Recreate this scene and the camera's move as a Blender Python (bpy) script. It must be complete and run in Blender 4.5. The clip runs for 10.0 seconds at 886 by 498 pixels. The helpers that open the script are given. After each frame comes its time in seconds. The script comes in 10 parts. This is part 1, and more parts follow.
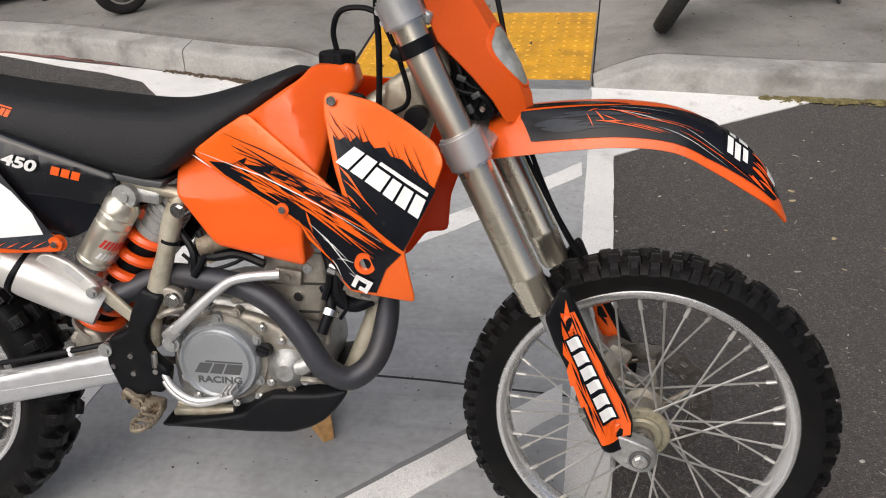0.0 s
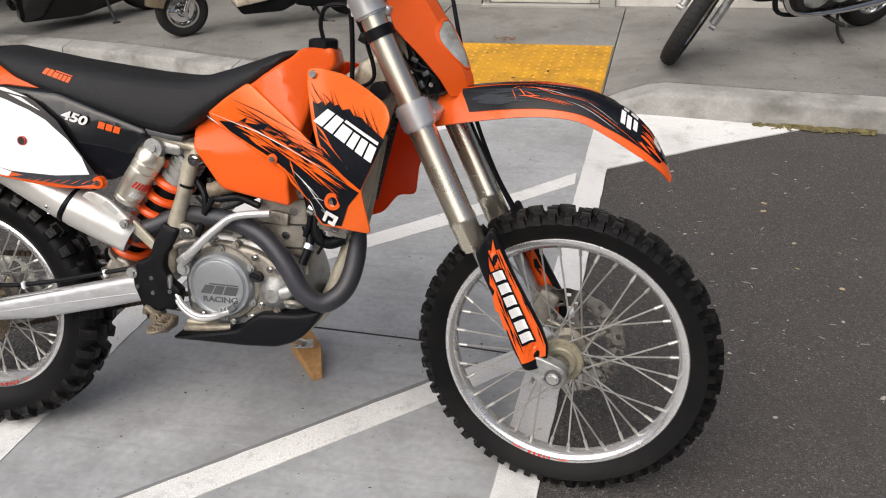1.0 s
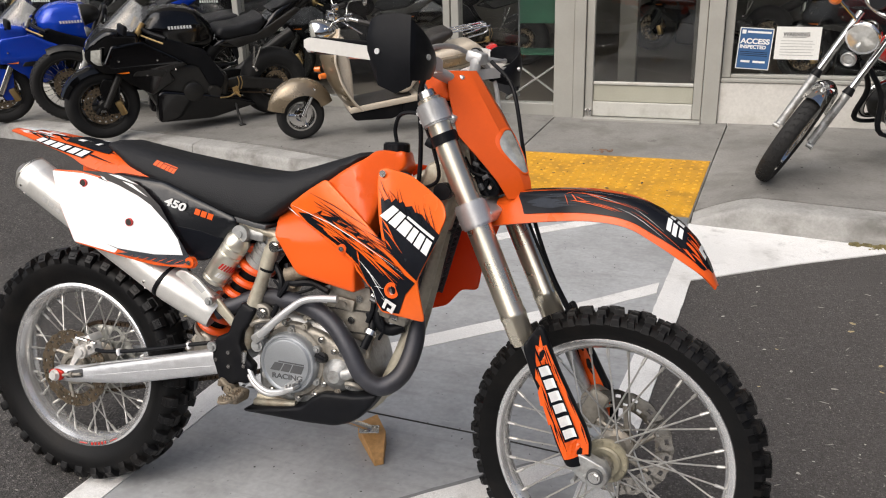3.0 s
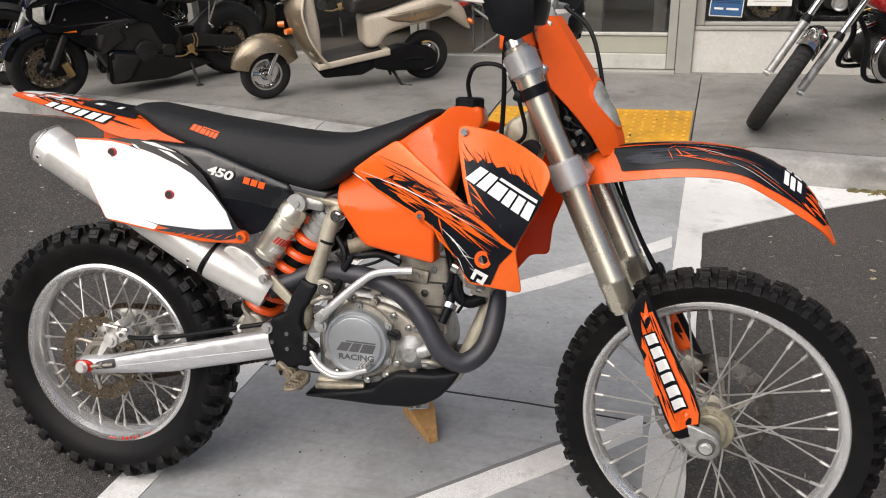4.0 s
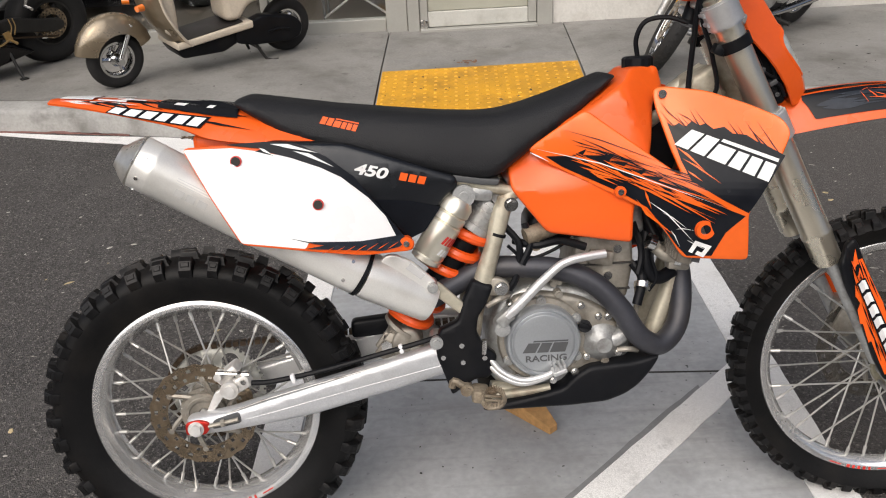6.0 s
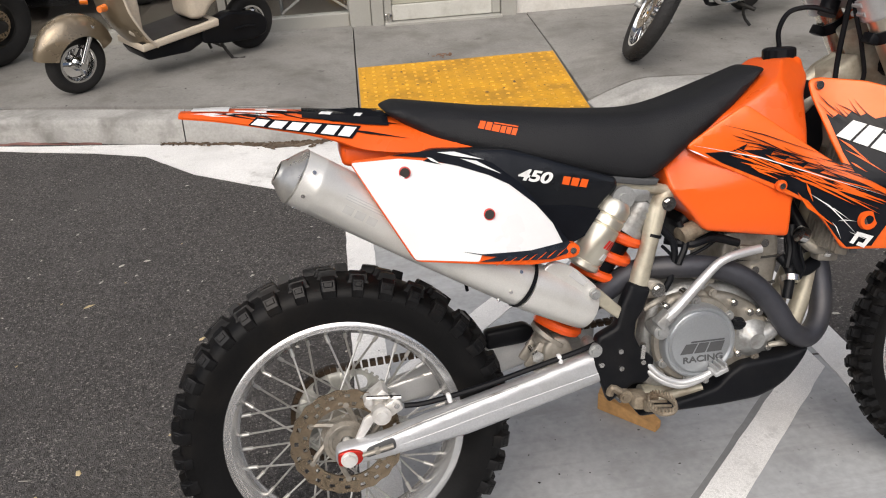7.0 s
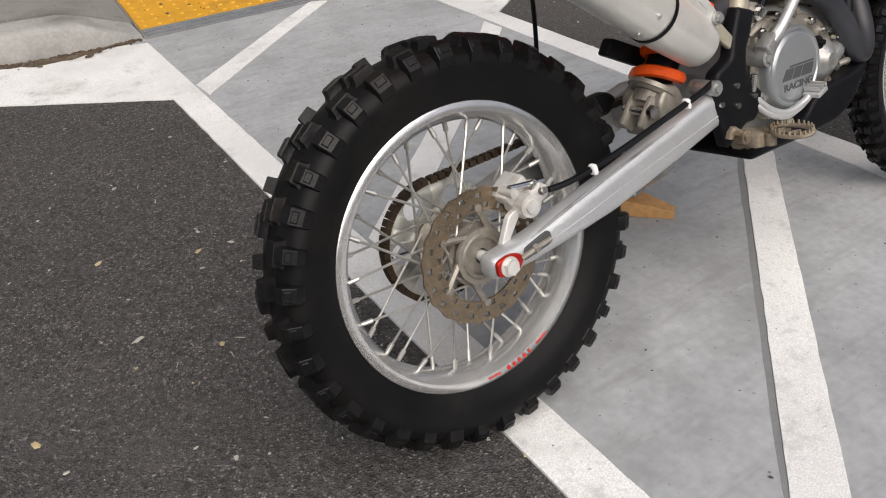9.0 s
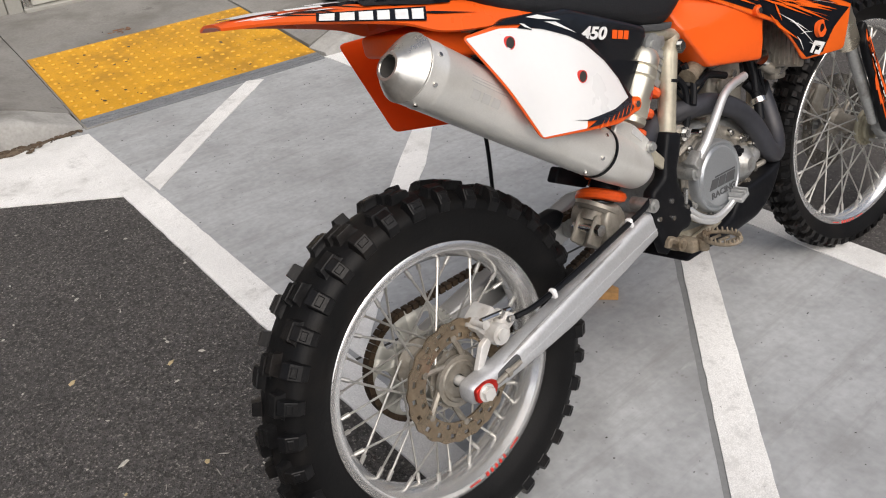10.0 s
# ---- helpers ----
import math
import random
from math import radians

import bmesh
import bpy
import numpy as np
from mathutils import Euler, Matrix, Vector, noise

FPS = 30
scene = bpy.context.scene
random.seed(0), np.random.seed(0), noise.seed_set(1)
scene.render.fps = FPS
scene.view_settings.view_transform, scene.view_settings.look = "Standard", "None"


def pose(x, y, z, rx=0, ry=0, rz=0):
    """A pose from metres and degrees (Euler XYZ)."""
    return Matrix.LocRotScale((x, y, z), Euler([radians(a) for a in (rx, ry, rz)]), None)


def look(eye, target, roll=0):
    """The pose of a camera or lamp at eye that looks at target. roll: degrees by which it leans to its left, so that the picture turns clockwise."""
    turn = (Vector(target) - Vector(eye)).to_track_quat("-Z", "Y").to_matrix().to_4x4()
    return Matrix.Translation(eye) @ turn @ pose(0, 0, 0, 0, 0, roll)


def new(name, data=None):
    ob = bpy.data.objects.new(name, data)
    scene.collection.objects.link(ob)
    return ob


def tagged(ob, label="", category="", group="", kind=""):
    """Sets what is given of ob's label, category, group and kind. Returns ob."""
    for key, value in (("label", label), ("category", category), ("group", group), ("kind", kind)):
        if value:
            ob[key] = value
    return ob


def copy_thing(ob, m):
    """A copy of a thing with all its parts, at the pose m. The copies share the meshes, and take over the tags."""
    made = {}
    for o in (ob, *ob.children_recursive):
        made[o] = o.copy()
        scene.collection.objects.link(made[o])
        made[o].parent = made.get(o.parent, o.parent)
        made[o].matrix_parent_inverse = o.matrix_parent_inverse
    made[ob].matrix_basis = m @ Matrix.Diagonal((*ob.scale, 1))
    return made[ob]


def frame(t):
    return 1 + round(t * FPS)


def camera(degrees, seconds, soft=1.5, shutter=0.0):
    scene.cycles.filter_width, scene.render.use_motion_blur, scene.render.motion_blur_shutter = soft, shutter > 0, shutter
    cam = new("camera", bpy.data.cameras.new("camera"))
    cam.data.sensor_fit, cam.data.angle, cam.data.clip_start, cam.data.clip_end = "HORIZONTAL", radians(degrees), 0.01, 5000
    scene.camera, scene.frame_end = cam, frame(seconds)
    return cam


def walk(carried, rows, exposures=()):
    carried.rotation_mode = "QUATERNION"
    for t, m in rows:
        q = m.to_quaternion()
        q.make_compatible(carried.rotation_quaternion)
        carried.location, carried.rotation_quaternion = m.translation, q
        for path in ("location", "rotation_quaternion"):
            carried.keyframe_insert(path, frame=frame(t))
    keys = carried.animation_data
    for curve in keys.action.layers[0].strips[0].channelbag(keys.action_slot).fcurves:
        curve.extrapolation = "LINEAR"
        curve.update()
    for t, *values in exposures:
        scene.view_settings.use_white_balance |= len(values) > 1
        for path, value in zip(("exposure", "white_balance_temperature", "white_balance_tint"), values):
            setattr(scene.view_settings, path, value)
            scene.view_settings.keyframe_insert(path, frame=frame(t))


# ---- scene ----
# ---- camera and walk ----
cam = camera(56.2, 10.0, soft=1.1)
PATH = [
    (0, (1.288, -1.223, 1.42), (1.05, 0.474, 0.389), -2.3),
    (0.5, (1.369, -1.465, 1.403), (1.126, 0.264, 0.427), -2.3),
    (1, (1.544, -1.586, 1.42), (1.179, 0.142, 0.482), -1.7),
    (1.5, (1.768, -1.601, 1.437), (1.218, 0.128, 0.595), -1.8),
    (2, (1.867, -1.603, 1.467), (1.224, 0.153, 0.758), -3.3),
    (2.5, (1.84, -1.605, 1.456), (1.179, 0.162, 0.792), -2.5),
    (3, (1.689, -1.658, 1.436), (1.049, 0.103, 0.737), -1.7),
    (3.2, (1.613, -1.719, 1.448), (0.996, 0.041, 0.727), -1.7),
    (4.5, (1.112, -1.559, 1.372), (0.792, 0.221, 0.517), -2.3),
    (5, (0.874, -1.568, 1.362), (0.751, 0.211, 0.458), -2.6),
    (5.5, (0.66, -1.598, 1.39), (0.687, 0.188, 0.489), -2.1),
    (6, (0.46, -1.488, 1.396), (0.528, 0.3, 0.503), -2.8),
    (6.2, (0.379, -1.448, 1.387), (0.456, 0.35, 0.516), -3.0),
    (7.3, (-0.125, -1.321, 1.417), (0.246, 0.402, 0.471), -2.3),
    (7.5, (-0.195, -1.293, 1.399), (0.225, 0.41, 0.437), -2.1),
    (8, (-0.36, -1.154, 1.302), (0.224, 0.457, 0.271), -2.6),
    (8.5, (-0.479, -1.029, 1.179), (0.259, 0.47, 0.081), -3.6),
    (9, (-0.641, -0.949, 1.035), (0.279, 0.478, -0.022), -3.9),
    (9.5, (-0.709, -0.925, 1.072), (0.317, 0.457, 0.053), -4.0),
    (10, (-0.696, -0.927, 1.251), (0.377, 0.424, 0.239), -4.8),
]
walk(cam, [(t, look(eye, target, roll)) for t, eye, target, roll in PATH], [(0.0, 0.12), (2.0, 0.21), (6.0, 0.18), (7.5, 0.18), (8.5, 0.07), (10.0, 0.10)])

# ---- sky, sun ----
world = bpy.data.worlds.new("world")
scene.world = world
world.use_nodes = True
wn = world.node_tree
sky = wn.nodes.new("ShaderNodeTexSky")
sky.sky_type = "NISHITA"
sky.sun_disc = False
sky.sun_elevation = radians(47)
sky.sun_rotation = radians(200)
sky.air_density, sky.dust_density, sky.ozone_density = 0.8, 6.0, 1.0
wn.links.new(sky.outputs[0], wn.nodes["Background"].inputs[0])
wn.nodes["Background"].inputs[1].default_value = 0.10
sun = new("sun", bpy.data.lights.new("sun", "SUN"))
sun.data.energy, sun.data.angle, sun.data.color = 2.2, radians(80), (1.0, 0.988, 0.98)
sun.matrix_world = look((-4.4, -10.5, 12.5), (0.6, 0, 0))


# ---- materials ----
def mk(name, base, rough=0.5, metal=0.0, var=0.12, vs=6.0, grain=0.08, gs=90.0, bump=0.05, coat=0.0, dirt=None, ds=4.0, da=0.5, spread=0.0, spec=0.5):
    """A surface with broad and fine variation, optional stains of the colour dirt, and fine relief."""
    m = bpy.data.materials.new(name)
    m.use_nodes = True
    t = m.node_tree
    b = t.nodes["Principled BSDF"]
    b.inputs["Metallic"].default_value = metal
    b.inputs["Specular IOR Level"].default_value = spec
    b.inputs["Coat Weight"].default_value = coat
    b.inputs["Coat Roughness"].default_value = 0.06
    co = t.nodes.new("ShaderNodeTexCoord")

    def noise_tex(scale, detail=4.0):
        n = t.nodes.new("ShaderNodeTexNoise")
        n.inputs["Scale"].default_value = scale
        n.inputs["Detail"].default_value = detail
        n.inputs["Roughness"].default_value = 0.6
        t.links.new(co.outputs["Object"], n.inputs["Vector"])
        return n

    def ramp(src, lo, hi, a, z):
        r = t.nodes.new("ShaderNodeMapRange")
        r.inputs["From Min"].default_value, r.inputs["From Max"].default_value = lo, hi
        r.inputs["To Min"].default_value, r.inputs["To Max"].default_value = a, z
        t.links.new(src, r.inputs["Value"])
        return r.outputs[0]

    def math_node(op, a, z):
        n = t.nodes.new("ShaderNodeMath")
        n.operation = op
        for k, v in ((0, a), (1, z)):
            if isinstance(v, float):
                n.inputs[k].default_value = v
            else:
                t.links.new(v, n.inputs[k])
        return n.outputs[0]

    broad, fine = noise_tex(vs), noise_tex(gs, 2.0)
    gain = math_node("MULTIPLY", ramp(broad.outputs[0], 0.25, 0.75, 1 - var, 1 + var), ramp(fine.outputs[0], 0.25, 0.75, 1 - grain, 1 + grain))
    if spread:
        info = t.nodes.new("ShaderNodeObjectInfo")
        gain = math_node("MULTIPLY", gain, ramp(info.outputs["Random"], 0.0, 1.0, 1 - spread, 1 + spread))
    mul = t.nodes.new("ShaderNodeMix")
    mul.data_type, mul.blend_type = "RGBA", "MULTIPLY"
    mul.inputs["Factor"].default_value = 1.0
    mul.inputs[6].default_value = (*base, 1)
    t.links.new(gain, mul.inputs[7])
    colour = mul.outputs[2]
    rough_out = ramp(broad.outputs[0], 0.2, 0.8, max(rough - 0.08, 0.03), min(rough + 0.08, 1.0))
    if dirt:
        stain = noise_tex(ds, 8.0)
        fac = ramp(stain.outputs[0], 0.5, 0.72, 0.0, da)
        mix = t.nodes.new("ShaderNodeMix")
        mix.data_type = "RGBA"
        t.links.new(fac, mix.inputs["Factor"])
        t.links.new(colour, mix.inputs[6])
        mix.inputs[7].default_value = (*dirt, 1)
        colour = mix.outputs[2]
        rough_out = math_node("MAXIMUM", rough_out, math_node("MULTIPLY", fac, 0.9))
    t.links.new(colour, b.inputs["Base Color"])
    t.links.new(rough_out, b.inputs["Roughness"])
    if bump:
        bn = t.nodes.new("ShaderNodeBump")
        bn.inputs["Strength"].default_value = min(bump * 4, 1.0)
        bn.inputs["Distance"].default_value = 0.002
        t.links.new(fine.outputs[0], bn.inputs["Height"])
        t.links.new(bn.outputs[0], b.inputs["Normal"])
    return m


def speckled(name, base, stones, size, rough, bump, worn=None, worn_scale=3.0, uneven=0.0):
    """Asphalt or worn paint: a base with a scatter of stone grains and a relief of the same grains."""
    m = mk(name, base, rough, var=0.16, vs=1.7, grain=0.25, gs=size * 2.5, bump=0, spec=0.2)
    t = m.node_tree
    b = t.nodes["Principled BSDF"]
    co = t.nodes.new("ShaderNodeTexCoord")
    v = t.nodes.new("ShaderNodeTexVoronoi")
    v.inputs["Scale"].default_value = size
    t.links.new(co.outputs["Object"], v.inputs["Vector"])
    pick = t.nodes.new("ShaderNodeMapRange")
    pick.inputs["From Min"].default_value, pick.inputs["From Max"].default_value = 0.84, 1.0
    sep = t.nodes.new("ShaderNodeSeparateColor")
    t.links.new(v.outputs["Color"], sep.inputs[0])
    t.links.new(sep.outputs[0], pick.inputs["Value"])
    src = b.inputs["Base Color"].links[0].from_socket
    mix = t.nodes.new("ShaderNodeMix")
    mix.data_type = "RGBA"
    t.links.new(pick.outputs[0], mix.inputs["Factor"])
    t.links.new(src, mix.inputs[6])
    mix.inputs[7].default_value = (*stones, 1)
    out = mix.outputs[2]
    if uneven:
        # every grain has a tone of its own
        w = t.nodes.new("ShaderNodeTexVoronoi")
        w.inputs["Scale"].default_value = size * 0.55
        t.links.new(co.outputs["Object"], w.inputs["Vector"])
        wsep = t.nodes.new("ShaderNodeSeparateColor")
        t.links.new(w.outputs["Color"], wsep.inputs[0])
        tone = t.nodes.new("ShaderNodeMapRange")
        tone.inputs["To Min"].default_value, tone.inputs["To Max"].default_value = 1 - uneven, 1 + uneven
        t.links.new(wsep.outputs[1], tone.inputs["Value"])
        grains = t.nodes.new("ShaderNodeMix")
        grains.data_type, grains.blend_type = "RGBA", "MULTIPLY"
        grains.inputs["Factor"].default_value = 1.0
        t.links.new(out, grains.inputs[6])
        t.links.new(tone.outputs[0], grains.inputs[7])
        out = grains.outputs[2]
    if worn:
        n = t.nodes.new("ShaderNodeTexNoise")
        n.inputs["Scale"].default_value, n.inputs["Detail"].default_value, n.inputs["Roughness"].default_value = worn_scale, 10.0, 0.75
        t.links.new(co.outputs["Object"], n.inputs["Vector"])
        r = t.nodes.new("ShaderNodeMapRange")
        r.inputs["From Min"].default_value, r.inputs["From Max"].default_value = 0.56, 0.66
        t.links.new(n.outputs[0], r.inputs["Value"])
        wmix = t.nodes.new("ShaderNodeMix")
        wmix.data_type = "RGBA"
        t.links.new(r.outputs[0], wmix.inputs["Factor"])
        t.links.new(out, wmix.inputs[6])
        wmix.inputs[7].default_value = (*worn, 1)
        out = wmix.outputs[2]
    t.links.new(out, b.inputs["Base Color"])
    bn = t.nodes.new("ShaderNodeBump")
    bn.inputs["Strength"].default_value, bn.inputs["Distance"].default_value = bump, 0.004
    t.links.new(v.outputs["Distance"], bn.inputs["Height"])
    t.links.new(bn.outputs[0], b.inputs["Normal"])
    return m


def stain(m, colour, scale, lo, hi, amount, stretch=(1.0, 1.0, 1.0), turn=0.0, detail=6.0):
    """Lays blotches, or streaks where the noise is stretched, of a colour over a material."""
    t = m.node_tree
    b = t.nodes["Principled BSDF"]
    co = t.nodes.new("ShaderNodeTexCoord")
    mp = t.nodes.new("ShaderNodeMapping")
    mp.inputs["Rotation"].default_value = (0, 0, radians(turn))
    mp.inputs["Scale"].default_value = stretch
    t.links.new(co.outputs["Object"], mp.inputs["Vector"])
    n = t.nodes.new("ShaderNodeTexNoise")
    n.inputs["Scale"].default_value, n.inputs["Detail"].default_value, n.inputs["Roughness"].default_value = scale, detail, 0.65
    t.links.new(mp.outputs[0], n.inputs["Vector"])
    r = t.nodes.new("ShaderNodeMapRange")
    r.inputs["From Min"].default_value, r.inputs["From Max"].default_value, r.inputs["To Max"].default_value = lo, hi, amount
    t.links.new(n.outputs[0], r.inputs["Value"])
    mix = t.nodes.new("ShaderNodeMix")
    mix.data_type = "RGBA"
    t.links.new(r.outputs[0], mix.inputs["Factor"])
    t.links.new(b.inputs["Base Color"].links[0].from_socket, mix.inputs[6])
    mix.inputs[7].default_value = (*colour, 1)
    t.links.new(mix.outputs[2], b.inputs["Base Color"])
    return m


ASPHALT = speckled("asphalt", (0.078, 0.074, 0.071), (0.24, 0.225, 0.205), 260.0, 0.88, 1.0, worn=(0.092, 0.088, 0.083), worn_scale=1.6, uneven=0.38)
stain(ASPHALT, (0.052, 0.050, 0.048), 2.4, 0.50, 0.72, 0.45)
stain(ASPHALT, (0.14, 0.132, 0.124), 52.0, 0.66, 0.78, 0.28, detail=3.0)


def paler_bay(m, colour, x0, x1, amount):
    """Paler asphalt from x0 on, with an uneven edge."""
    t = m.node_tree
    b = t.nodes["Principled BSDF"]
    src = b.inputs["Base Color"].links[0].from_socket
    co = t.nodes.new("ShaderNodeTexCoord")
    axis = t.nodes.new("ShaderNodeSeparateXYZ")
    t.links.new(co.outputs["Object"], axis.inputs[0])
    n = t.nodes.new("ShaderNodeTexNoise")
    n.inputs["Scale"].default_value, n.inputs["Detail"].default_value = 1.2, 6.0
    t.links.new(co.outputs["Object"], n.inputs["Vector"])
    add = t.nodes.new("ShaderNodeMath")
    add.operation = "ADD"
    t.links.new(axis.outputs[0], add.inputs[0])
    t.links.new(n.outputs[0], add.inputs[1])
    r = t.nodes.new("ShaderNodeMapRange")
    r.inputs["From Min"].default_value, r.inputs["From Max"].default_value = x0 + 0.5, x1 + 0.5
    r.inputs["To Max"].default_value = amount
    t.links.new(add.outputs[0], r.inputs["Value"])
    mix = t.nodes.new("ShaderNodeMix")
    mix.data_type = "RGBA"
    t.links.new(r.outputs[0], mix.inputs["Factor"])
    t.links.new(src, mix.inputs[6])
    mix.inputs[7].default_value = (*colour, 1)
    t.links.new(mix.outputs[2], b.inputs["Base Color"])


paler_bay(ASPHALT, (0.118, 0.108, 0.100), 1.2, 1.8, 0.42)
AISLE = mk("grey_aisle_concrete", (0.368, 0.378, 0.383), 0.75, var=0.14, vs=3.0, grain=0.10, gs=48, bump=0.05, dirt=(0.22, 0.223, 0.22), ds=8.0, da=0.45)
stain(AISLE, (0.225, 0.228, 0.226), 2.1, 0.50, 0.70, 0.55)
stain(AISLE, (0.235, 0.232, 0.225), 4.0, 0.52, 0.70, 0.45, (0.5, 5.0, 1.0), 12.0)
stain(AISLE, (0.50, 0.51, 0.51), 7.0, 0.60, 0.74, 0.45, (1.0, 3.0, 1.0), -20.0)
stain(AISLE, (0.14, 0.135, 0.125), 46.0, 0.68, 0.75, 0.45, detail=2.0)
AISLE_DARK = mk("dark_grey_overpaint", (0.20, 0.205, 0.205), 0.75, var=0.16, vs=5, gs=100, bump=0.04)
LINE = speckled("worn_white_road_paint", (0.74, 0.735, 0.715), (0.68, 0.675, 0.65), 150.0, 0.7, 0.10, worn=(0.56, 0.555, 0.54), worn_scale=6.0)
stain(LINE, (0.20, 0.19, 0.18), 26.0, 0.66, 0.72, 0.75, (1.0, 2.0, 1.0), 35.0)
stain(LINE, (0.44, 0.43, 0.40), 3.0, 0.52, 0.70, 0.45)
SIDEWALK = mk("sidewalk_concrete", (0.214, 0.207, 0.191), 0.85, var=0.24, vs=2.2, grain=0.12, gs=70, bump=0.08, dirt=(0.11, 0.102, 0.088), ds=3.4, da=0.7)
stain(SIDEWALK, (0.06, 0.056, 0.05), 13.0, 0.62, 0.72, 0.55)
stain(SIDEWALK, (0.275, 0.267, 0.249), 1.6, 0.52, 0.70, 0.5)
KERB = mk("kerb_concrete", (0.33, 0.324, 0.305), 0.85, var=0.2, vs=4, grain=0.12, gs=70, bump=0.10, dirt=(0.12, 0.115, 0.10), ds=4.2, da=0.75)
stain(KERB, (0.43, 0.42, 0.395), 6.0, 0.55, 0.72, 0.5, (1.0, 1.0, 3.0))
YELLOW = mk("yellow_tactile_plastic", (0.60, 0.30, 0.014), 0.6, var=0.18, vs=3.5, grain=0.08, gs=90, bump=0.05, dirt=(0.16, 0.085, 0.016), ds=3.6, da=0.7)
PLATE = mk("galvanised_plate", (0.22, 0.23, 0.24), 0.55, 0.3, var=0.15, vs=12, bump=0.05)
MUDDY = mk("mud_stained_steel", (0.24, 0.20, 0.145), 0.6, 0.35, var=0.3, vs=25, grain=0.2, gs=160, bump=0.12, dirt=(0.075, 0.045, 0.022), ds=22, da=0.85)
JOINT = mk("dark_joint", (0.035, 0.033, 0.03), 0.95, bump=0)
STUCCO = mk("white_stucco", (0.56, 0.545, 0.505), 0.9, var=0.08, vs=3, grain=0.08, gs=45, bump=0.3, dirt=(0.38, 0.35, 0.30), ds=4.0, da=0.5)
FRAME_PAINT = mk("grey_storefront_paint", (0.335, 0.33, 0.298), 0.45, var=0.08, vs=3, grain=0.03, bump=0.02, dirt=(0.28, 0.27, 0.24), ds=5, da=0.4)
ORANGE = mk("orange_plastic", (0.82, 0.112, 0.013), 0.30, var=0.05, vs=5, grain=0.02, gs=120, bump=0.01, coat=0.2, spec=0.3)


def thin(m, colour, share):
    """Lets a share of the light through, as thin coloured plastic does."""
    t = m.node_tree
    out, b = t.nodes["Material Output"], t.nodes["Principled BSDF"]
    tr = t.nodes.new("ShaderNodeBsdfTranslucent")
    tr.inputs["Color"].default_value = (*colour, 1)
    mix = t.nodes.new("ShaderNodeMixShader")
    mix.inputs[0].default_value = share
    t.links.new(b.outputs[0], mix.inputs[1])
    t.links.new(tr.outputs[0], mix.inputs[2])
    t.links.new(mix.outputs[0], out.inputs["Surface"])
    return m


ORANGE_THIN = thin(mk("thin_orange_plastic", (0.82, 0.10, 0.010), 0.38, var=0.05, vs=5, grain=0.02, bump=0.01, spec=0.3), (0.95, 0.10, 0.008), 0.5)
OFF_WHITE = mk("off_white_alloy_paint", (0.60, 0.585, 0.545), 0.4, var=0.06, vs=12, grain=0.04, bump=0.01, dirt=(0.36, 0.33, 0.28), ds=14, da=0.3)
ORANGE_FLAT = mk("orange_plastic_satin", (0.82, 0.108, 0.012), 0.40, var=0.06, vs=5, grain=0.03, gs=140, bump=0.02, spec=0.28)
ORANGE_FILM = mk("orange_printed_film", (0.86, 0.135, 0.013), 0.24, 0.08, var=0.10, vs=7, grain=0.02, bump=0.0, coat=0.15, spec=0.35)
BLACK_DECAL = mk("black_gloss_decal", (0.008, 0.009, 0.012), 0.22, var=0.2, vs=20, grain=0.05, bump=0.0, coat=0.0, spec=0.18)
GREY_DECAL = mk("grey_blue_decal", (0.020, 0.025, 0.034), 0.28, var=0.5, vs=26, grain=0.1, bump=0.0, coat=0.0, spec=0.2)
STAMP = mk("stamped_metal", (0.56, 0.555, 0.53), 0.45, 0.3, bump=0.02)
GREY_CABLE = mk("grey_cable_sheath", (0.34, 0.33, 0.31), 0.5, bump=0.02)
GREY_LINE = mk("pale_grey_print", (0.5, 0.5, 0.49), 0.3, var=0.05, bump=0)
WHITE_DECAL = mk("white_decal", (0.8, 0.8, 0.78), 0.3, var=0.03, bump=0)
WHITE_PLASTIC = mk("white_plastic", (0.83, 0.83, 0.82), 0.3, var=0.02, vs=5, grain=0.01, bump=0.005, coat=0.25)
BLACK_PLASTIC = mk("black_plastic", (0.007, 0.0075, 0.009), 0.38, var=0.25, vs=9, grain=0.1, bump=0.03, dirt=(0.032, 0.029, 0.026), ds=7, da=0.2, spec=0.13)
SEAT = mk("black_seat_vinyl", (0.0105, 0.011, 0.0125), 0.58, var=0.15, vs=6, grain=0.12, gs=420, bump=0.12, spec=0.28)
COVER_PLASTIC = mk("black_cover_plastic", (0.008, 0.009, 0.011), 0.22, var=0.25, vs=7, grain=0.08, bump=0.02, spec=0.5, dirt=(0.05, 0.052, 0.055), ds=9, da=0.25)
RUBBER = mk("tyre_rubber", (0.0060, 0.0060, 0.0062), 0.48, var=0.25, vs=14, grain=0.15, gs=160, bump=0.05, dirt=(0.034, 0.027, 0.02), ds=7, da=0.22, spec=0.16)
TREAD = mk("tread_rubber", (0.0060, 0.0060, 0.0064), 0.40, var=0.35, vs=40, grain=0.2, gs=200, bump=0.08, dirt=(0.034, 0.026, 0.019), ds=13, da=0.26, spec=0.24)
ALU_BRIGHT = mk("bright_cast_aluminium", (0.72, 0.71, 0.68), 0.38, 0.35, var=0.12, vs=20, grain=0.06, bump=0.05, dirt=(0.25, 0.2, 0.15), ds=16, da=0.5)
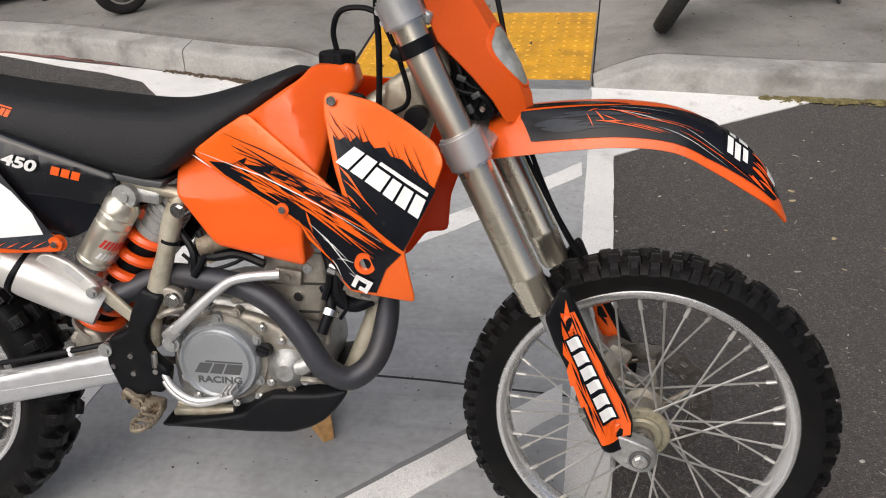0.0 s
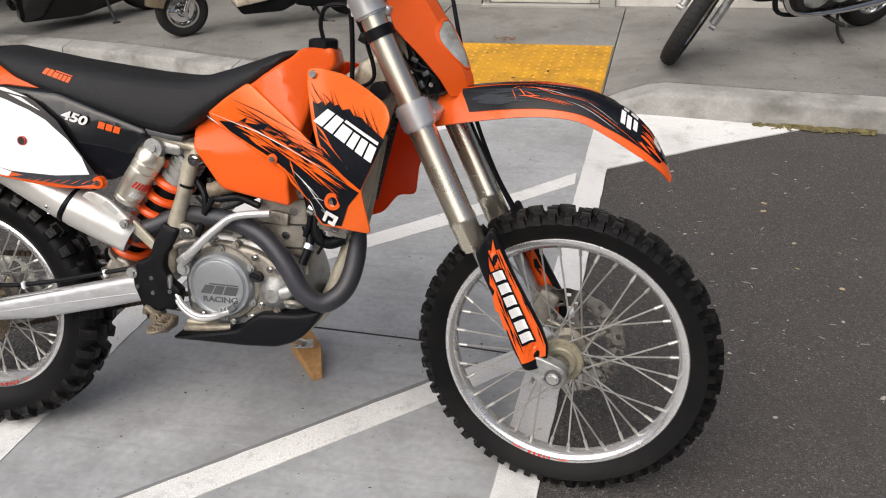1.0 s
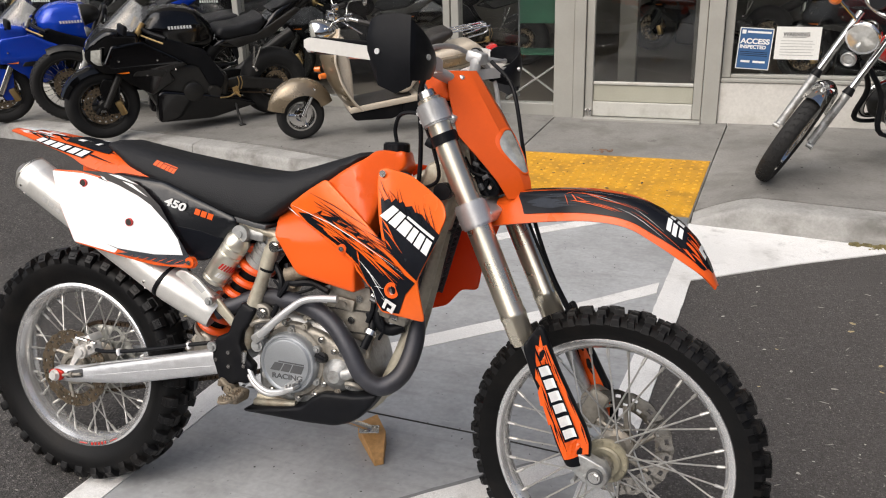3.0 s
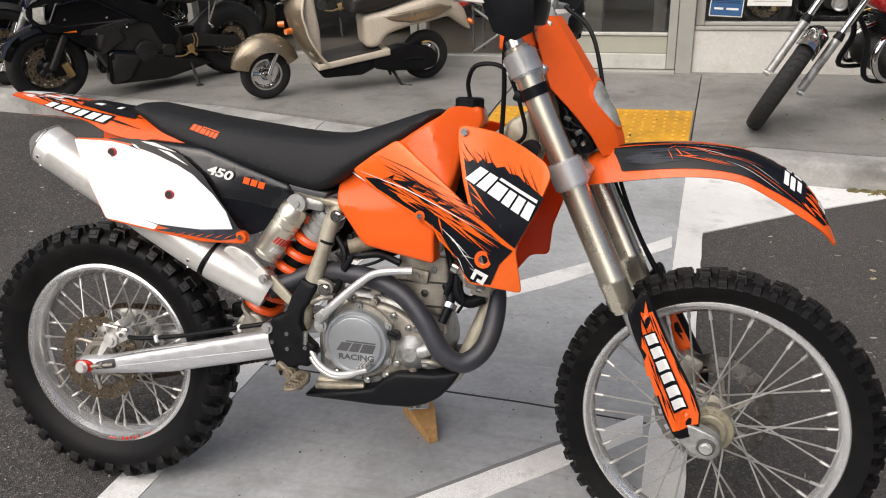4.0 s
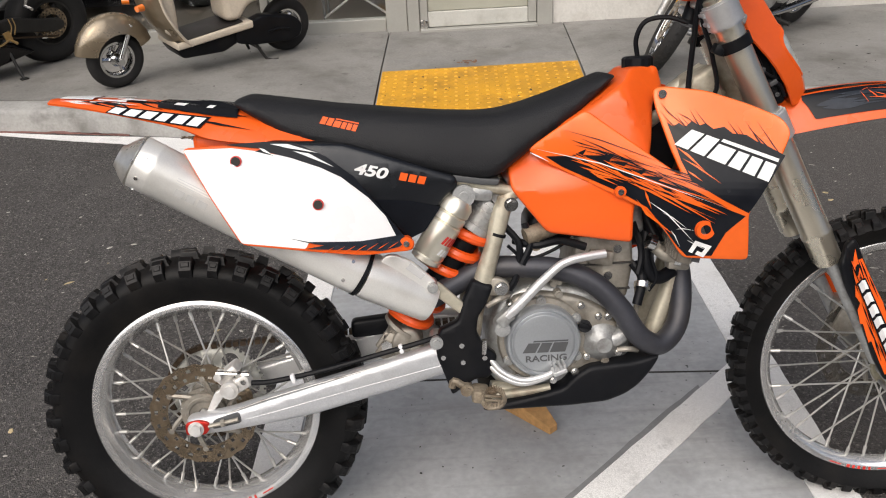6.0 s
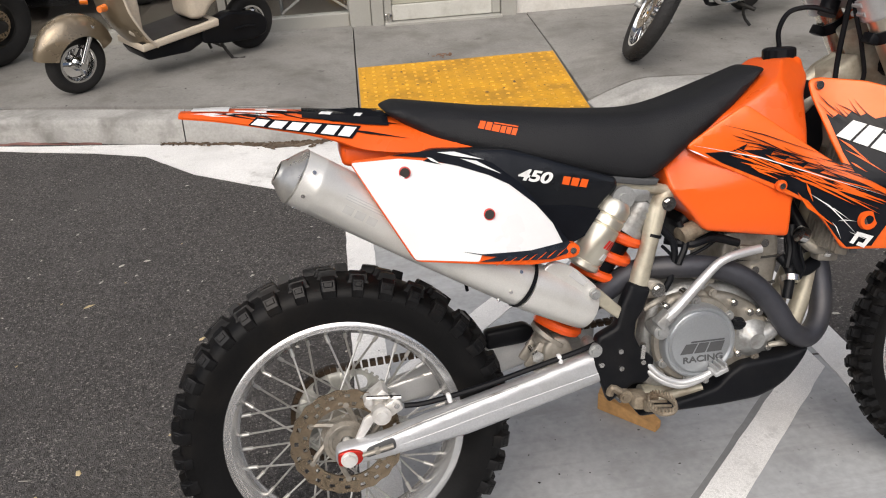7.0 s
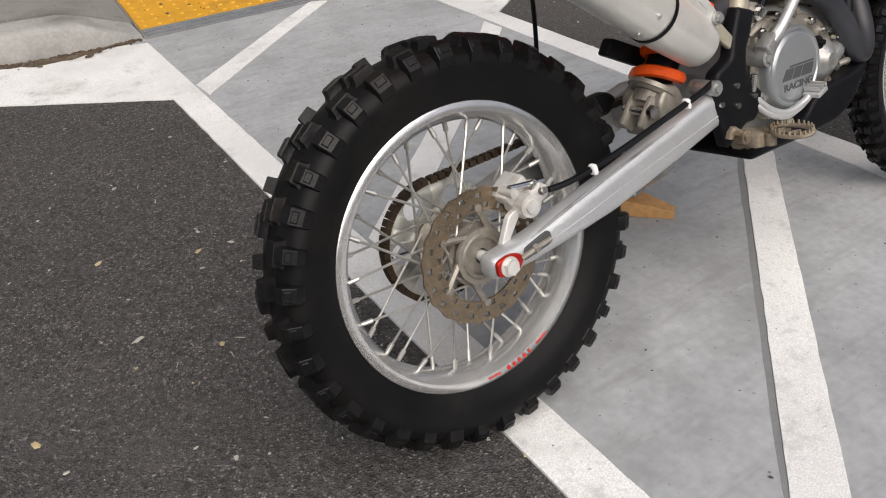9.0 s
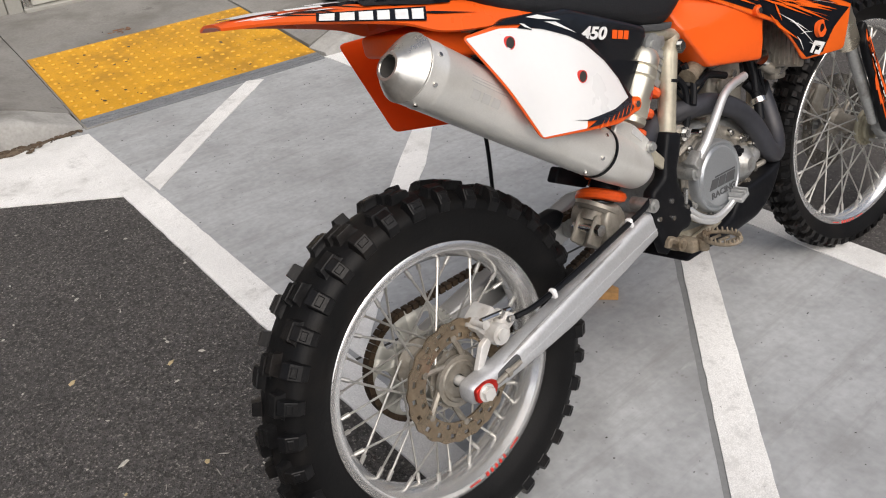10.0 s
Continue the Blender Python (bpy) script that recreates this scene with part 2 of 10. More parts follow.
ALU = mk("brushed_aluminium", (0.62, 0.62, 0.61), 0.36, 0.6, var=0.06, vs=8, grain=0.05, gs=220, bump=0.02, dirt=(0.33, 0.32, 0.3), ds=9, da=0.3)
ARM_ALLOY = mk("extruded_aluminium", (0.56, 0.57, 0.58), 0.46, 0.55, var=0.10, vs=7, grain=0.08, gs=240, bump=0.03, dirt=(0.40, 0.395, 0.38), ds=8, da=0.4)
ALU_DULL = mk("cast_aluminium", (0.42, 0.425, 0.415), 0.42, 0.65, var=0.18, vs=14, grain=0.12, gs=160, bump=0.10, dirt=(0.13, 0.105, 0.078), ds=22, da=0.68)
ALU_DIRTY = mk("stained_aluminium", (0.33, 0.305, 0.26), 0.5, 0.6, var=0.22, vs=18, grain=0.15, bump=0.10, dirt=(0.10, 0.07, 0.042), ds=16, da=0.7)
SILVER_PAINT = mk("silver_cover_paint", (0.40, 0.42, 0.435), 0.33, 0.6, var=0.06, vs=10, grain=0.06, gs=300, bump=0.02)
RIM = mk("anodised_rim", (0.72, 0.72, 0.71), 0.24, 0.78, var=0.06, vs=9, grain=0.05, bump=0.01, dirt=(0.42, 0.39, 0.35), ds=14, da=0.25)
STEEL = mk("polished_steel", (0.66, 0.65, 0.62), 0.22, 1.0, var=0.08, vs=15, bump=0.02)
FORK = mk("titanium_fork_tube", (0.74, 0.68, 0.55), 0.26, 0.92, var=0.04, vs=5, grain=0.03, gs=300, bump=0.008)
RESERVOIR = mk("pale_gold_reservoir", (0.72, 0.68, 0.57), 0.34, 0.8, var=0.06, vs=12, grain=0.04, bump=0.01)
OLIVE = mk("olive_stained_alloy", (0.36, 0.33, 0.24), 0.5, 0.4, var=0.2, vs=25, grain=0.1, bump=0.05, dirt=(0.16, 0.13, 0.08), ds=22, da=0.6)
FRAME_STEEL = mk("worn_frame_paint", (0.47, 0.435, 0.34), 0.42, 0.35, var=0.2, vs=11, grain=0.1, bump=0.06, dirt=(0.16, 0.095, 0.05), ds=13, da=0.75)
MUFFLER = mk("bead_blasted_muffler", (0.80, 0.79, 0.745), 0.34, 0.46, var=0.07, vs=5, grain=0.05, gs=400, bump=0.02, dirt=(0.46, 0.43, 0.37), ds=8, da=0.4)
HEADER = mk("black_exhaust_pipe", (0.045, 0.046, 0.054), 0.45, 0.35, var=0.25, vs=10, grain=0.1, bump=0.03, dirt=(0.07, 0.06, 0.05), ds=9, da=0.3)
DISC = mk("brake_disc_steel", (0.31, 0.245, 0.17), 0.28, 0.85, var=0.2, vs=26, grain=0.15, bump=0.05, dirt=(0.15, 0.095, 0.05), ds=24, da=0.45)
DISC_FRONT = mk("front_disc_steel", (0.30, 0.285, 0.26), 0.18, 0.95, var=0.15, vs=22, bump=0.02, dirt=(0.13, 0.10, 0.07), ds=18, da=0.4)
SPROCKET = mk("dull_sprocket_alloy", (0.46, 0.46, 0.42), 0.5, 0.4, var=0.1, vs=20, bump=0.03, dirt=(0.2, 0.17, 0.12), ds=14, da=0.5)
CHAIN = mk("rusty_chain", (0.062, 0.042, 0.026), 0.5, 0.6, var=0.3, vs=30, bump=0.1)
RED_ANO = mk("red_anodised", (0.55, 0.03, 0.02), 0.35, 0.6, var=0.1, bump=0.01)
SPRING = mk("orange_spring_paint", (0.85, 0.1, 0.01), 0.35, var=0.06, bump=0.02, coat=0.2)
WOOD = mk("raw_pine", (0.52, 0.29, 0.11), 0.75, var=0.2, vs=18, grain=0.15, gs=70, bump=0.1)
GLASSY = mk("headlamp_lens", (0.60, 0.60, 0.54), 0.12, 0.35, var=0.4, vs=26, bump=0.0, coat=1.0)
SPOKE = mk("plated_spoke_wire", (0.52, 0.51, 0.48), 0.35, 0.7, var=0.15, vs=20, bump=0.0)
CAP_METAL = mk("heat_tinted_cap", (0.64, 0.62, 0.57), 0.30, 0.8, var=0.2, vs=14, grain=0.08, bump=0.03, dirt=(0.22, 0.15, 0.09), ds=12, da=0.7)
GREY_PLASTIC = mk("dark_grey_plastic", (0.07, 0.072, 0.074), 0.5, var=0.15, bump=0.03)
RED_PRINT = mk("red_print", (0.62, 0.03, 0.02), 0.4, bump=0)


# ---- mesh helpers ----
def part(name, bm, mat, parent=None, label="", smooth=38, m=None):
    """Links a bmesh as one mesh object, under a thing or a part where one is given."""
    if m is not None:
        bm.transform(m)
    bmesh.ops.recalc_face_normals(bm, faces=bm.faces)
    me = bpy.data.meshes.new(name)
    bm.to_mesh(me)
    bm.free()
    me.materials.append(mat)
    if smooth:
        me.polygons.foreach_set("use_smooth", [True] * len(me.polygons))
        me.set_sharp_from_angle(angle=radians(smooth))
    ob = new(name, me)
    ob.parent = parent
    return tagged(ob, label)


def thing(name, label, category, m=None, group="", kind=""):
    ob = new(name)
    ob.empty_display_size = 0.1
    if m is not None:
        ob.matrix_world = m
    return tagged(ob, label, category, group, kind)


def box(bm, c, size, rot=(0, 0, 0), bevel=0.0, seg=2):
    made = bmesh.ops.create_cube(bm, size=1.0)
    mat4 = pose(*c, *rot) @ Matrix.Diagonal((*size, 1))
    bmesh.ops.transform(bm, matrix=mat4, verts=made["verts"])
    if bevel:
        edges = list({e for v in made["verts"] for e in v.link_edges})
        bmesh.ops.bevel(bm, geom=edges, offset=bevel, segments=seg, profile=0.5, affect="EDGES")
    return bm


def rod(bm, p, q, r, r2=None, seg=12, caps=True):
    p, q = Vector(p), Vector(q)
    d = q - p
    m4 = Matrix.Translation((p + q) / 2) @ d.to_track_quat("Z", "Y").to_matrix().to_4x4()
    bmesh.ops.create_cone(bm, cap_ends=caps, segments=seg, radius1=r, radius2=r if r2 is None else r2, depth=d.length, matrix=m4)
    return bm


def smooth_path(pts, n=6):
    """A Catmull-Rom line through the points."""
    pts = [Vector(p) for p in pts]
    ext = [pts[0] * 2 - pts[1], *pts, pts[-1] * 2 - pts[-2]]
    out = []
    for i in range(1, len(ext) - 2):
        a, b, c, d = ext[i - 1 : i + 3]
        for k in range(n):
            t = k / n
            out.append(0.5 * (2 * b + (c - a) * t + (2 * a - 5 * b + 4 * c - d) * t * t + (3 * b - a - 3 * c + d) * t**3))
    return out + [pts[-1]]


def tube(bm, pts, r, seg=10, n=6, flat=1.0):
    """A round (or flattened) pipe along a smooth line; r may be a list, one for each given point."""
    line = smooth_path(pts, n) if n > 1 else [Vector(p) for p in pts]
    radii = [r] * len(line) if isinstance(r, float) else [float(np.interp(i / max(n, 1), range(len(r)), r)) for i in range(len(line))]
    up, rings = None, []
    for i, p in enumerate(line):
        d = (line[min(i + 1, len(line) - 1)] - line[max(i - 1, 0)]).normalized()
        if up is None:
            up = d.orthogonal().normalized() if abs(d.y) > 0.9 else (Vector((0, 1, 0)) - d * d.y).normalized()
        up = (up - d * up.dot(d)).normalized()
        side = d.cross(up)
        rings.append([bm.verts.new(p + radii[i] * (math.cos(a) * up * flat + math.sin(a) * side)) for a in (2 * math.pi * k / seg for k in range(seg))])
    for a, b in zip(rings, rings[1:]):
        for k in range(seg):
            bm.faces.new((a[k], a[(k + 1) % seg], b[(k + 1) % seg], b[k]))
    bm.faces.new(rings[0][::-1])
    bm.faces.new(rings[-1])
    return bm


def lathe(bm, profile, n=48, c=(0, 0, 0), closed=False):
    """Turns a profile of (radius, y) round the y axis through c."""
    rings = []
    for k in range(n):
        a = 2 * math.pi * k / n
        rings.append([bm.verts.new((c[0] + r * math.cos(a), c[1] + y, c[2] + r * math.sin(a))) for r, y in profile])
    m = len(profile)
    for k in range(n):
        a, b = rings[k], rings[(k + 1) % n]
        for j in range(m if closed else m - 1):
            bm.faces.new((a[j], b[j], b[(j + 1) % m], a[(j + 1) % m]))
    return bm


def rounded(outline, r=0.01):
    """An outline with its corners cut round."""
    out, n = [], len(outline)
    for i in range(n):
        p, a, b = Vector(outline[i]), Vector(outline[i - 1]), Vector(outline[(i + 1) % n])
        da, db = min(r, (a - p).length * 0.45), min(r, (b - p).length * 0.45)
        s, e = p + (a - p).normalized() * da, p + (b - p).normalized() * db
        for t in (0.0, 0.33, 0.67, 1.0):
            out.append(tuple((1 - t) ** 2 * s + 2 * t * (1 - t) * p + t * t * e))
    return out


def rbf(points):
    """A smooth surface y(x, z) through a few (x, z, y)."""
    pts = np.array(points, float)
    n = len(pts)

    def ker(d):
        return np.where(d > 1e-9, d * d * np.log(np.maximum(d, 1e-9)), 0.0)

    a = np.zeros((n + 3, n + 3))
    a[:n, :n] = ker(np.linalg.norm(pts[:, None, :2] - pts[None, :, :2], axis=-1)) + 1e-7 * np.eye(n)
    a[:n, n], a[:n, n + 1 : n + 3] = 1, pts[:, :2]
    a[n:, :n] = a[:n, n:].T
    w = np.linalg.solve(a, np.r_[pts[:, 2], 0, 0, 0])
    return lambda x, z: float(w[:n] @ ker(np.hypot(pts[:, 0] - x, pts[:, 1] - z)) + w[n] + w[n + 1] * x + w[n + 2] * z)


def edge_distance(x, z, outline):
    best = 9.0
    for i in range(len(outline)):
        (ax, az), (bx, bz) = outline[i - 1], outline[i]
        dx, dz = bx - ax, bz - az
        k = max(0.0, min(1.0, ((x - ax) * dx + (z - az) * dz) / (dx * dx + dz * dz + 1e-12)))
        best = min(best, math.hypot(x - ax - k * dx, z - az - k * dz))
    return best


def inset_loop(line, d):
    """The outline moved inwards by up to d, less where it is narrow."""
    n = len(line)
    area = sum(line[i - 1][0] * line[i][1] - line[i][0] * line[i - 1][1] for i in range(n))
    turn = 1 if area > 0 else -1
    out = []
    for i in range(n):
        p, a, c = Vector(line[i]), Vector(line[i - 1]), Vector(line[(i + 1) % n])
        e1, e2 = (p - a).normalized(), (c - p).normalized()
        n1, n2 = Vector((-e1.y, e1.x)) * turn, Vector((-e2.y, e2.x)) * turn
        m = n1 + n2
        m = m.normalized() if m.length > 1e-4 else n1
        k = d / max(m.dot(n1), 0.6)
        for _ in range(5):
            q = p + m * k
            if edge_distance(q.x, q.y, line) >= 0.55 * k:
                break
            k *= 0.5
        out.append((q.x, q.y))
    return out


def net(line, rims, step):
    """A flat net of (x, z) inside an outline, with bands along its edge and cells of the given step."""
    bm = bmesh.new()
    loops = [line] + [inset_loop(line, r) for r in rims]
    vs = [[bm.verts.new((x, 0, z)) for x, z in loop] for loop in loops]
    n = len(line)
    for a, c in zip(vs, vs[1:]):
        for i in range(n):
            bm.faces.new((a[i], a[(i + 1) % n], c[(i + 1) % n], c[i]))
    bm.faces.new(vs[-1])
    for axis in (0, 2):
        vals = [p[0 if axis == 0 else 1] for p in line]
        k = math.floor(min(vals) / step) + 1
        while k * step < max(vals):
            co, no = [0, 0, 0], [0, 0, 0]
            co[axis], no[axis] = k * step + 1e-5, 1
            bmesh.ops.bisect_plane(bm, geom=bm.verts[:] + bm.edges[:] + bm.faces[:], plane_co=co, plane_no=no, dist=1e-6)
            k += 1
    bmesh.ops.triangulate(bm, faces=[f for f in bm.faces if len(f.verts) > 4])
    return bm


def slab(outline, y_near, y_far, b=0.01, step=0.02, corner=0.012, round_far=True):
    """A cushion-edged body: an outline in (x, z) with a near and a far face, numbers or functions of (x, z), and edges rounded over b."""
    line = rounded(outline, corner) if corner else [tuple(p) for p in outline]
    ins = net(line, [b * 0.12, b * 0.4, b * 0.95] if b else [], step)
    near = y_near if callable(y_near) else (lambda x, z: y_near)
    far = y_far if callable(y_far) else (lambda x, z: y_far)
    index = {v: i for i, v in enumerate(ins.verts)}
    n = len(ins.verts)
    lows, highs = [], []
    for v in ins.verts:
        x, z = v.co.x, v.co.z
        a, c = near(x, z), far(x, z)
        cut = 0.0
        if b:
            d = edge_distance(x, z, line)
            if d < b:
                cut = b * (1 - math.sqrt(max(0.0, 1 - (1 - d / b) ** 2)))
        cut = min(cut, abs(c - a) * 0.48)
        s = 1 if c > a else -1
        lows.append((x, a + s * cut, z))
        highs.append((x, c - s * (cut if round_far else 0), z))
    out = bmesh.new()
    vs = [out.verts.new(p) for p in lows + highs]
    for f in ins.faces:
        ids = [index[v] for v in f.verts]
        out.faces.new([vs[i] for i in ids])
        out.faces.new([vs[i + n] for i in ids[::-1]])
    for e in ins.edges:
        if e.is_boundary:
            i, j = (index[v] for v in e.verts)
            out.faces.new((vs[i], vs[j], vs[j + n], vs[i + n]))
    ins.free()
    return out


def decal(outline, surface, lift=0.0015, step=0.015, thick=0.0008):
    """A thin film in the shape of an outline of (x, z), lying on the surface y(x, z) on its -y side."""
    return slab(outline, lambda x, z: surface(x, z) - lift, lambda x, z: surface(x, z) - lift + thick, 0.0, step, 0.0)


def loft(bm, rings, close=True, caps=True):
    """Skins rings of points."""
    vs = [[bm.verts.new(p) for p in ring] for ring in rings]
    n = len(vs[0])
    for a, b in zip(vs, vs[1:]):
        for k in range(n if close else n - 1):
            bm.faces.new((a[k], a[(k + 1) % n], b[(k + 1) % n], b[k]))
    if caps and close:
        bm.faces.new(vs[0][::-1])
        bm.faces.new(vs[-1])
    return bm


def thicken(bm, t):
    """Gives an open skin a thickness."""
    bmesh.ops.recalc_face_normals(bm, faces=bm.faces)
    bmesh.ops.solidify(bm, geom=bm.faces[:], thickness=t)
    return bm


# ---- ground, lines, kerb, sidewalk ----
def ragged(outline, step=0.045, amount=0.0015):
    """An outline cut into short steps, each a little off, as hand-laid paint has it."""
    out, n = [], len(outline)
    for i in range(n):
        a, b = Vector(outline[i]), Vector(outline[(i + 1) % n])
        k = max(1, int((b - a).length / step))
        side = Vector((-(b - a).y, (b - a).x)).normalized()
        for j in range(k):
            p = a.lerp(b, j / k)
            out.append(tuple(p + side * (amount * noise.noise((p.x * 23, p.y * 23, i)) * 2 if j else 0)))
    return out


def flat(name, outline, z0, z1, mat, label="", kind="structure", parent=None):
    bm = bmesh.new()
    low = [bm.verts.new((x, y, z0)) for x, y in outline]
    high = [bm.verts.new((x, y, z1)) for x, y in outline]
    bm.faces.new(low[::-1])
    bm.faces.new(high)
    n = len(low)
    for i in range(n):
        bm.faces.new((low[i], low[(i + 1) % n], high[(i + 1) % n], high[i]))
    ob = part(name, bm, mat, parent, label, smooth=0)
    if not parent:
        tagged(ob, label, name.replace("_", " ").split(".")[0], kind=kind)
    return ob


bm = bmesh.new()
bmesh.ops.create_grid(bm, x_segments=8, y_segments=8, size=1500)
ground = tagged(part("ground", bm, ASPHALT, smooth=0), "dark worn asphalt of the parking lot", "ground", kind="structure")



def bx(x0, y, k=0.052):
    return x0 + k * y


aisle = flat("aisle_pavement", [(bx(0.03, -6), -6), (bx(1.40, -6), -6), (bx(1.44, 2.66), 2.66), (bx(0.06, 2.70), 2.70)], -0.05, 0.003, AISLE, "smooth grey concrete access aisle with faint stains")
flat("aisle_joint", [(-0.0, 0.505), (0.4, 0.476), (1.0, 0.445), (1.42, 0.405), (1.42, 0.399), (1.0, 0.438), (0.4, 0.469), (0.0, 0.498)], 0.0, 0.0042, JOINT, "thin dark joint across the grey concrete")
flat("overpainted_line", ragged([(0.20, -0.552), (0.36, -0.402), (0.65, -0.143), (0.87, 0.052), (1.08, 0.242), (1.22, 0.358), (1.22, 0.32), (0.40, -0.40)]), 0.0, 0.0036, AISLE_DARK, "dark grey strip of painted-over old line")
LINES = [
    [(bx(0.015, -6), -6), (bx(0.117, -6), -6), (bx(0.117, 1.9), 1.9), (bx(0.117, 2.58), 2.58), (bx(0.04, 2.60), 2.60), (bx(0.015, 1.9), 1.9)],
    [(bx(1.338, -6, 0.058), -6), (bx(1.446, -6, 0.058), -6), (bx(1.446, 1.86, 0.058), 1.86), (1.5, 2.62), (bx(1.342, 2.62, 0.058), 2.62)],
    [(-0.42, -1.11), (1.345, 0.452), (1.345, 0.345), (-0.32, -1.15)],
    [(0.16, 0.60), (0.60, 1.01), (0.78, 1.18), (0.966, 1.352), (1.148, 1.512), (1.31, 1.68), (1.425, 1.80), (1.425, 1.68), (1.31, 1.565), (1.18, 1.43), (1.0, 1.245), (0.886, 1.15), (0.66, 0.945), (0.16, 0.48)],
    [(0.225, 1.94), (0.62, 2.28), (1.04, 2.635), (1.105, 2.585), (0.66, 2.20), (0.225, 1.81)],
]
for outline in LINES:
    tagged(flat("parking_line", ragged(outline), 0.0, 0.006, LINE, "worn white painted line with dark scuffs"), group="white lines of the aisle")
flat("painted_apron", ragged([(0.122, 1.86), (0.150, 2.3), (0.188, 2.62), (0.135, 2.63), (-0.30, 2.70), (-0.87, 2.87), (-1.35, 2.985), (-1.9, 3.15), (-1.9, 3.12), (-1.34, 2.90), (-1.07, 2.81), (-0.80, 2.68), (-0.54, 2.365), (-0.2, 2.105)]), 0.0, 0.0045, LINE, "worn white painted triangle beside the kerb")
flat("painted_apron", ragged([(1.545, 1.86), (2.0, 2.19), (2.49, 2.50), (2.3, 2.53), (1.84, 2.60), (1.49, 2.64)]), 0.0, 0.0055, LINE, "worn white painted triangle beside the kerb")

KERB_LINE = [(-9, 4.0), (-5, 3.62), (-3, 3.36), (-1.5, 3.10), (-0.87, 2.90), (-0.33, 2.73), (0.05, 2.66), (0.25, 2.66), (1.50, 2.64), (1.84, 2.61), (2.35, 2.53), (3.0, 2.47), (5, 2.36), (9, 2.2)]
WALL_Y, WALL_Z = 4.5, 0.165


def kerb_y(x):
    xs, ys = zip(*KERB_LINE)
    return float(np.interp(x, xs, ys))


def ease(k):
    k = max(0.0, min(1.0, k))
    return k * k * (3 - 2 * k)


def ramp_z(y):
    return float(np.interp(y, (2.6, 2.72, 3.58, WALL_Y), (0.004, 0.012, 0.10, WALL_Z)))


def side_x(y, right):
    return (1.497 if right else 0.262) + 0.07 * (y - 2.7)


def walk_z(x, y):
    """Height of the sidewalk: level beside the door, ramped down at the mat, flared beside it."""
    yc = kerb_y(x)
    full = 0.128 + (WALL_Z - 0.128) * max(0.0, min(1.0, (y - yc) / max(WALL_Y - yc, 0.1)))
    off = max(side_x(y, False) - x, x - side_x(y, True), 0.0)
    return ramp_z(y) + (full - ramp_z(y)) * ease((off + 0.09) / 0.42 if off > 0 else 0.0)


GAP = 0.004
bm = bmesh.new()
box(bm, (0.9, 3.6, -0.02), (22, 2.4, 0.02))
tagged(part("joint_bed", bm, JOINT, smooth=0), "dark dirt in the joints of the sidewalk", "joint", kind="structure")


def slab_between(name, x0_of, x1_of, y_lo, y_hi, nx, ny, label, mat=None):
    bm = bmesh.new()
    cols = []
    for i in range(nx + 1):
        col = []
        for j in range(ny + 1):
            s, t = i / nx, j / ny
            x = x0_of(0) * (1 - s) + x1_of(0) * s
            y = (y_lo(x) if callable(y_lo) else y_lo) * (1 - t) + y_hi * t
            x = x0_of(y) * (1 - s) + x1_of(y) * s
            col.append(bm.verts.new((x, y, walk_z(x, y))))
        cols.append(col)
    for a, b in zip(cols, cols[1:]):
        for j in range(ny):
            bm.faces.new((a[j], b[j], b[j + 1], a[j + 1]))
    made = bmesh.ops.extrude_edge_only(bm, edges=[e for e in bm.edges if e.is_boundary])
    for v in made["geom"]:
        if isinstance(v, bmesh.types.BMVert):
            v.co.z = -0.03
    return tagged(part(name, bm, mat or SIDEWALK, smooth=30), label, "sidewalk", kind="structure")


def inner(x):
    return kerb_y(x) + 0.16


slab_between("sidewalk", lambda y: -9.0, lambda y: -3.6, inner, WALL_Y + 0.1, 12, 8, "grey concrete sidewalk slab under the parked motorcycles")
slab_between("sidewalk", lambda y: -3.6 + 2 * GAP, lambda y: side_x(y, False) - GAP, inner, WALL_Y + 0.1, 60, 24, "grey concrete sidewalk slab with dark tyre scuffs")
slab_between("ramp", lambda y: side_x(y, False) + GAP, lambda y: side_x(y, True) - GAP, 2.64, WALL_Y + 0.1, 16, 24, "grey concrete ramp up to the shop door")
slab_between("sidewalk", lambda y: side_x(y, True) + GAP, lambda y: 4.0, inner, WALL_Y + 0.1, 40, 24, "grey concrete sidewalk slab with dark stains")
slab_between("sidewalk", lambda y: 4.0 + 2 * GAP, lambda y: 9.0, inner, WALL_Y + 0.1, 12, 8, "grey concrete sidewalk slab")


def kerb_piece(x0, x1, n):
    rings = []
    for x in np.linspace(x0, x1, n):
        yc = kerb_y(x)
        h = walk_z(x, yc + 0.16)
        hf = max(walk_z(x, yc + 0.02) - 0.004, 0.012)
        r = min(0.028, hf * 0.5)
        ring = [(x, yc - 0.012, -0.03), (x, yc, hf - r)]
        for a in (30, 60):
            ring.append((x, yc + r * (1 - math.cos(radians(a))), hf - r + r * math.sin(radians(a))))
        ring += [(x, yc + r, hf), (x, yc + 0.158, h), (x, yc + 0.158, -0.03)]
        rings.append(ring)
    bm = bmesh.new()
    loft(bm, rings)
    tagged(part("kerb", bm, KERB, smooth=50), "rounded pale concrete kerb with dark scuffs", "kerb", group="kerb stones", kind="structure")


for x0, x1, n in ((-9, -4.6, 8), (-4.594, -1.95, 12), (-1.944, -0.62, 10), (-0.614, side_x(2.7, False) - 0.006, 16), (side_x(2.7, True) + 0.006, 3.5, 26), (3.506, 5.8, 10), (5.806, 9.0, 8)):
    kerb_piece(x0, x1, n)

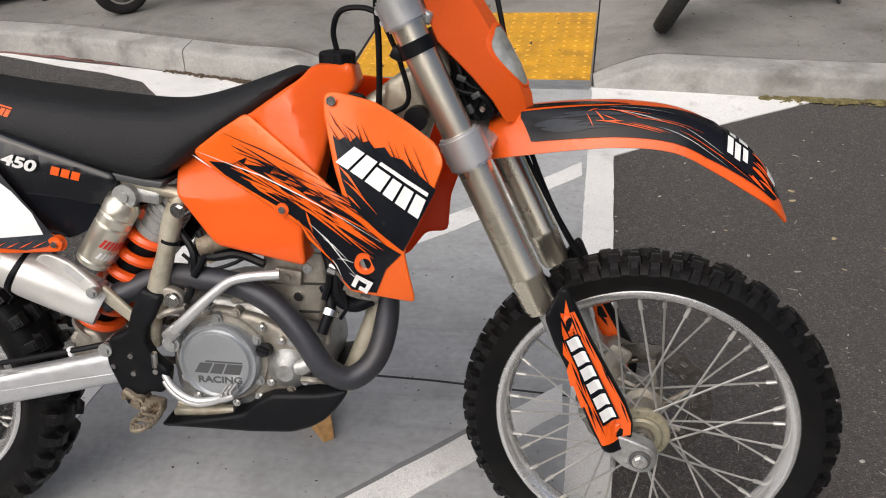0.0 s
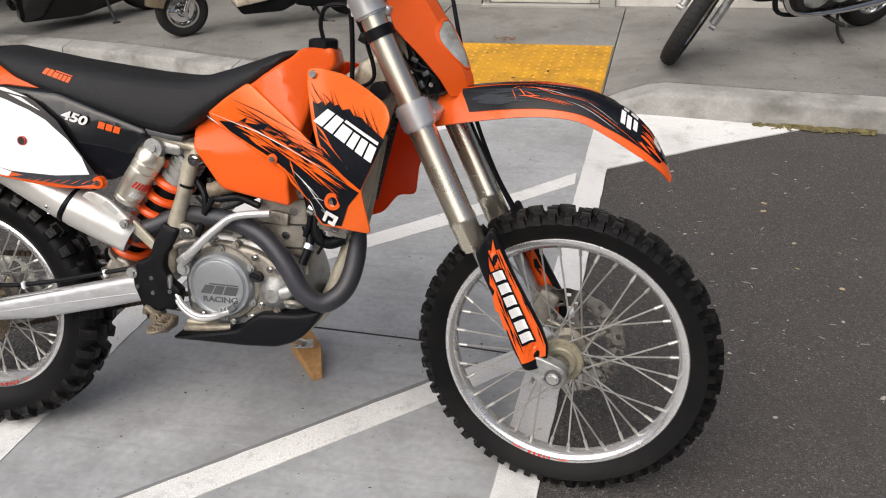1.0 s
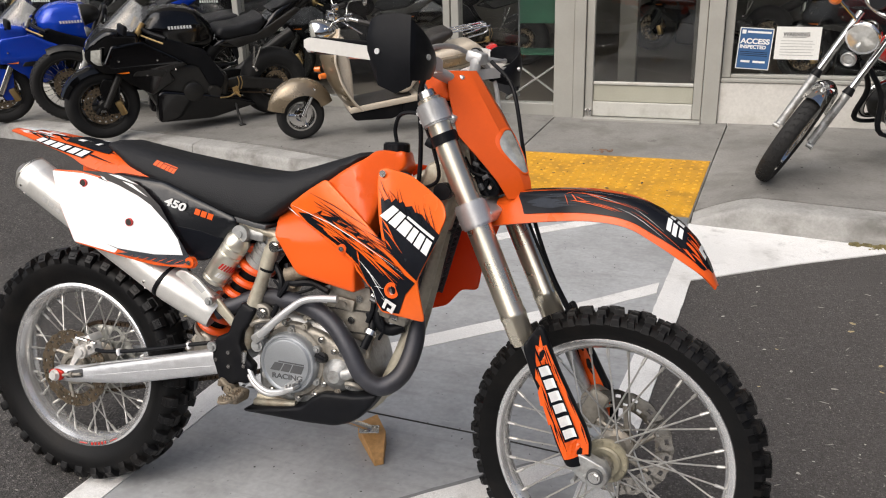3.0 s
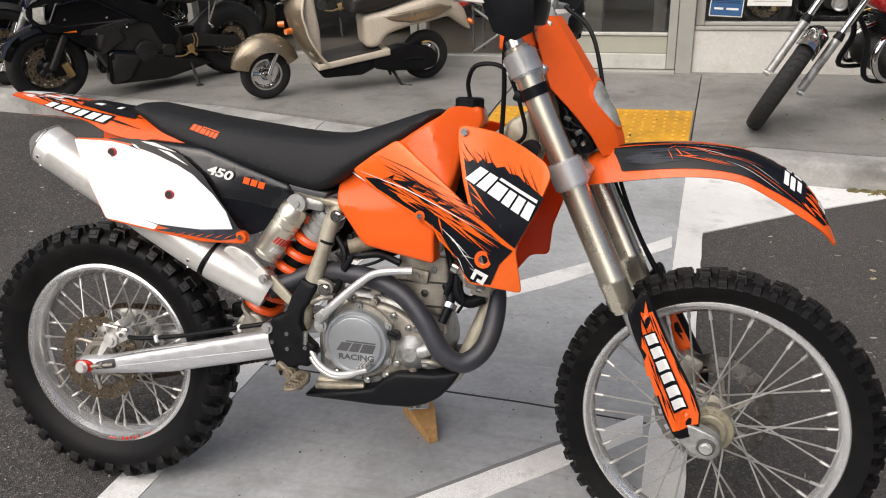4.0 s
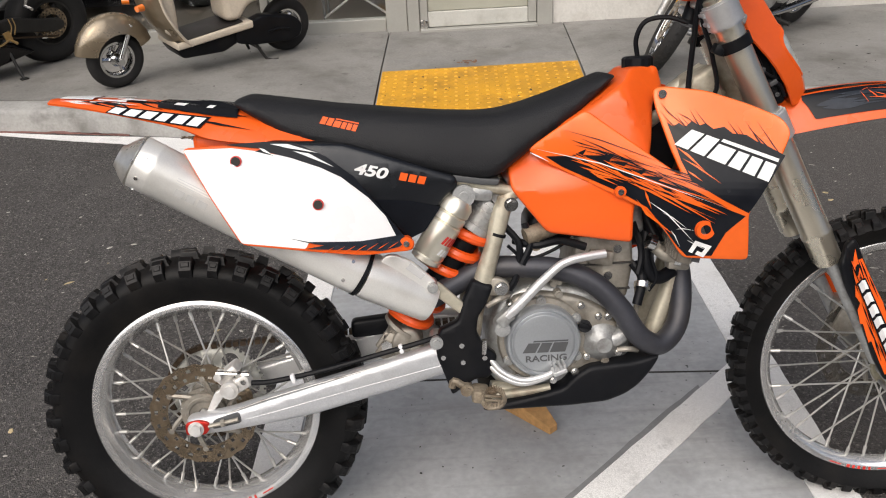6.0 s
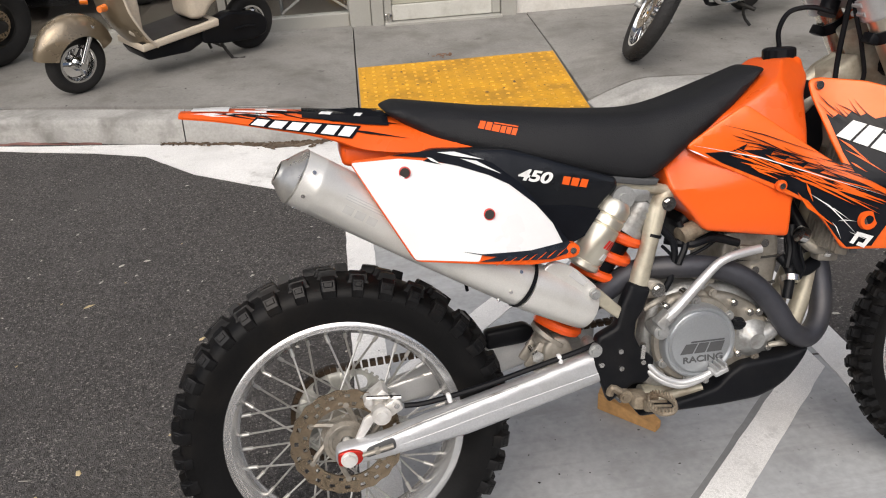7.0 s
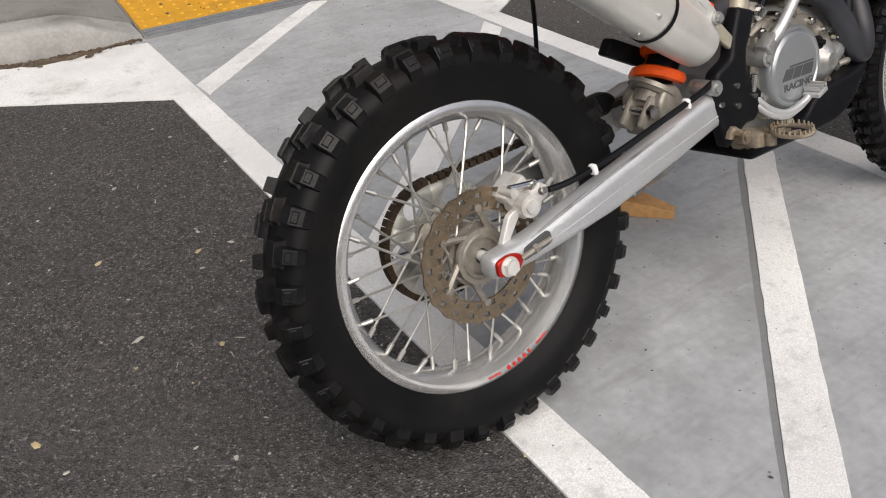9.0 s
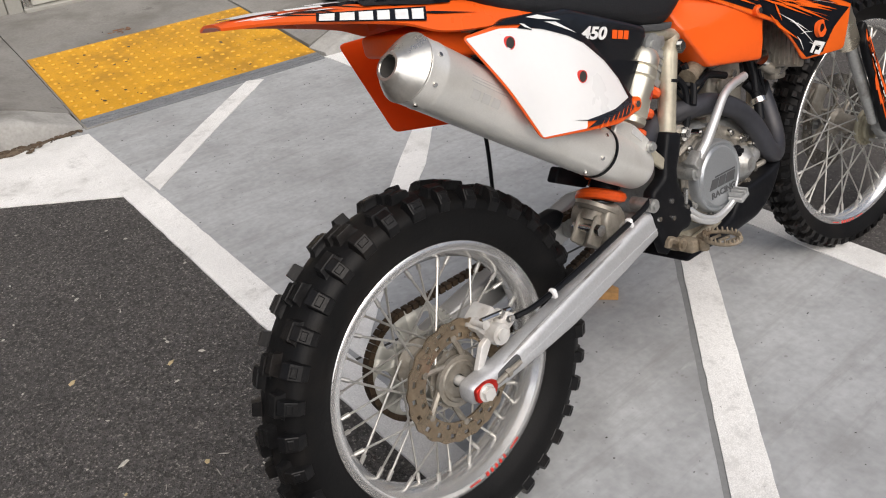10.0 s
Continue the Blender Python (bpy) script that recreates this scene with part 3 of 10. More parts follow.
# dirt and old red paint along the foot of the kerb
DIRT = mk("gutter_dirt", (0.10, 0.075, 0.05), 0.95, var=0.4, vs=12, grain=0.3, gs=60, bump=0.2)
RED_OLD = mk("faded_red_paint", (0.21, 0.105, 0.09), 0.8, var=0.3, vs=9, bump=0.05)
flat("gutter_dirt", ragged([(-0.70, 2.835), (-0.33, 2.715), (0.03, 2.65), (0.24, 2.655), (0.22, 2.642), (0.10, 2.630), (-0.02, 2.600), (-0.16, 2.605), (-0.30, 2.675), (-0.45, 2.735), (-0.68, 2.818)], 0.03, 0.012), 0.0, 0.0075, DIRT, "brown dirt gathered at the foot of the kerb")
flat("red_kerb_paint", ragged([(-3.0, 3.345), (-1.5, 3.085), (-1.05, 2.945), (-1.05, 2.932), (-1.5, 3.069), (-3.0, 3.326)], 0.05, 0.012), 0.0, 0.0075, RED_OLD, "faded red paint along the gutter")

# ---- tactile mat ----
stain(YELLOW, (0.12, 0.065, 0.015), 2.3, 0.54, 0.72, 0.45)
stain(YELLOW, (0.13, 0.07, 0.016), 34.0, 0.62, 0.70, 0.5, detail=3.0)
# lighter yellow that sets the domes off from the sheet
YELLOW_DOMES = mk("lighter_yellow_plastic", (0.68, 0.36, 0.025), 0.55, var=0.2, vs=3.5, bump=0.03, dirt=(0.25, 0.14, 0.03), ds=2.6, da=0.7)
mat_thing = thing("tactile_mat", "yellow plastic tactile mat with raised domes, stained dark", "tactile mat")


def mat_point(u, v, lift=0.0):
    """u across, v up the ramp, both 0 to 1."""
    y = 2.735 + 0.85 * v - 0.03 * u * (1 - v)
    x = side_x(y, False) + 0.012 + u * (side_x(y, True) - side_x(y, False) - 0.024)
    return Vector((x, y, ramp_z(y) + lift))


bm = bmesh.new()
rings = [[mat_point(u, v, 0.007) for u in np.linspace(0, 1, 13)] for v in np.linspace(0, 1, 13)]
loft(bm, rings, close=False)
made = bmesh.ops.extrude_edge_only(bm, edges=[e for e in bm.edges if e.is_boundary])
for v in made["geom"]:
    if isinstance(v, bmesh.types.BMVert):
        v.co.z -= 0.012
part("mat_sheet", bm, YELLOW, mat_thing)
bm = bmesh.new()
for i in range(20):
    for j in range(14):
        p = mat_point((i + 0.5) / 20, (j + 0.5) / 14, 0.007)
        bmesh.ops.create_cone(bm, cap_ends=True, segments=8, radius1=0.0125, radius2=0.008, depth=0.005, matrix=Matrix.Translation(p + Vector((0, 0, 0.0025))))
tagged(part("raised_texture", bm, YELLOW_DOMES, mat_thing, smooth=0), kind="stuff")
bm = bmesh.new()
pts = [mat_point(0, 0), mat_point(1, 0)]
a, b = pts[0] + Vector((0, -0.004, 0.008)), pts[1] + Vector((0, -0.004, 0.008))
c, d = Vector((a.x - 0.004, a.y - 0.085, 0.0065)), Vector((b.x - 0.006, b.y - 0.085, 0.0065))
loft(bm, [[c, d, d - Vector((0, 0, 0.02)), c - Vector((0, 0, 0.02))], [a, b, b - Vector((0, 0, 0.02)), a - Vector((0, 0, 0.02))]])
plate = tagged(part("edge_plate", bm, PLATE, smooth=0), "grey metal plate along the foot of the yellow mat", "edge plate")
bm = bmesh.new()
for k in range(72):
    for j in range(2):
        p = c.lerp(d, (k + 0.5) / 72).lerp(a.lerp(b, (k + 0.5) / 72), 0.3 + 0.4 * j)
        box(bm, p, (0.009, 0.022, 0.004))
part("ribs", bm, PLATE, plate, smooth=0)

# ---- storefront ----
RAIL_PAINT = mk("worn_pale_rail_paint", (0.50, 0.495, 0.45), 0.45, var=0.1, vs=4, grain=0.05, bump=0.02, dirt=(0.30, 0.28, 0.24), ds=9, da=0.6)
PANEL_PAINT = mk("beige_panel_paint", (0.365, 0.36, 0.292), 0.5, var=0.08, vs=3, grain=0.03, bump=0.02, dirt=(0.30, 0.29, 0.24), ds=5, da=0.4)
# grey only so that the unseen upper wall throws less light down
STUCCO_GREY = mk("grey_stucco", (0.16, 0.155, 0.145), 0.9, var=0.1, vs=2, grain=0.08, gs=45, bump=0.3)
GLASS = bpy.data.materials.new("window_glass")
GLASS.use_nodes = True
gb = GLASS.node_tree.nodes["Principled BSDF"]
gb.inputs["Base Color"].default_value = (0.93, 0.95, 0.94, 1)
gb.inputs["Transmission Weight"].default_value, gb.inputs["Roughness"].default_value, gb.inputs["IOR"].default_value = 1.0, 0.02, 1.45
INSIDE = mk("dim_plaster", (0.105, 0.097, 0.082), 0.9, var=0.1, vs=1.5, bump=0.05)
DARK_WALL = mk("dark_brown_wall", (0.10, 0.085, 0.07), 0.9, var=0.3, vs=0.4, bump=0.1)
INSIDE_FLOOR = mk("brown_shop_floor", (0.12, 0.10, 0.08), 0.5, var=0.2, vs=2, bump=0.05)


def wall_box(name, x0, x1, y0, y1, z0, z1, mat, label, category, parent=None, bevel=0.004):
    bm = bmesh.new()
    box(bm, ((x0 + x1) / 2, (y0 + y1) / 2, (z0 + z1) / 2), (x1 - x0, y1 - y0, z1 - z0), bevel=bevel, seg=1)
    ob = part(name, bm, mat, parent, "" if parent else label, smooth=0)
    if not parent:
        tagged(ob, label, category, kind="structure")
    return ob


def pane(x0, x1, y, z0, z1, parent):
    ob = wall_box("pane", x0, x1, y, y + 0.006, z0, z1, GLASS, "", "", parent, 0)
    ob.visible_shadow = False


wall_box("wall_low", 1.545, 9.0, 4.47, 4.66, 0.0, 0.449, STUCCO, "low white stucco wall with scuffed paint below the shop window", "wall")
# added above the view; height and grey tone dim the sidewalk below
wall_box("wall_upper", -9.0, 9.0, 4.46, 4.70, 2.45, 8.0, STUCCO_GREY, "unseen grey stucco wall above the shop windows, added to cut light", "wall")
sill = wall_box("window_sill", 1.545, 9.0, 4.46, 4.64, 0.452, 0.476, FRAME_PAINT, "grey painted sill below the shop window", "window sill")
win_r = thing("window_1", "large shop window in a grey metal frame", "window", kind="structure")
for x in (1.548, 3.6, 5.8):
    wall_box("window_frame", x, x + 0.06, 4.50, 4.58, 0.478, 2.446, FRAME_PAINT, "", "", win_r)
wall_box("window_frame", 1.61, 9.0, 4.505, 4.575, 0.478, 0.500, FRAME_PAINT, "", "", win_r)
for x0, x1 in ((1.61, 3.598), (3.662, 5.798), (5.862, 9.0)):
    pane(x0, x1, 4.535, 0.502, 2.446, win_r)

wall_box("door_post", 1.435, 1.543, 4.44, 4.60, 0.10, 2.446, FRAME_PAINT, "grey painted post between door and window", "post")
wall_box("door_post", 0.52, 0.602, 4.44, 4.60, 0.10, 2.446, FRAME_PAINT, "grey painted post beside the glass door", "post")
wall_box("door_post", 0.37, 0.517, 4.46, 4.62, 0.10, 2.446, FRAME_PAINT, "broad grey painted post beside the window", "post")
door = thing("door_1", "closed glass shop door in a grey metal frame", "door", kind="structure")
wall_box("stile", 0.606, 0.662, 4.46, 4.505, 0.18, 2.446, FRAME_PAINT, "", "", door)
wall_box("stile", 1.372, 1.431, 4.46, 4.505, 0.18, 2.446, FRAME_PAINT, "", "", door)
wall_box("bottom_rail", 0.664, 1.370, 4.462, 4.503, 0.18, 0.286, RAIL_PAINT, "", "", door)
wall_box("kick_panel", 0.664, 1.370, 4.478, 4.498, 0.288, 0.408, PANEL_PAINT, "", "", door)
wall_box("middle_rail", 0.664, 1.370, 4.466, 4.503, 0.410, 0.432, RAIL_PAINT, "", "", door)
bm = bmesh.new()
box(bm, (0.634, 4.452, 0.20), (0.05, 0.02, 0.07), bevel=0.004)
rod(bm, (0.634, 4.445, 0.185), (0.634, 4.445, 0.235), 0.011, seg=12)
part("door_pivot", bm, STEEL, door, "steel bottom pivot")
pane(0.664, 1.370, 4.48, 0.434, 2.446, door)
bm = bmesh.new()
tube(bm, [(1.40, 4.458, 1.09), (1.40, 4.41, 1.09), (1.36, 4.40, 1.085), (1.28, 4.40, 1.07)], 0.010, 8)
rod(bm, (1.40, 4.462, 1.09), (1.40, 4.452, 1.09), 0.026, seg=16)
part("door_handle", bm, STEEL, door, "polished steel lever handle")
wall_box("threshold", 0.604, 1.433, 4.40, 4.60, 0.10, 0.176, FRAME_PAINT, "worn grey threshold below the door", "threshold")

win_l = thing("window_2", "shop window with a grey frame beside the door", "window", kind="structure")
wall_box("bottom_rail", -8.98, 0.368, 4.50, 4.60, 0.10, 0.25, FRAME_PAINT, "", "", win_l)
for x in (-0.50, -2.35, -3.95, -6.0):
    wall_box("mullion", x, x + 0.055, 4.49, 4.60, 0.252, 2.446, FRAME_PAINT, "", "", win_l)
wall_box("mullion", -0.435, -0.375, 4.49, 4.60, 0.252, 2.446, FRAME_PAINT, "", "", win_l)
for x0, x1 in ((-0.373, 0.366), (-2.293, -0.502), (-3.893, -2.352), (-5.943, -3.952), (-8.98, -6.002)):
    pane(x0, x1, 4.545, 0.252, 2.446, win_l)

# the shop behind the glass, and unseen walls added round the lot
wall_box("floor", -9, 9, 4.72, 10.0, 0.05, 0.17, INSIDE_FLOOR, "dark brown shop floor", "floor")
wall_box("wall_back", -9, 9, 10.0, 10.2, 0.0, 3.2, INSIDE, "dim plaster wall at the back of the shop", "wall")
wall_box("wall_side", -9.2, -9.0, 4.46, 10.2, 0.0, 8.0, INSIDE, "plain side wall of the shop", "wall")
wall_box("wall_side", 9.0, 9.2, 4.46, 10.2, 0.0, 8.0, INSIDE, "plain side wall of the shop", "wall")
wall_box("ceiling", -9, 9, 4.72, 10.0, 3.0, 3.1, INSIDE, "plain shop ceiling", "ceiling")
wall_box("roof", -9.2, 9.2, 4.46, 10.2, 8.01, 8.1, STUCCO, "unseen flat roof added on top of the upper wall", "roof")
# added out of view: dark walls that cut low sky and darken reflections
wall_box("wall_opposite", -30, 30, -14.3, -14.0, -0.1, 4.6, DARK_WALL, "unseen dark wall added across the lot to block low sky", "wall")
for x in (-24.0, 24.0):
    wall_box("wall_side", x, x + 0.3, -13.9, 4.4, -0.1, 1.4 if x < 0 else 6.0, DARK_WALL, "unseen dark wall added beside the lot to shape the light", "wall")
wall_box("column", 0.72, 0.86, 5.3, 5.45, 0.17, 3.0, INSIDE, "plain square column inside the shop door", "column")
wall_box("column", 1.25, 1.36, 6.2, 6.35, 0.17, 3.0, INSIDE, "plain square column inside the shop door", "column")


# the lot lies a little lower than first laid out: draw it about the middle of the walk
MID, GROW = Vector((0.7, -1.4, 1.38)), 1.0088
for ob in list(scene.objects):
    if ob.parent is None and ob.type in ("MESH", "EMPTY"):
        ob.matrix_world = Matrix.Translation(MID) @ Matrix.Scale(GROW, 4) @ Matrix.Translation(-MID) @ ob.matrix_world
GROUND_Z = MID.z * (1 - GROW)


def settled(x, y, z=0.0):
    """A place of the first layout, drawn as the lot is."""
    return MID + (Vector((x, y, z)) - MID) * GROW


# ---- the dirt motorcycle ----
BIKE = Matrix.Translation((0, -0.072, 0)) @ Matrix.Rotation(radians(-12), 4, "X")
HEAD = Vector((1.13, 0, 0.95))
RAKE = radians(26.5)
STEER = Matrix.Translation(HEAD) @ Matrix.Rotation(radians(-8), 4, Vector((-math.sin(RAKE), 0, math.cos(RAKE)))) @ Matrix.Translation(-HEAD)
bike = thing("dirt_motorcycle", "orange and black dirt motorcycle leaning on its side stand", "motorcycle", BIKE)


def sliver(a, b, w, surface, lift, bend=0.0):
    """A long thin torn streak from a to b."""
    a, b = Vector(a), Vector(b)
    side = Vector((-(b - a).y, (b - a).x)).normalized()
    mid = a.lerp(b, 0.35) + side * bend
    return decal([tuple(a), tuple(mid - side * w), tuple(b), tuple(mid + side * w)], surface, lift, 0.03)


def streaks(rows, mat, parent, surface, lift, label):
    for k, (a, b, w, bend) in enumerate(rows):
        part("graphic_streak", sliver(a, b, w, surface, lift + 0.00003 * k, bend), mat, parent, label, 0)


def slanted_blocks(frame_pts, cuts, surface, lift, mat, parent, label):
    """A row of slanted blocks filling a four-cornered field (lower start, upper start, upper end, lower end): a badge, not letters."""
    p00, p01, p11, p10 = [Vector(p) for p in frame_pts]

    def at(u, v):
        return p00.lerp(p10, u).lerp(p01.lerp(p11, u), v)

    for shape in cuts:
        part("badge_block", decal([tuple(at(u, v)) for u, v in shape], surface, lift, 0.03), mat, parent, label, 0)


def letters(words, size, m, mat, parent, name="lettering", bold=0.0):
    """Raised lettering from the built-in font, as a mesh part; x along the line, z up, facing -y."""
    cu = bpy.data.curves.new(name, "FONT")
    cu.body, cu.size, cu.align_x, cu.extrude, cu.offset = words, size, "LEFT", 0.0006, bold
    tmp = bpy.data.objects.new(name, cu)
    scene.collection.objects.link(tmp)
    bpy.context.view_layer.update()
    me = bpy.data.meshes.new_from_object(tmp.evaluated_get(bpy.context.evaluated_depsgraph_get()))
    bpy.data.objects.remove(tmp)
    me.transform(m @ Matrix.Rotation(radians(90), 4, "X"))
    me.materials.clear()
    me.materials.append(mat)
    ob = new(name, me)
    ob.parent = parent
    return ob


def wheel(name, parent, c, rim_r, rim_w, tyre_r, tyre_w, knobs, hub_r, hub_w, spokes, m=None, front=False):
    """A wire-spoked wheel: the rim with tyre, hub, spokes and nipples under it."""
    place = (m or Matrix.Identity(4)) @ Matrix.Translation(c)
    bm = bmesh.new()
    w = rim_w / 2
    deep = 0.8 if front else 1.0
    lathe(bm, [(rim_r - 0.002, -w), (rim_r, -w + 0.002), (rim_r - 0.008, -w + 0.006), (rim_r - 0.017 * deep, -w * 0.45), (rim_r - 0.018 * deep, w * 0.45), (rim_r - 0.008, w - 0.006), (rim_r, w - 0.002), (rim_r - 0.002, w), (rim_r - 0.016 * deep, w - 0.001), (rim_r - 0.022 * deep, w * 0.72), (rim_r - 0.030 * deep, w * 0.35), (rim_r - 0.031 * deep, -w * 0.35), (rim_r - 0.022 * deep, -w * 0.72), (rim_r - 0.016 * deep, -w + 0.001)], 96, closed=True)
    rim = part(name, bm, RIM, parent, "silver rim with wire spokes and a knobbly tyre", 50)
    rim.matrix_local = place
    # tyre: carcass and knobs
    bm = bmesh.new()
    t = tyre_w / 2
    mid = (rim_r + tyre_r) / 2
    lathe(bm, [(rim_r - 0.006, -w + 0.004), (rim_r + 0.006, -w - 0.001), (rim_r + 0.02, -t * 0.80), (mid + 0.004, -t * 0.93), (tyre_r - 0.030, -t * 0.88), (tyre_r - 0.019, -t * 0.66), (tyre_r - 0.014, -t * 0.3), (tyre_r - 0.013, 0),
               (tyre_r - 0.014, t * 0.3), (tyre_r - 0.019, t * 0.66), (tyre_r - 0.030, t * 0.88), (mid + 0.004, t * 0.93), (rim_r + 0.02, t * 0.80), (rim_r + 0.006, w + 0.001), (rim_r - 0.006, w - 0.004)], 96)
    part("tyre", bm, RUBBER, rim, "black knobbly off-road tyre", 50)
    bm = bmesh.new()
    pitch = 2 * math.pi / knobs

    rk = random.Random(knobs)

    def block(a, rings):
        """A rubber block of four-cornered rings (across y, outward r, half length along the tread) at the angle a."""
        made = []
        for ring in rings:
            row = []
            for y, r, half in ring:
                ang = a + half / tyre_r
                row.append(bm.verts.new((r * math.cos(ang), y, r * math.sin(ang))))
            made.append(row)
        for lo_r, hi_r in zip(made, made[1:]):
            for k in range(4):
                bm.faces.new((lo_r[k], lo_r[(k + 1) % 4], hi_r[(k + 1) % 4], hi_r[k]))
        bm.faces.new(made[-1])

    def knob(a, y, w, ln, base, top, slope=0.0):
        """A tread block with flared foot and chamfered top; slope lowers its outer side."""
        w, ln = w / 2 * rk.uniform(0.94, 1.06), ln / 2 * rk.uniform(0.93, 1.07)
        y += rk.uniform(-0.0008, 0.0008)
        skew = rk.uniform(-0.0010, 0.0010)
        rings = []
        for k, r in ((1.22, base), (1.0, base + (top - base) * 0.35), (0.94, top - 0.002), (0.80, top)):
            rings.append([(y - w * k, r + slope * w * k, -ln * k + skew), (y + w * k, r - slope * w * k, -ln * k - skew), (y + w * k, r - slope * w * k, ln * k - skew), (y - w * k, r + slope * w * k, ln * k + skew)])
        block(a, rings)

    def shoulder(a, s, ln):
        """A shoulder block that runs from the tread's edge down on to the sidewall."""
        ln = ln / 2 * rk.uniform(0.95, 1.05)
        prof = [(t * 0.56, tyre_r - 0.018, t * 0.66, tyre_r - 0.003), (t * 0.74, tyre_r - 0.024, t * 0.86, tyre_r - 0.0085), (t * 0.86, tyre_r - 0.032, t * 1.01, tyre_r - 0.026), (t * 0.88, tyre_r - 0.044, t * 0.945, tyre_r - 0.041)]
        for (y0, r0, y1, r1), (y2, r2, y3, r3) in zip(prof, prof[1:]):
            rings = []
            for f, k in ((0.0, 1.12), (0.45, 1.0), (0.92, 0.92), (1.0, 0.80)):
                ya, ra, yb, rb_ = y0 + (y1 - y0) * f, r0 + (r1 - r0) * f, y2 + (y3 - y2) * f, r2 + (r3 - r2) * f
                rings.append([(s * ya, ra, -ln * k), (s * yb, rb_, -ln * k), (s * yb, rb_, ln * k), (s * ya, ra, ln * k)])
            block(a, rings)
        ya, ra, yb, rb_ = t * 0.86, tyre_r - 0.0085, t * 1.01, tyre_r - 0.026
        rings = []
        for lift, lo_f, hi_f, k in ((0.0, 0.14, 0.66, 0.62), (0.0014, 0.20, 0.60, 0.50)):
            c, d = [(ya + (yb - ya) * f + lift * 0.75, ra + (rb_ - ra) * f + lift * 0.65) for f in (lo_f, hi_f)]
            rings.append([(s * c[0], c[1], -ln * k), (s * d[0], d[1], -ln * k), (s * d[0], d[1], ln * k), (s * c[0], c[1], ln * k)])
        block(a, rings)

    arc = tyre_r * pitch
    for k in range(knobs):
        a = k * pitch
        for s in (-1, 1):
            off = 0.5 * pitch * (s > 0)
            if front:
                knob(a + off, s * t * 0.80, t * 0.26, arc * (0.50 if k % 2 else 0.42), tyre_r - 0.026, tyre_r - 0.0115, s * 0.75)
            else:
                shoulder(a + off, s, arc * (0.50 if k % 2 else 0.42))
            if k % 2 == (s > 0):
                knob(a + off, s * t * 0.46, t * 0.30, arc * 0.62, tyre_r - 0.016, tyre_r - 0.0005, s * 0.18)
        if k % 2:
            knob(a, -t * 0.15, t * 0.25, arc * 0.58, tyre_r - 0.014, tyre_r + 0.001)
            knob(a + pitch * 0.1, t * 0.17, t * 0.25, arc * 0.58, tyre_r - 0.014, tyre_r + 0.001)
        elif front:
            knob(a, 0, t * 0.32, arc * 0.5, tyre_r - 0.014, tyre_r + 0.001)
    tagged(part("tread", bm, TREAD, rim, "square rubber tread blocks", 30), kind="stuff")
    # hub
    bm = bmesh.new()
    h = hub_w / 2
    lathe(bm, [(0.012, -h - 0.012), (hub_r * 0.6, -h - 0.012), (hub_r * 0.72, -h), (hub_r, -h), (hub_r, -h + 0.006), (hub_r * 0.66, -h + 0.014), (hub_r * 0.55, 0), (hub_r * 0.66, h - 0.014), (hub_r, h - 0.006), (hub_r, h), (hub_r * 0.72, h), (hub_r * 0.6, h + 0.012), (0.012, h + 0.012)], 32)
    part("hub", bm, ALU_DIRTY, rim)
    # spokes
    reach = rim_r - 0.030 * deep
    base = bmesh.new()
    rod(base, (0, 0, 0), (0, 0, 1), 0.0022, seg=6)
    sm = part("spoke", base, SPOKE, rim)
    nip = bmesh.new()
    rod(nip, (0, 0, -0.02), (0, 0, 0.0), 0.0042, 0.0036, seg=8)
    nm = part("nipple", nip, SPOKE, rim)
    first = True
    for k in range(spokes):
        s = -1 if k % 2 else 1
        twist = (1 if (k // 2) % 2 else -1) * radians(62)
        a = 2 * math.pi * (k + 0.5) / spokes
        p = Vector((hub_r * 0.9 * math.cos(a + twist), s * (h - 0.004 + (0.004 if (k // 2) % 2 else -0.002)), hub_r * 0.9 * math.sin(a + twist)))
        q = Vector((reach * math.cos(a), s * 0.006, reach * math.sin(a)))
        quat = (q - p).to_track_quat("Z", "Y").to_matrix().to_4x4()
        for src, m4 in ((sm, Matrix.Translation(p) @ quat @ Matrix.Diagonal((1, 1, (q - p).length, 1))), (nm, Matrix.Translation(q) @ quat)):
            ob = src if first else src.copy()
            if not first:
                scene.collection.objects.link(ob)
            ob.matrix_local = m4
        first = False
    return rim


def disc_with_holes(r_out, r_in, thick, n_holes, wave=0):
    """A drilled brake disc about the y axis, with an optional scalloped edge."""
    bm = bmesh.new()
    n = n_holes * 6
    band = 9
    rings = []
    for j in range(band + 1):
        ring = []
        for k in range(n):
            a = 2 * math.pi * k / n
            r = r_in + (r_out - r_in) * j / band
            if wave and j == band:
                r += 0.0016 * math.sin(wave * a)
            ring.append(bm.verts.new((r * math.cos(a), 0, r * math.sin(a))))
        rings.append(ring)
    for j in range(band):
        for k in range(n):
            if not (j in (1, 2, 5, 6) and (k + (3 if j > 3 else 0)) % 6 in (0, 1)):
                bm.faces.new((rings[j][k], rings[j][(k + 1) % n], rings[j + 1][(k + 1) % n], rings[j + 1][k]))
    return thicken(bm, thick)


# rear wheel
REAR = Vector((0, 0, 0.333))
rear = wheel("rear_wheel", bike, REAR, 0.2385, 0.076, 0.3365, 0.125, 36, 0.052, 0.10, 36)
rd = part("brake_disc", disc_with_holes(0.110, 0.074, 0.004, 20, 20), DISC, rear, "stained drilled brake disc")
rd.location = (0, -0.062, 0)
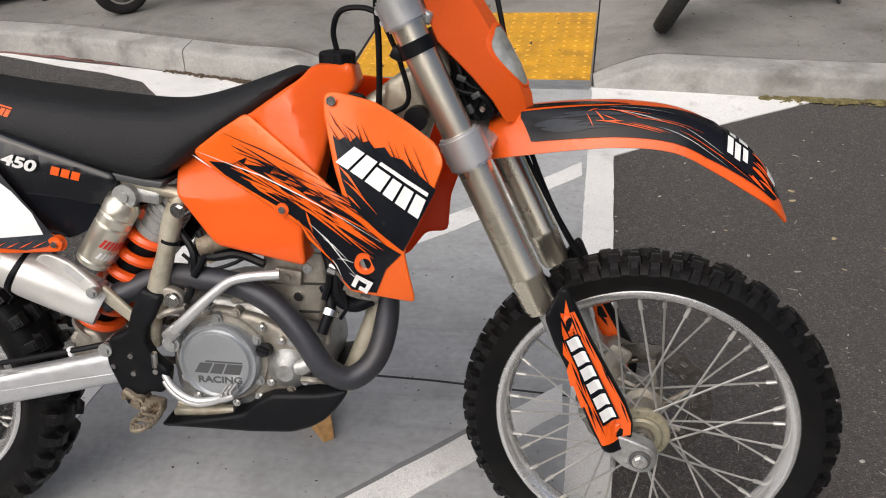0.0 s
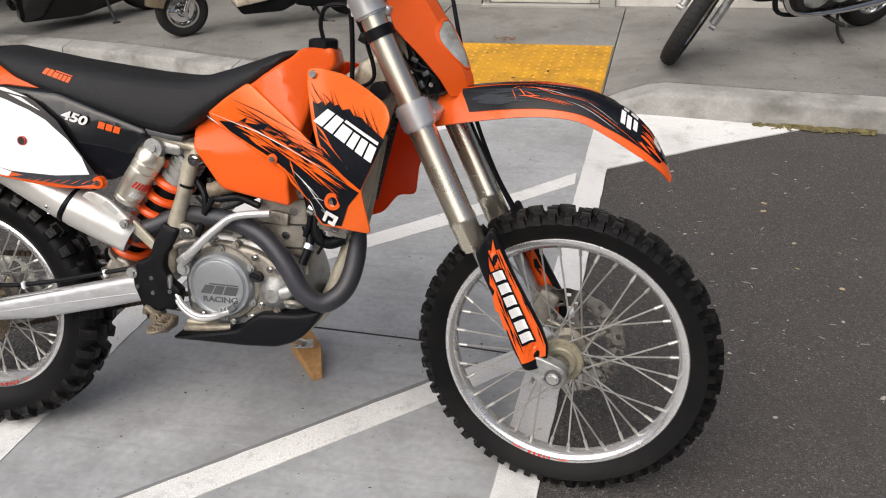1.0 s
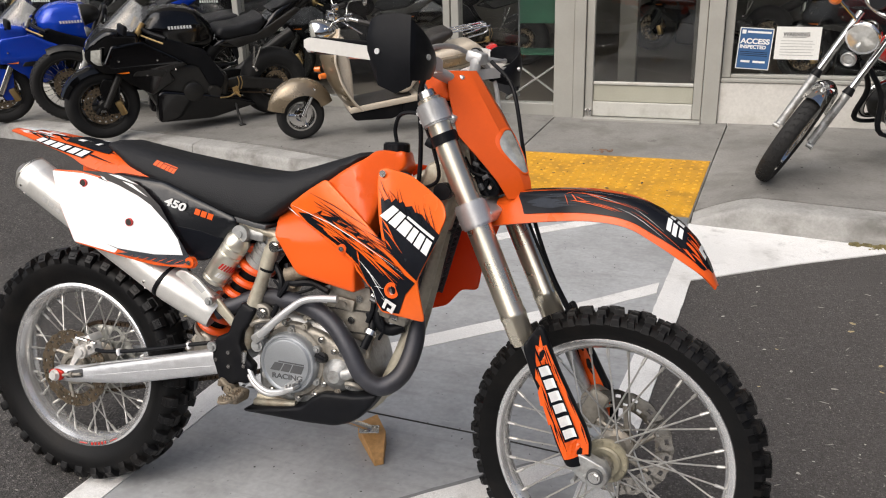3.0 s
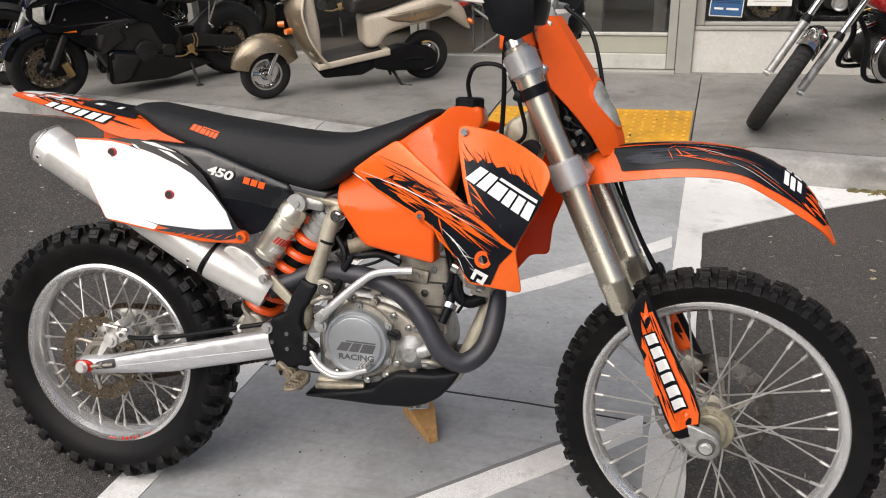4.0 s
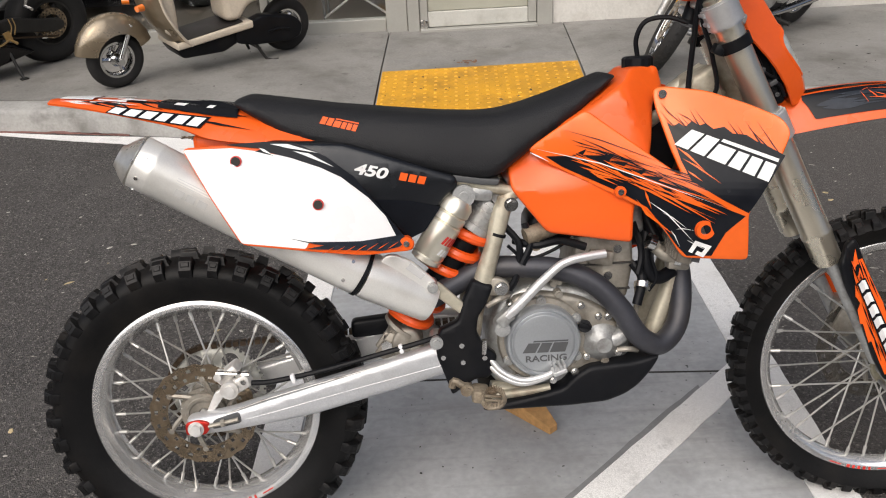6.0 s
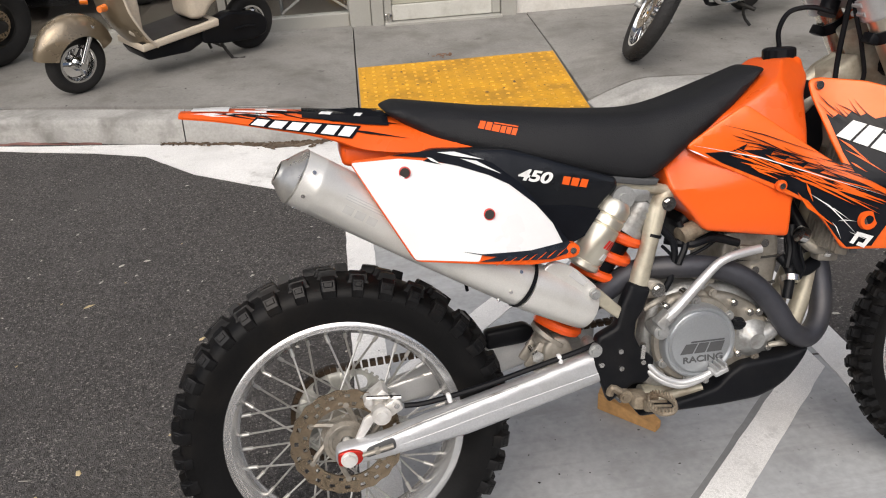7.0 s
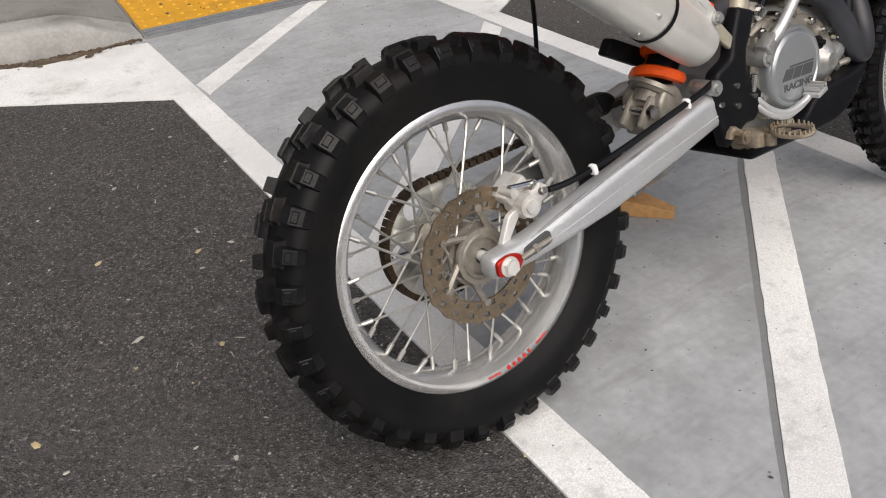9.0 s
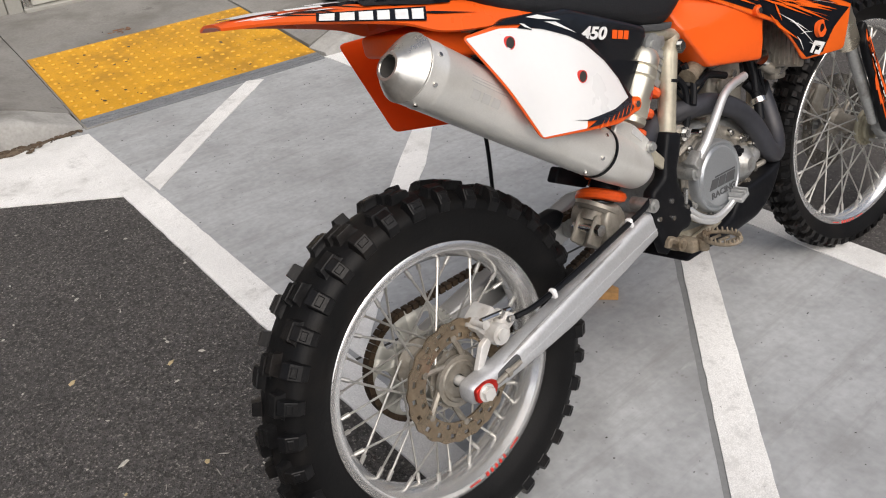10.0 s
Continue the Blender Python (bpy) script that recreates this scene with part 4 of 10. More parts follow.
for k in range(6):
    a = 2 * math.pi * k / 6
    bm = bmesh.new()
    tube(bm, [(0.042 * math.cos(a), -0.06, 0.042 * math.sin(a)), (0.062 * math.cos(a + 0.30), -0.062, 0.062 * math.sin(a + 0.30)), (0.080 * math.cos(a + 0.45), -0.062, 0.080 * math.sin(a + 0.45))], 0.0055, 6, 3)
    part("carrier_arm", bm, ALU_DIRTY, rear)
bm = bmesh.new()
lathe(bm, [(0.030, -0.068), (0.036, -0.069), (0.038, -0.066), (0.046, -0.066), (0.046, -0.058), (0.030, -0.058)], 36, closed=True)
part("disc_carrier", bm, ALU_DIRTY, rear)
for k in range(6):
    a = 2 * math.pi * k / 6 + 0.45
    bm = bmesh.new()
    rod(bm, (0.079 * math.cos(a), -0.067, 0.079 * math.sin(a)), (0.079 * math.cos(a), -0.058, 0.079 * math.sin(a)), 0.006, seg=10)
    part("disc_button", bm, ALU_DIRTY, rear)
bm = bmesh.new()
# plate with six large round lightening holes
rings = []
for k in range(144):
    a = 2 * math.pi * k / 144
    off = (a + math.pi / 6) % (math.pi / 3) - math.pi / 6
    mid = 0.0765 * math.cos(off)
    gap = math.sqrt(max(0.0, 0.0185 ** 2 - (0.0765 * math.sin(off)) ** 2))
    rings.append([[bm.verts.new((r * math.cos(a), y, r * math.sin(a))) for r in (0.040, mid - gap, mid + gap, 0.103)] for y in (0.058, 0.063)])
for k in range(144):
    p, q = rings[k], rings[(k + 1) % 144]
    for y in (0, 1):
        for r in (0, 2):
            bm.faces.new((p[y][r], p[y][r + 1], q[y][r + 1], q[y][r]))
    for r in range(4):
        bm.faces.new((p[0][r], q[0][r], q[1][r], p[1][r]))
bmesh.ops.remove_doubles(bm, verts=bm.verts, dist=0.00005)
bmesh.ops.dissolve_degenerate(bm, edges=bm.edges, dist=0.00005)
for k in range(50):
    a = 2 * math.pi * k / 50
    box(bm, (0.105 * math.cos(a), 0.0605, 0.105 * math.sin(a)), (0.007, 0.005, 0.006), (0, -math.degrees(a), 0))
part("sprocket", bm, SPROCKET, rear, "pale aluminium rear sprocket with round holes")
bm = bmesh.new()
rod(bm, (0, -0.143, 0), (0, 0.14, 0), 0.0095, seg=16)
rod(bm, (0, -0.145, 0), (0, -0.132, 0), 0.0125, seg=6)
rod(bm, (0, -0.1365, 0), (0, -0.1345, 0), 0.0160, seg=20)
part("axle", bm, ALU_BRIGHT, rear)
# printed marks on the rims
def rim_marks(rim, r, y, angle):
    for k, w in enumerate((0.010, 0.009, 0.009, 0.009, 0.007)):
        a = radians(angle) + (k - 2) * 0.012 / r
        bm = bmesh.new()
        box(bm, (r * math.cos(a), y, r * math.sin(a)), (0.0075, 0.0012, w * 0.6), (0, -math.degrees(a), 0))
        part("printed_mark", bm, RED_PRINT, rim, "small red printed mark", 0)
    for k in (-1, 1):
        a = radians(angle) + k * 0.055 / r
        bm = bmesh.new()
        box(bm, (r * math.cos(a), y, r * math.sin(a)), (0.002, 0.0012, 0.026), (0, -math.degrees(a), 0))
        part("printed_mark", bm, RED_PRINT, rim, "small red printed mark", 0)


rim_marks(rear, 0.2295, -0.0385, -76)

# front wheel
FRONT = Vector((1.486, 0, 0.327))
front = wheel("front_wheel", bike, FRONT, 0.2775, 0.048, 0.3445, 0.084, 60, 0.040, 0.10, 36, STEER, True)
fd = part("brake_disc", disc_with_holes(0.130, 0.088, 0.004, 18, 20), DISC_FRONT, front, "drilled brake disc")
fd.location = (0, 0.062, 0)
for k in range(6):
    a = 2 * math.pi * k / 6
    bm = bmesh.new()
    tube(bm, [(0.038 * math.cos(a), 0.06, 0.038 * math.sin(a)), (0.092 * math.cos(a + 0.4), 0.061, 0.092 * math.sin(a + 0.4))], 0.006, 6, 2)
    part("carrier_arm", bm, ALU_DIRTY, front)
bm = bmesh.new()
lathe(bm, [(0.030, 0.058), (0.042, 0.058), (0.042, 0.064), (0.030, 0.064)], 36, closed=True)
lathe(bm, [(0.088, 0.060), (0.094, 0.060), (0.094, 0.064), (0.088, 0.064)], 48, closed=True)
part("disc_carrier", bm, ALU_DIRTY, front)
bm = bmesh.new()
rod(bm, (0, -0.130, 0), (0, 0.132, 0), 0.011, seg=16)
part("axle", bm, ALU_DULL, front)
bm = bmesh.new()
rod(bm, (0, -0.132, 0), (0, -0.122, 0), 0.0185, seg=28)
part("axle_ring", bm, GREY_PLASTIC, front, "dark axle ring")
bm = bmesh.new()
rod(bm, (0, -0.137, 0), (0, -0.130, 0), 0.0135, 0.0145, seg=24)
rod(bm, (0, -0.141, 0), (0, -0.136, 0), 0.0095, seg=6)
part("axle_nut", bm, STEEL, front, "polished axle nut")
bm = bmesh.new()
lathe(bm, [(0.018, -0.062), (0.034, -0.062), (0.038, -0.058), (0.038, -0.052), (0.050, -0.050), (0.052, -0.047), (0.052, -0.041), (0.049, -0.038), (0.018, -0.038)], 40, closed=True)
for k in range(18):
    a = 2 * math.pi * k / 18
    rod(bm, (0.045 * math.cos(a), -0.053, 0.045 * math.sin(a)), (0.045 * math.cos(a), -0.049, 0.045 * math.sin(a)), 0.0036, seg=6)
part("hub_flange", bm, OLIVE, front, "olive stained hub flange")
rim_marks(front, 0.2712, -0.0242, -99)

# swingarm
arm = [(-0.026, 0.322), (-0.022, 0.350), (0.06, 0.360), (0.15, 0.383), (0.27, 0.412), (0.504, 0.469), (0.56, 0.462), (0.56, 0.410), (0.509, 0.402), (0.40, 0.375), (0.237, 0.338), (0.061, 0.316), (-0.018, 0.311)]
bm = slab(arm, lambda x, z: -0.128 + 0.014 * max(0.0, min(1.0, (x - 0.15) / 0.35)), -0.082, 0.016, 0.02, 0.012)
swing = part("swingarm", bm, ARM_ALLOY, bike, "long silver aluminium swingarm")
bm = bmesh.new()
tube(bm, [(0.06, -0.1268, 0.336), (0.16, -0.1272, 0.356), (0.30, -0.1214, 0.385), (0.54, -0.1132, 0.432)], 0.0009, 6)
part("pressed_crease", bm, ARM_ALLOY, swing)
bm = bmesh.new()
tube(bm, [(0.05, -0.121, 0.352), (0.15, -0.122, 0.383), (0.30, -0.116, 0.416), (0.50, -0.108, 0.457)], 0.0022, 8)
part("weld_bead", bm, ALU_DULL, swing)
bm = slab(arm, 0.128, 0.082, 0.008, 0.03, 0.012)
part("swingarm_arm", bm, ALU, bike)
bm = bmesh.new()
box(bm, (0.47, 0, 0.425), (0.07, 0.17, 0.055), bevel=0.01)
part("swingarm_bridge", bm, ALU_DULL, bike)
bm = slab(rounded([(-0.021, 0.320), (-0.021, 0.346), (0.006, 0.351), (0.026, 0.345), (0.028, 0.332), (0.018, 0.319)], 0.008), -0.1345, -0.126, 0.002, 0.03, 0.008)
part("axle_block", bm, RED_ANO, bike, "red anodised axle block")
# no recess here: a dark raised patch gives the slot's shade
bm = slab(rounded([(0.030, 0.327), (0.034, 0.347), (0.088, 0.361), (0.092, 0.338)], 0.008), -0.1288, -0.120, 0.001, 0.03, 0.008)
part("adjuster_slot", bm, GREY_PLASTIC, swing, "dark patch painted as the shaded adjuster slot")
bm = bmesh.new()
rod(bm, (0.025, -0.132, 0.336), (0.085, -0.132, 0.347), 0.0045, seg=8)
rod(bm, (0.05, -0.132, 0.3405), (0.058, -0.132, 0.342), 0.008, seg=6)
part("adjuster_bolt", bm, ALU_DIRTY, bike)

# rear brake caliper with hose along the arm
bm = bmesh.new()
box(bm, (0.082, -0.090, 0.405), (0.060, 0.036, 0.030), (0, -28, 0), 0.007)
box(bm, (0.064, -0.070, 0.425), (0.050, 0.05, 0.022), (0, -35, 0), 0.006)
rod(bm, (0.070, -0.116, 0.402), (0.070, -0.07, 0.402), 0.0185, seg=20)
rod(bm, (0.070, -0.121, 0.402), (0.070, -0.11, 0.402), 0.0115, 0.010, seg=12)
rod(bm, (0.100, -0.108, 0.418), (0.100, -0.08, 0.418), 0.009, seg=12)
rod(bm, (0.048, -0.108, 0.428), (0.048, -0.075, 0.428), 0.008, seg=10)
cal = part("brake_caliper", bm, ALU_BRIGHT, bike, "cast aluminium rear brake caliper")
for p, q, r in (((0.045, -0.100, 0.436), (0.110, -0.100, 0.428), 0.0048), ((0.085, -0.100, 0.420), (0.092, -0.108, 0.437), 0.004), ((0.100, -0.112, 0.418), (0.100, -0.116, 0.418), 0.0055)):
    bm = bmesh.new()
    rod(bm, p, q, r, seg=8)
    part("caliper_pin", bm, STEEL, cal)
bm = slab([(0.012, 0.345), (0.030, 0.352), (0.060, 0.392), (0.050, 0.400), (0.036, 0.392)], -0.100, -0.088, 0.002, 0.03, 0.004)
part("caliper_bracket", bm, ALU_BRIGHT, bike)
bm = bmesh.new()
tube(bm, [(0.115, -0.105, 0.412), (0.16, -0.112, 0.415), (0.26, -0.115, 0.432), (0.36, -0.117, 0.455), (0.46, -0.117, 0.478), (0.505, -0.105, 0.486)], 0.0055, 8)
part("brake_hose", bm, BLACK_PLASTIC, bike)
for x, z in ((0.20, 0.420), (0.42, 0.467)):
    bm = bmesh.new()
    box(bm, (x, -0.116, z), (0.010, 0.015, 0.019), (0, -12, 0), 0.004)
    part("hose_clip", bm, WHITE_PLASTIC, bike, "small white hose clip")

# inner mud guard
bm = slab([(0.19, 0.80), (0.20, 0.775), (0.245, 0.735), (0.30, 0.705), (0.36, 0.70), (0.36, 0.77), (0.24, 0.83)], -0.05, 0.05, 0.008, 0.05, 0.012)
part("inner_mud_guard", bm, BLACK_PLASTIC, bike, "black inner mud guard")
bm = slab([(0.348, 0.562), (0.366, 0.588), (0.455, 0.545), (0.43, 0.522)], -0.012, 0.012, 0.004, 0.03, 0.006)
part("mud_flap", bm, BLACK_PLASTIC, bike, "black rubber mud flap")

# chain on the far side
bm = bmesh.new()
top, bot = [], []
for k in range(40):
    s = k / 39
    top.append((s * 0.62, 0.437 + s * 0.022))
    bot.append((s * 0.60, 0.229 + s * 0.155))
loop = [(0.105 * math.cos(a), 0.333 + 0.105 * math.sin(a)) for a in np.linspace(radians(92), radians(272), 26)]
for (x0, z0), (x1, z1) in list(zip(top, top[1:])) + list(zip(bot, bot[1:])) + list(zip(loop, loop[1:])):
    ang = -math.degrees(math.atan2(z1 - z0, x1 - x0))
    box(bm, ((x0 + x1) / 2, 0.0605, (z0 + z1) / 2), (0.012, 0.018, 0.0105), (0, ang, 0))
part("chain", bm, CHAIN, bike, "rust-brown drive chain", 0)
bm = slab([(0.31, 0.435), (0.31, 0.475), (0.40, 0.482), (0.42, 0.465), (0.40, 0.44)], 0.045, 0.078, 0.008, 0.05, 0.01)
part("chain_guard", bm, BLACK_PLASTIC, bike)

# frame
def tubes(name, paths, mat, label="", n=5, seg=12):
    bm = bmesh.new()
    for pts, r in paths:
        tube(bm, pts, r, seg, n)
    return part(name, bm, mat, bike, label)


head_dir = Vector((-math.sin(RAKE), 0, math.cos(RAKE)))
tubes("frame", [
    ([(1.09, 0, 0.93), (1.05, -0.02, 0.80), (1.01, -0.03, 0.62), (0.965, -0.04, 0.48), (0.90, -0.05, 0.37), (0.75, -0.06, 0.335), (0.60, -0.07, 0.345)], 0.019),
    ([(1.05, 0.02, 0.80), (1.01, 0.03, 0.62), (0.965, 0.04, 0.48), (0.90, 0.05, 0.37), (0.75, 0.06, 0.335), (0.60, 0.07, 0.345)], 0.017),
    ([(1.07, -0.02, 0.97), (0.90, -0.05, 0.86), (0.72, -0.072, 0.785), (0.643, -0.078, 0.747), (0.610, -0.085, 0.640), (0.583, -0.087, 0.558), (0.568, -0.085, 0.475)], 0.0155),
    ([(1.07, 0.02, 0.97), (0.90, 0.06, 0.86), (0.72, 0.09, 0.79), (0.655, 0.10, 0.735), (0.615, 0.104, 0.64), (0.585, 0.104, 0.565), (0.57, 0.10, 0.48)], 0.019),
    ([(0.655, -0.08, 0.765), (0.45, -0.08, 0.82), (0.15, -0.07, 0.90)], 0.011),
    ([(0.655, 0.08, 0.765), (0.45, 0.08, 0.82), (0.15, 0.07, 0.90)], 0.011),
], FRAME_STEEL, "worn grey-gold steel frame tubes")
bm = bmesh.new()
rod(bm, HEAD - head_dir * 0.07, HEAD + head_dir * 0.10, 0.033, seg=20)
part("steering_head", bm, FRAME_STEEL, bike)
for k, (p, q) in enumerate((((0.653, -0.098, 0.742), (0.653, -0.07, 0.742)), ((0.626, -0.108, 0.575), (0.626, -0.07, 0.575)))):
    bm = bmesh.new()
    rod(bm, p, q, 0.014, seg=16)
    rod(bm, (p[0], p[1] - 0.006, p[2]), p, 0.009, seg=6)
    part("frame_bolt", bm, STEEL, bike)
bm = bmesh.new()
tube(bm, [(0.645, -0.079, 0.752), (0.617, -0.084, 0.662), (0.594, -0.087, 0.592), (0.585, -0.088, 0.545)], [0.0165, 0.0165, 0.0195, 0.0215], 18)
part("frame_gusset", bm, FRAME_STEEL, bike, "worn cast frame gusset")
bm = bmesh.new()
tube(bm, [(0.6260, -0.0825, 0.684), (0.6240, -0.0828, 0.678)], 0.0178, 18, 2)
part("rubber_band", bm, BLACK_PLASTIC, bike)

# black frame guard
guard_s = rbf([(0.495, 0.510, -0.116), (0.595, 0.582, -0.112), (0.540, 0.451, -0.122), (0.595, 0.421, -0.122), (0.505, 0.401, -0.118), (0.575, 0.491, -0.122)])
bm = slab([(0.570, 0.597), (0.611, 0.583), (0.595, 0.546), (0.577, 0.522), (0.572, 0.492), (0.585, 0.463), (0.612, 0.440), (0.604, 0.405), (0.591, 0.390), (0.568, 0.392), (0.517, 0.357), (0.507, 0.393), (0.489, 0.443), (0.489, 0.468), (0.499, 0.499), (0.536, 0.516), (0.547, 0.552)], guard_s, lambda x, z: guard_s(x, z) + 0.03, 0.008, 0.014, 0.008)
fg = part("frame_guard", bm, BLACK_PLASTIC, bike, "black plastic frame guard with bolts")
for x, z in ((0.541, 0.467), (0.542, 0.431), (0.586, 0.438), (0.503, 0.443)):
    bm = bmesh.new()
    rod(bm, (x, guard_s(x, z) - 0.0035, z), (x, guard_s(x, z) + 0.004, z), 0.0052, 0.0065, 10)
    part("bolt", bm, STEEL, fg)
bm = bmesh.new()
rod(bm, (0.491, -0.122, 0.475), (0.491, -0.07, 0.475), 0.0135, seg=18)
rod(bm, (0.491, -0.127, 0.475), (0.491, -0.120, 0.475), 0.008, seg=6)
part("swingarm_pivot", bm, ALU_DULL, bike)

# shock absorber
S0, S1 = Vector((0.636, -0.046, 0.757)), Vector((0.408, -0.034, 0.462))
d = (S1 - S0).normalized()
o1 = d.orthogonal().normalized()
o2 = d.cross(o1)
bm = bmesh.new()
pts = []
turns, steps = 6.5, 22
lo, hi = S0 + d * 0.065, S0 + d * 0.342
for k in range(int(turns * steps) + 1):
    a = 2 * math.pi * k / steps
    pts.append(lo.lerp(hi, k / (turns * steps)) + 0.038 * (math.cos(a) * o1 + math.sin(a) * o2))
tube(bm, pts, 0.0108, 8, 1)
shock = part("shock_spring", bm, SPRING, bike, "bright orange coil spring")
bm = bmesh.new()
rod(bm, S0 + d * 0.02, S0 + d * 0.075, 0.036, seg=24)
for at_s in (0.030, 0.042, 0.054):
    rod(bm, S0 + d * at_s, S0 + d * (at_s + 0.006), 0.0385, seg=24)
rod(bm, S0 + d * 0.075, S0 + d * 0.09, 0.041, seg=24)
rod(bm, S0 + Vector((0, -0.03, 0)), S0 + Vector((0, 0.03, 0)), 0.02, seg=16)
part("shock_body", bm, ALU_DULL, bike)
bm = bmesh.new()
rod(bm, S0 + d * 0.339, S0 + d * 0.347, 0.044, seg=28)
rod(bm, S0 + d * 0.347, S0 + d * 0.353, 0.041, 0.036, seg=28)
part("spring_seat", bm, ALU_DIRTY, bike, "stained metal spring seat")
bm = bmesh.new()
rod(bm, S0 + d * 0.352, S0 + d * 0.372, 0.028, 0.024, seg=20)
for sy in (-1, 1):
    c = S1 + Vector((-0.014, sy * 0.021, -0.012))
    box(bm, tuple(c), (0.036, 0.012, 0.060), (0, 38, 0), 0.006)
part("shock_foot", bm, ALU_DIRTY, bike, "stained cast shock foot")
bm = bmesh.new()
rod(bm, S1 + Vector((-0.018, -0.034, -0.006)), S1 + Vector((-0.018, 0.032, -0.006)), 0.0085, seg=16)
rod(bm, S1 + Vector((-0.018, -0.038, -0.006)), S1 + Vector((-0.018, -0.028, -0.006)), 0.0125, seg=6)
part("shock_bolt", bm, STEEL, bike)
bm = bmesh.new()
rod(bm, S0 + d * 0.09, S0 + d * 0.325, 0.0285, seg=20)
part("shock_damper", bm, BLACK_PLASTIC, bike)
bm = slab([(0.405, 0.40), (0.40, 0.47), (0.42, 0.495), (0.45, 0.49), (0.475, 0.43)], -0.075, 0.02, 0.008, 0.04, 0.012)
part("shock_clevis", bm, ALU_DIRTY, bike)
bm = slab([(0.50, 0.745), (0.63, 0.752), (0.655, 0.69), (0.60, 0.63), (0.51, 0.65)], 0.012, 0.06, 0.01, 0.04, 0.015)
part("intake_boot", bm, BLACK_PLASTIC, bike, "black rubber intake boot")
R0, R1 = Vector((0.556, -0.088, 0.758)), Vector((0.476, -0.094, 0.637))
rd_ = (R1 - R0).normalized()
bm = bmesh.new()
prof = [(0.0, 0.022), (0.012, 0.029), (0.03, 0.029), (0.033, 0.0265), (0.036, 0.029), (0.05, 0.029), (0.053, 0.0265), (0.056, 0.029), (0.125, 0.029), (0.128, 0.027), (0.131, 0.029), (0.14, 0.028), (0.145, 0.018)]
ro1 = rd_.orthogonal().normalized()
ro2 = rd_.cross(ro1)
loft(bm, [[R0 + rd_ * s + r * 1.1 * (math.cos(a) * ro1 + math.sin(a) * ro2) for a in (2 * math.pi * k / 24 for k in range(24))] for s, r in prof])
res = part("shock_reservoir", bm, RESERVOIR, bike, "pale gold shock reservoir with red print")
bm = bmesh.new()
box(bm, (0.586, -0.072, 0.766), (0.070, 0.040, 0.030), (0, 8, 0), 0.01)
rod(bm, (0.561, -0.106, 0.766), (0.561, -0.06, 0.766), 0.022, seg=20)
rod(bm, (0.561, -0.110, 0.766), (0.561, -0.104, 0.766), 0.009, seg=12)
part("shock_head", bm, ALU_DULL, bike)
for s, mat, w, count in ((0.083, RED_PRINT, 0.018, 7), (0.108, WHITE_DECAL, 0.014, 5)):
    for k in range(count):
        a0 = radians(208 + k * 13 + (0 if mat is RED_PRINT else 20))
        bm = bmesh.new()
        ring = []
        for ds in (-w / 2, w / 2):
            for da in (0, radians(9)):
                a = a0 + da + ds * 8
                ring.append(bm.verts.new(R0 + rd_ * (s + ds) + 0.0325 * (math.cos(a) * ro1 + math.sin(a) * ro2)))
        bm.faces.new((ring[0], ring[1], ring[3], ring[2]))
        part("printed_mark", bm, mat, res, "small printed mark", 0)

# muffler: a tapered tail pipe under the side panel
M0, M1, M2 = Vector((-0.022, -0.156, 0.874)), Vector((0.352, -0.117, 0.631)), Vector((0.484, -0.090, 0.553))


def along(a, b, stations, squash=1.0, seg=36, droop=None):
    dd = (b - a).normalized()
    u = Vector((0, 1, 0))
    u = (u - dd * u.dot(dd)).normalized()
    v = dd.cross(u)
    bm = bmesh.new()
    off = [droop * max(0.0, (-0.012 - s) / 0.045) if droop else Vector() for s, r in stations]
    loft(bm, [[a + dd * s + o + r * (math.cos(k) * u * squash + math.sin(k) * v) for k in (2 * math.pi * j / seg for j in range(seg))] for (s, r), o in zip(stations, off)], caps=False)
    return bm


length = (M1 - M0).length
bm = along(M0, M1, [(-0.012, 0.0), (-0.012, 0.045), (-0.008, 0.0492), (0.02, 0.0492), (0.022, 0.050), (0.026, 0.0492), (length * 0.5, 0.0488), (length - 0.01, 0.0465), (length, 0.0455), (length, 0.0)])
muffler = part("muffler", bm, MUFFLER, bike, "satin silver muffler with a conical end cap", 35)
DROOP = Vector((0.006, 0.004, -0.014))
bm = along(M0, M1, [(-0.052, 0.0160), (-0.054, 0.0168), (-0.054, 0.0205), (-0.052, 0.0220), (-0.048, 0.0235), (-0.044, 0.0270), (-0.035, 0.0345), (-0.024, 0.0425), (-0.015, 0.0484), (-0.0125, 0.0502), (-0.010, 0.0498), (-0.010, 0.044), (-0.030, 0.020), (-0.05, 0.0160), (0.05, 0.0155), (0.05, 0.0)], droop=DROOP)
part("end_cap", bm, CAP_METAL, muffler, "polished conical end cap", 30)
bm = along(M0, M1, [(-0.0515, 0.0158), (-0.048, 0.0158), (0.045, 0.0150), (0.045, 0.0)], droop=DROOP)
part("outlet", bm, JOINT, muffler, "dark outlet tube")
bm = along(M0, M1, [(length - 0.002, 0.0475), (length + 0.006, 0.0475), (length + 0.006, 0.04), (length - 0.002, 0.04)])
part("strap", bm, BLACK_PLASTIC, muffler, "black strap")
l2 = (M2 - M1).length
bm = along(M1, M2, [(0.006, 0.0), (0.006, 0.0455), (0.02, 0.0470), (l2 * 0.5, 0.0455), (l2 - 0.02, 0.0430), (l2 - 0.004, 0.0420), (l2, 0.0405), (l2 - 0.002, 0.038), (l2 - 0.03, 0.030), (l2 - 0.03, 0.0)])
part("heat_shield", bm, MUFFLER, muffler)
dd = (M1 - M0).normalized()
mu = (Vector((0, 1, 0)) - dd * dd.y).normalized()
mv = dd.cross(mu)
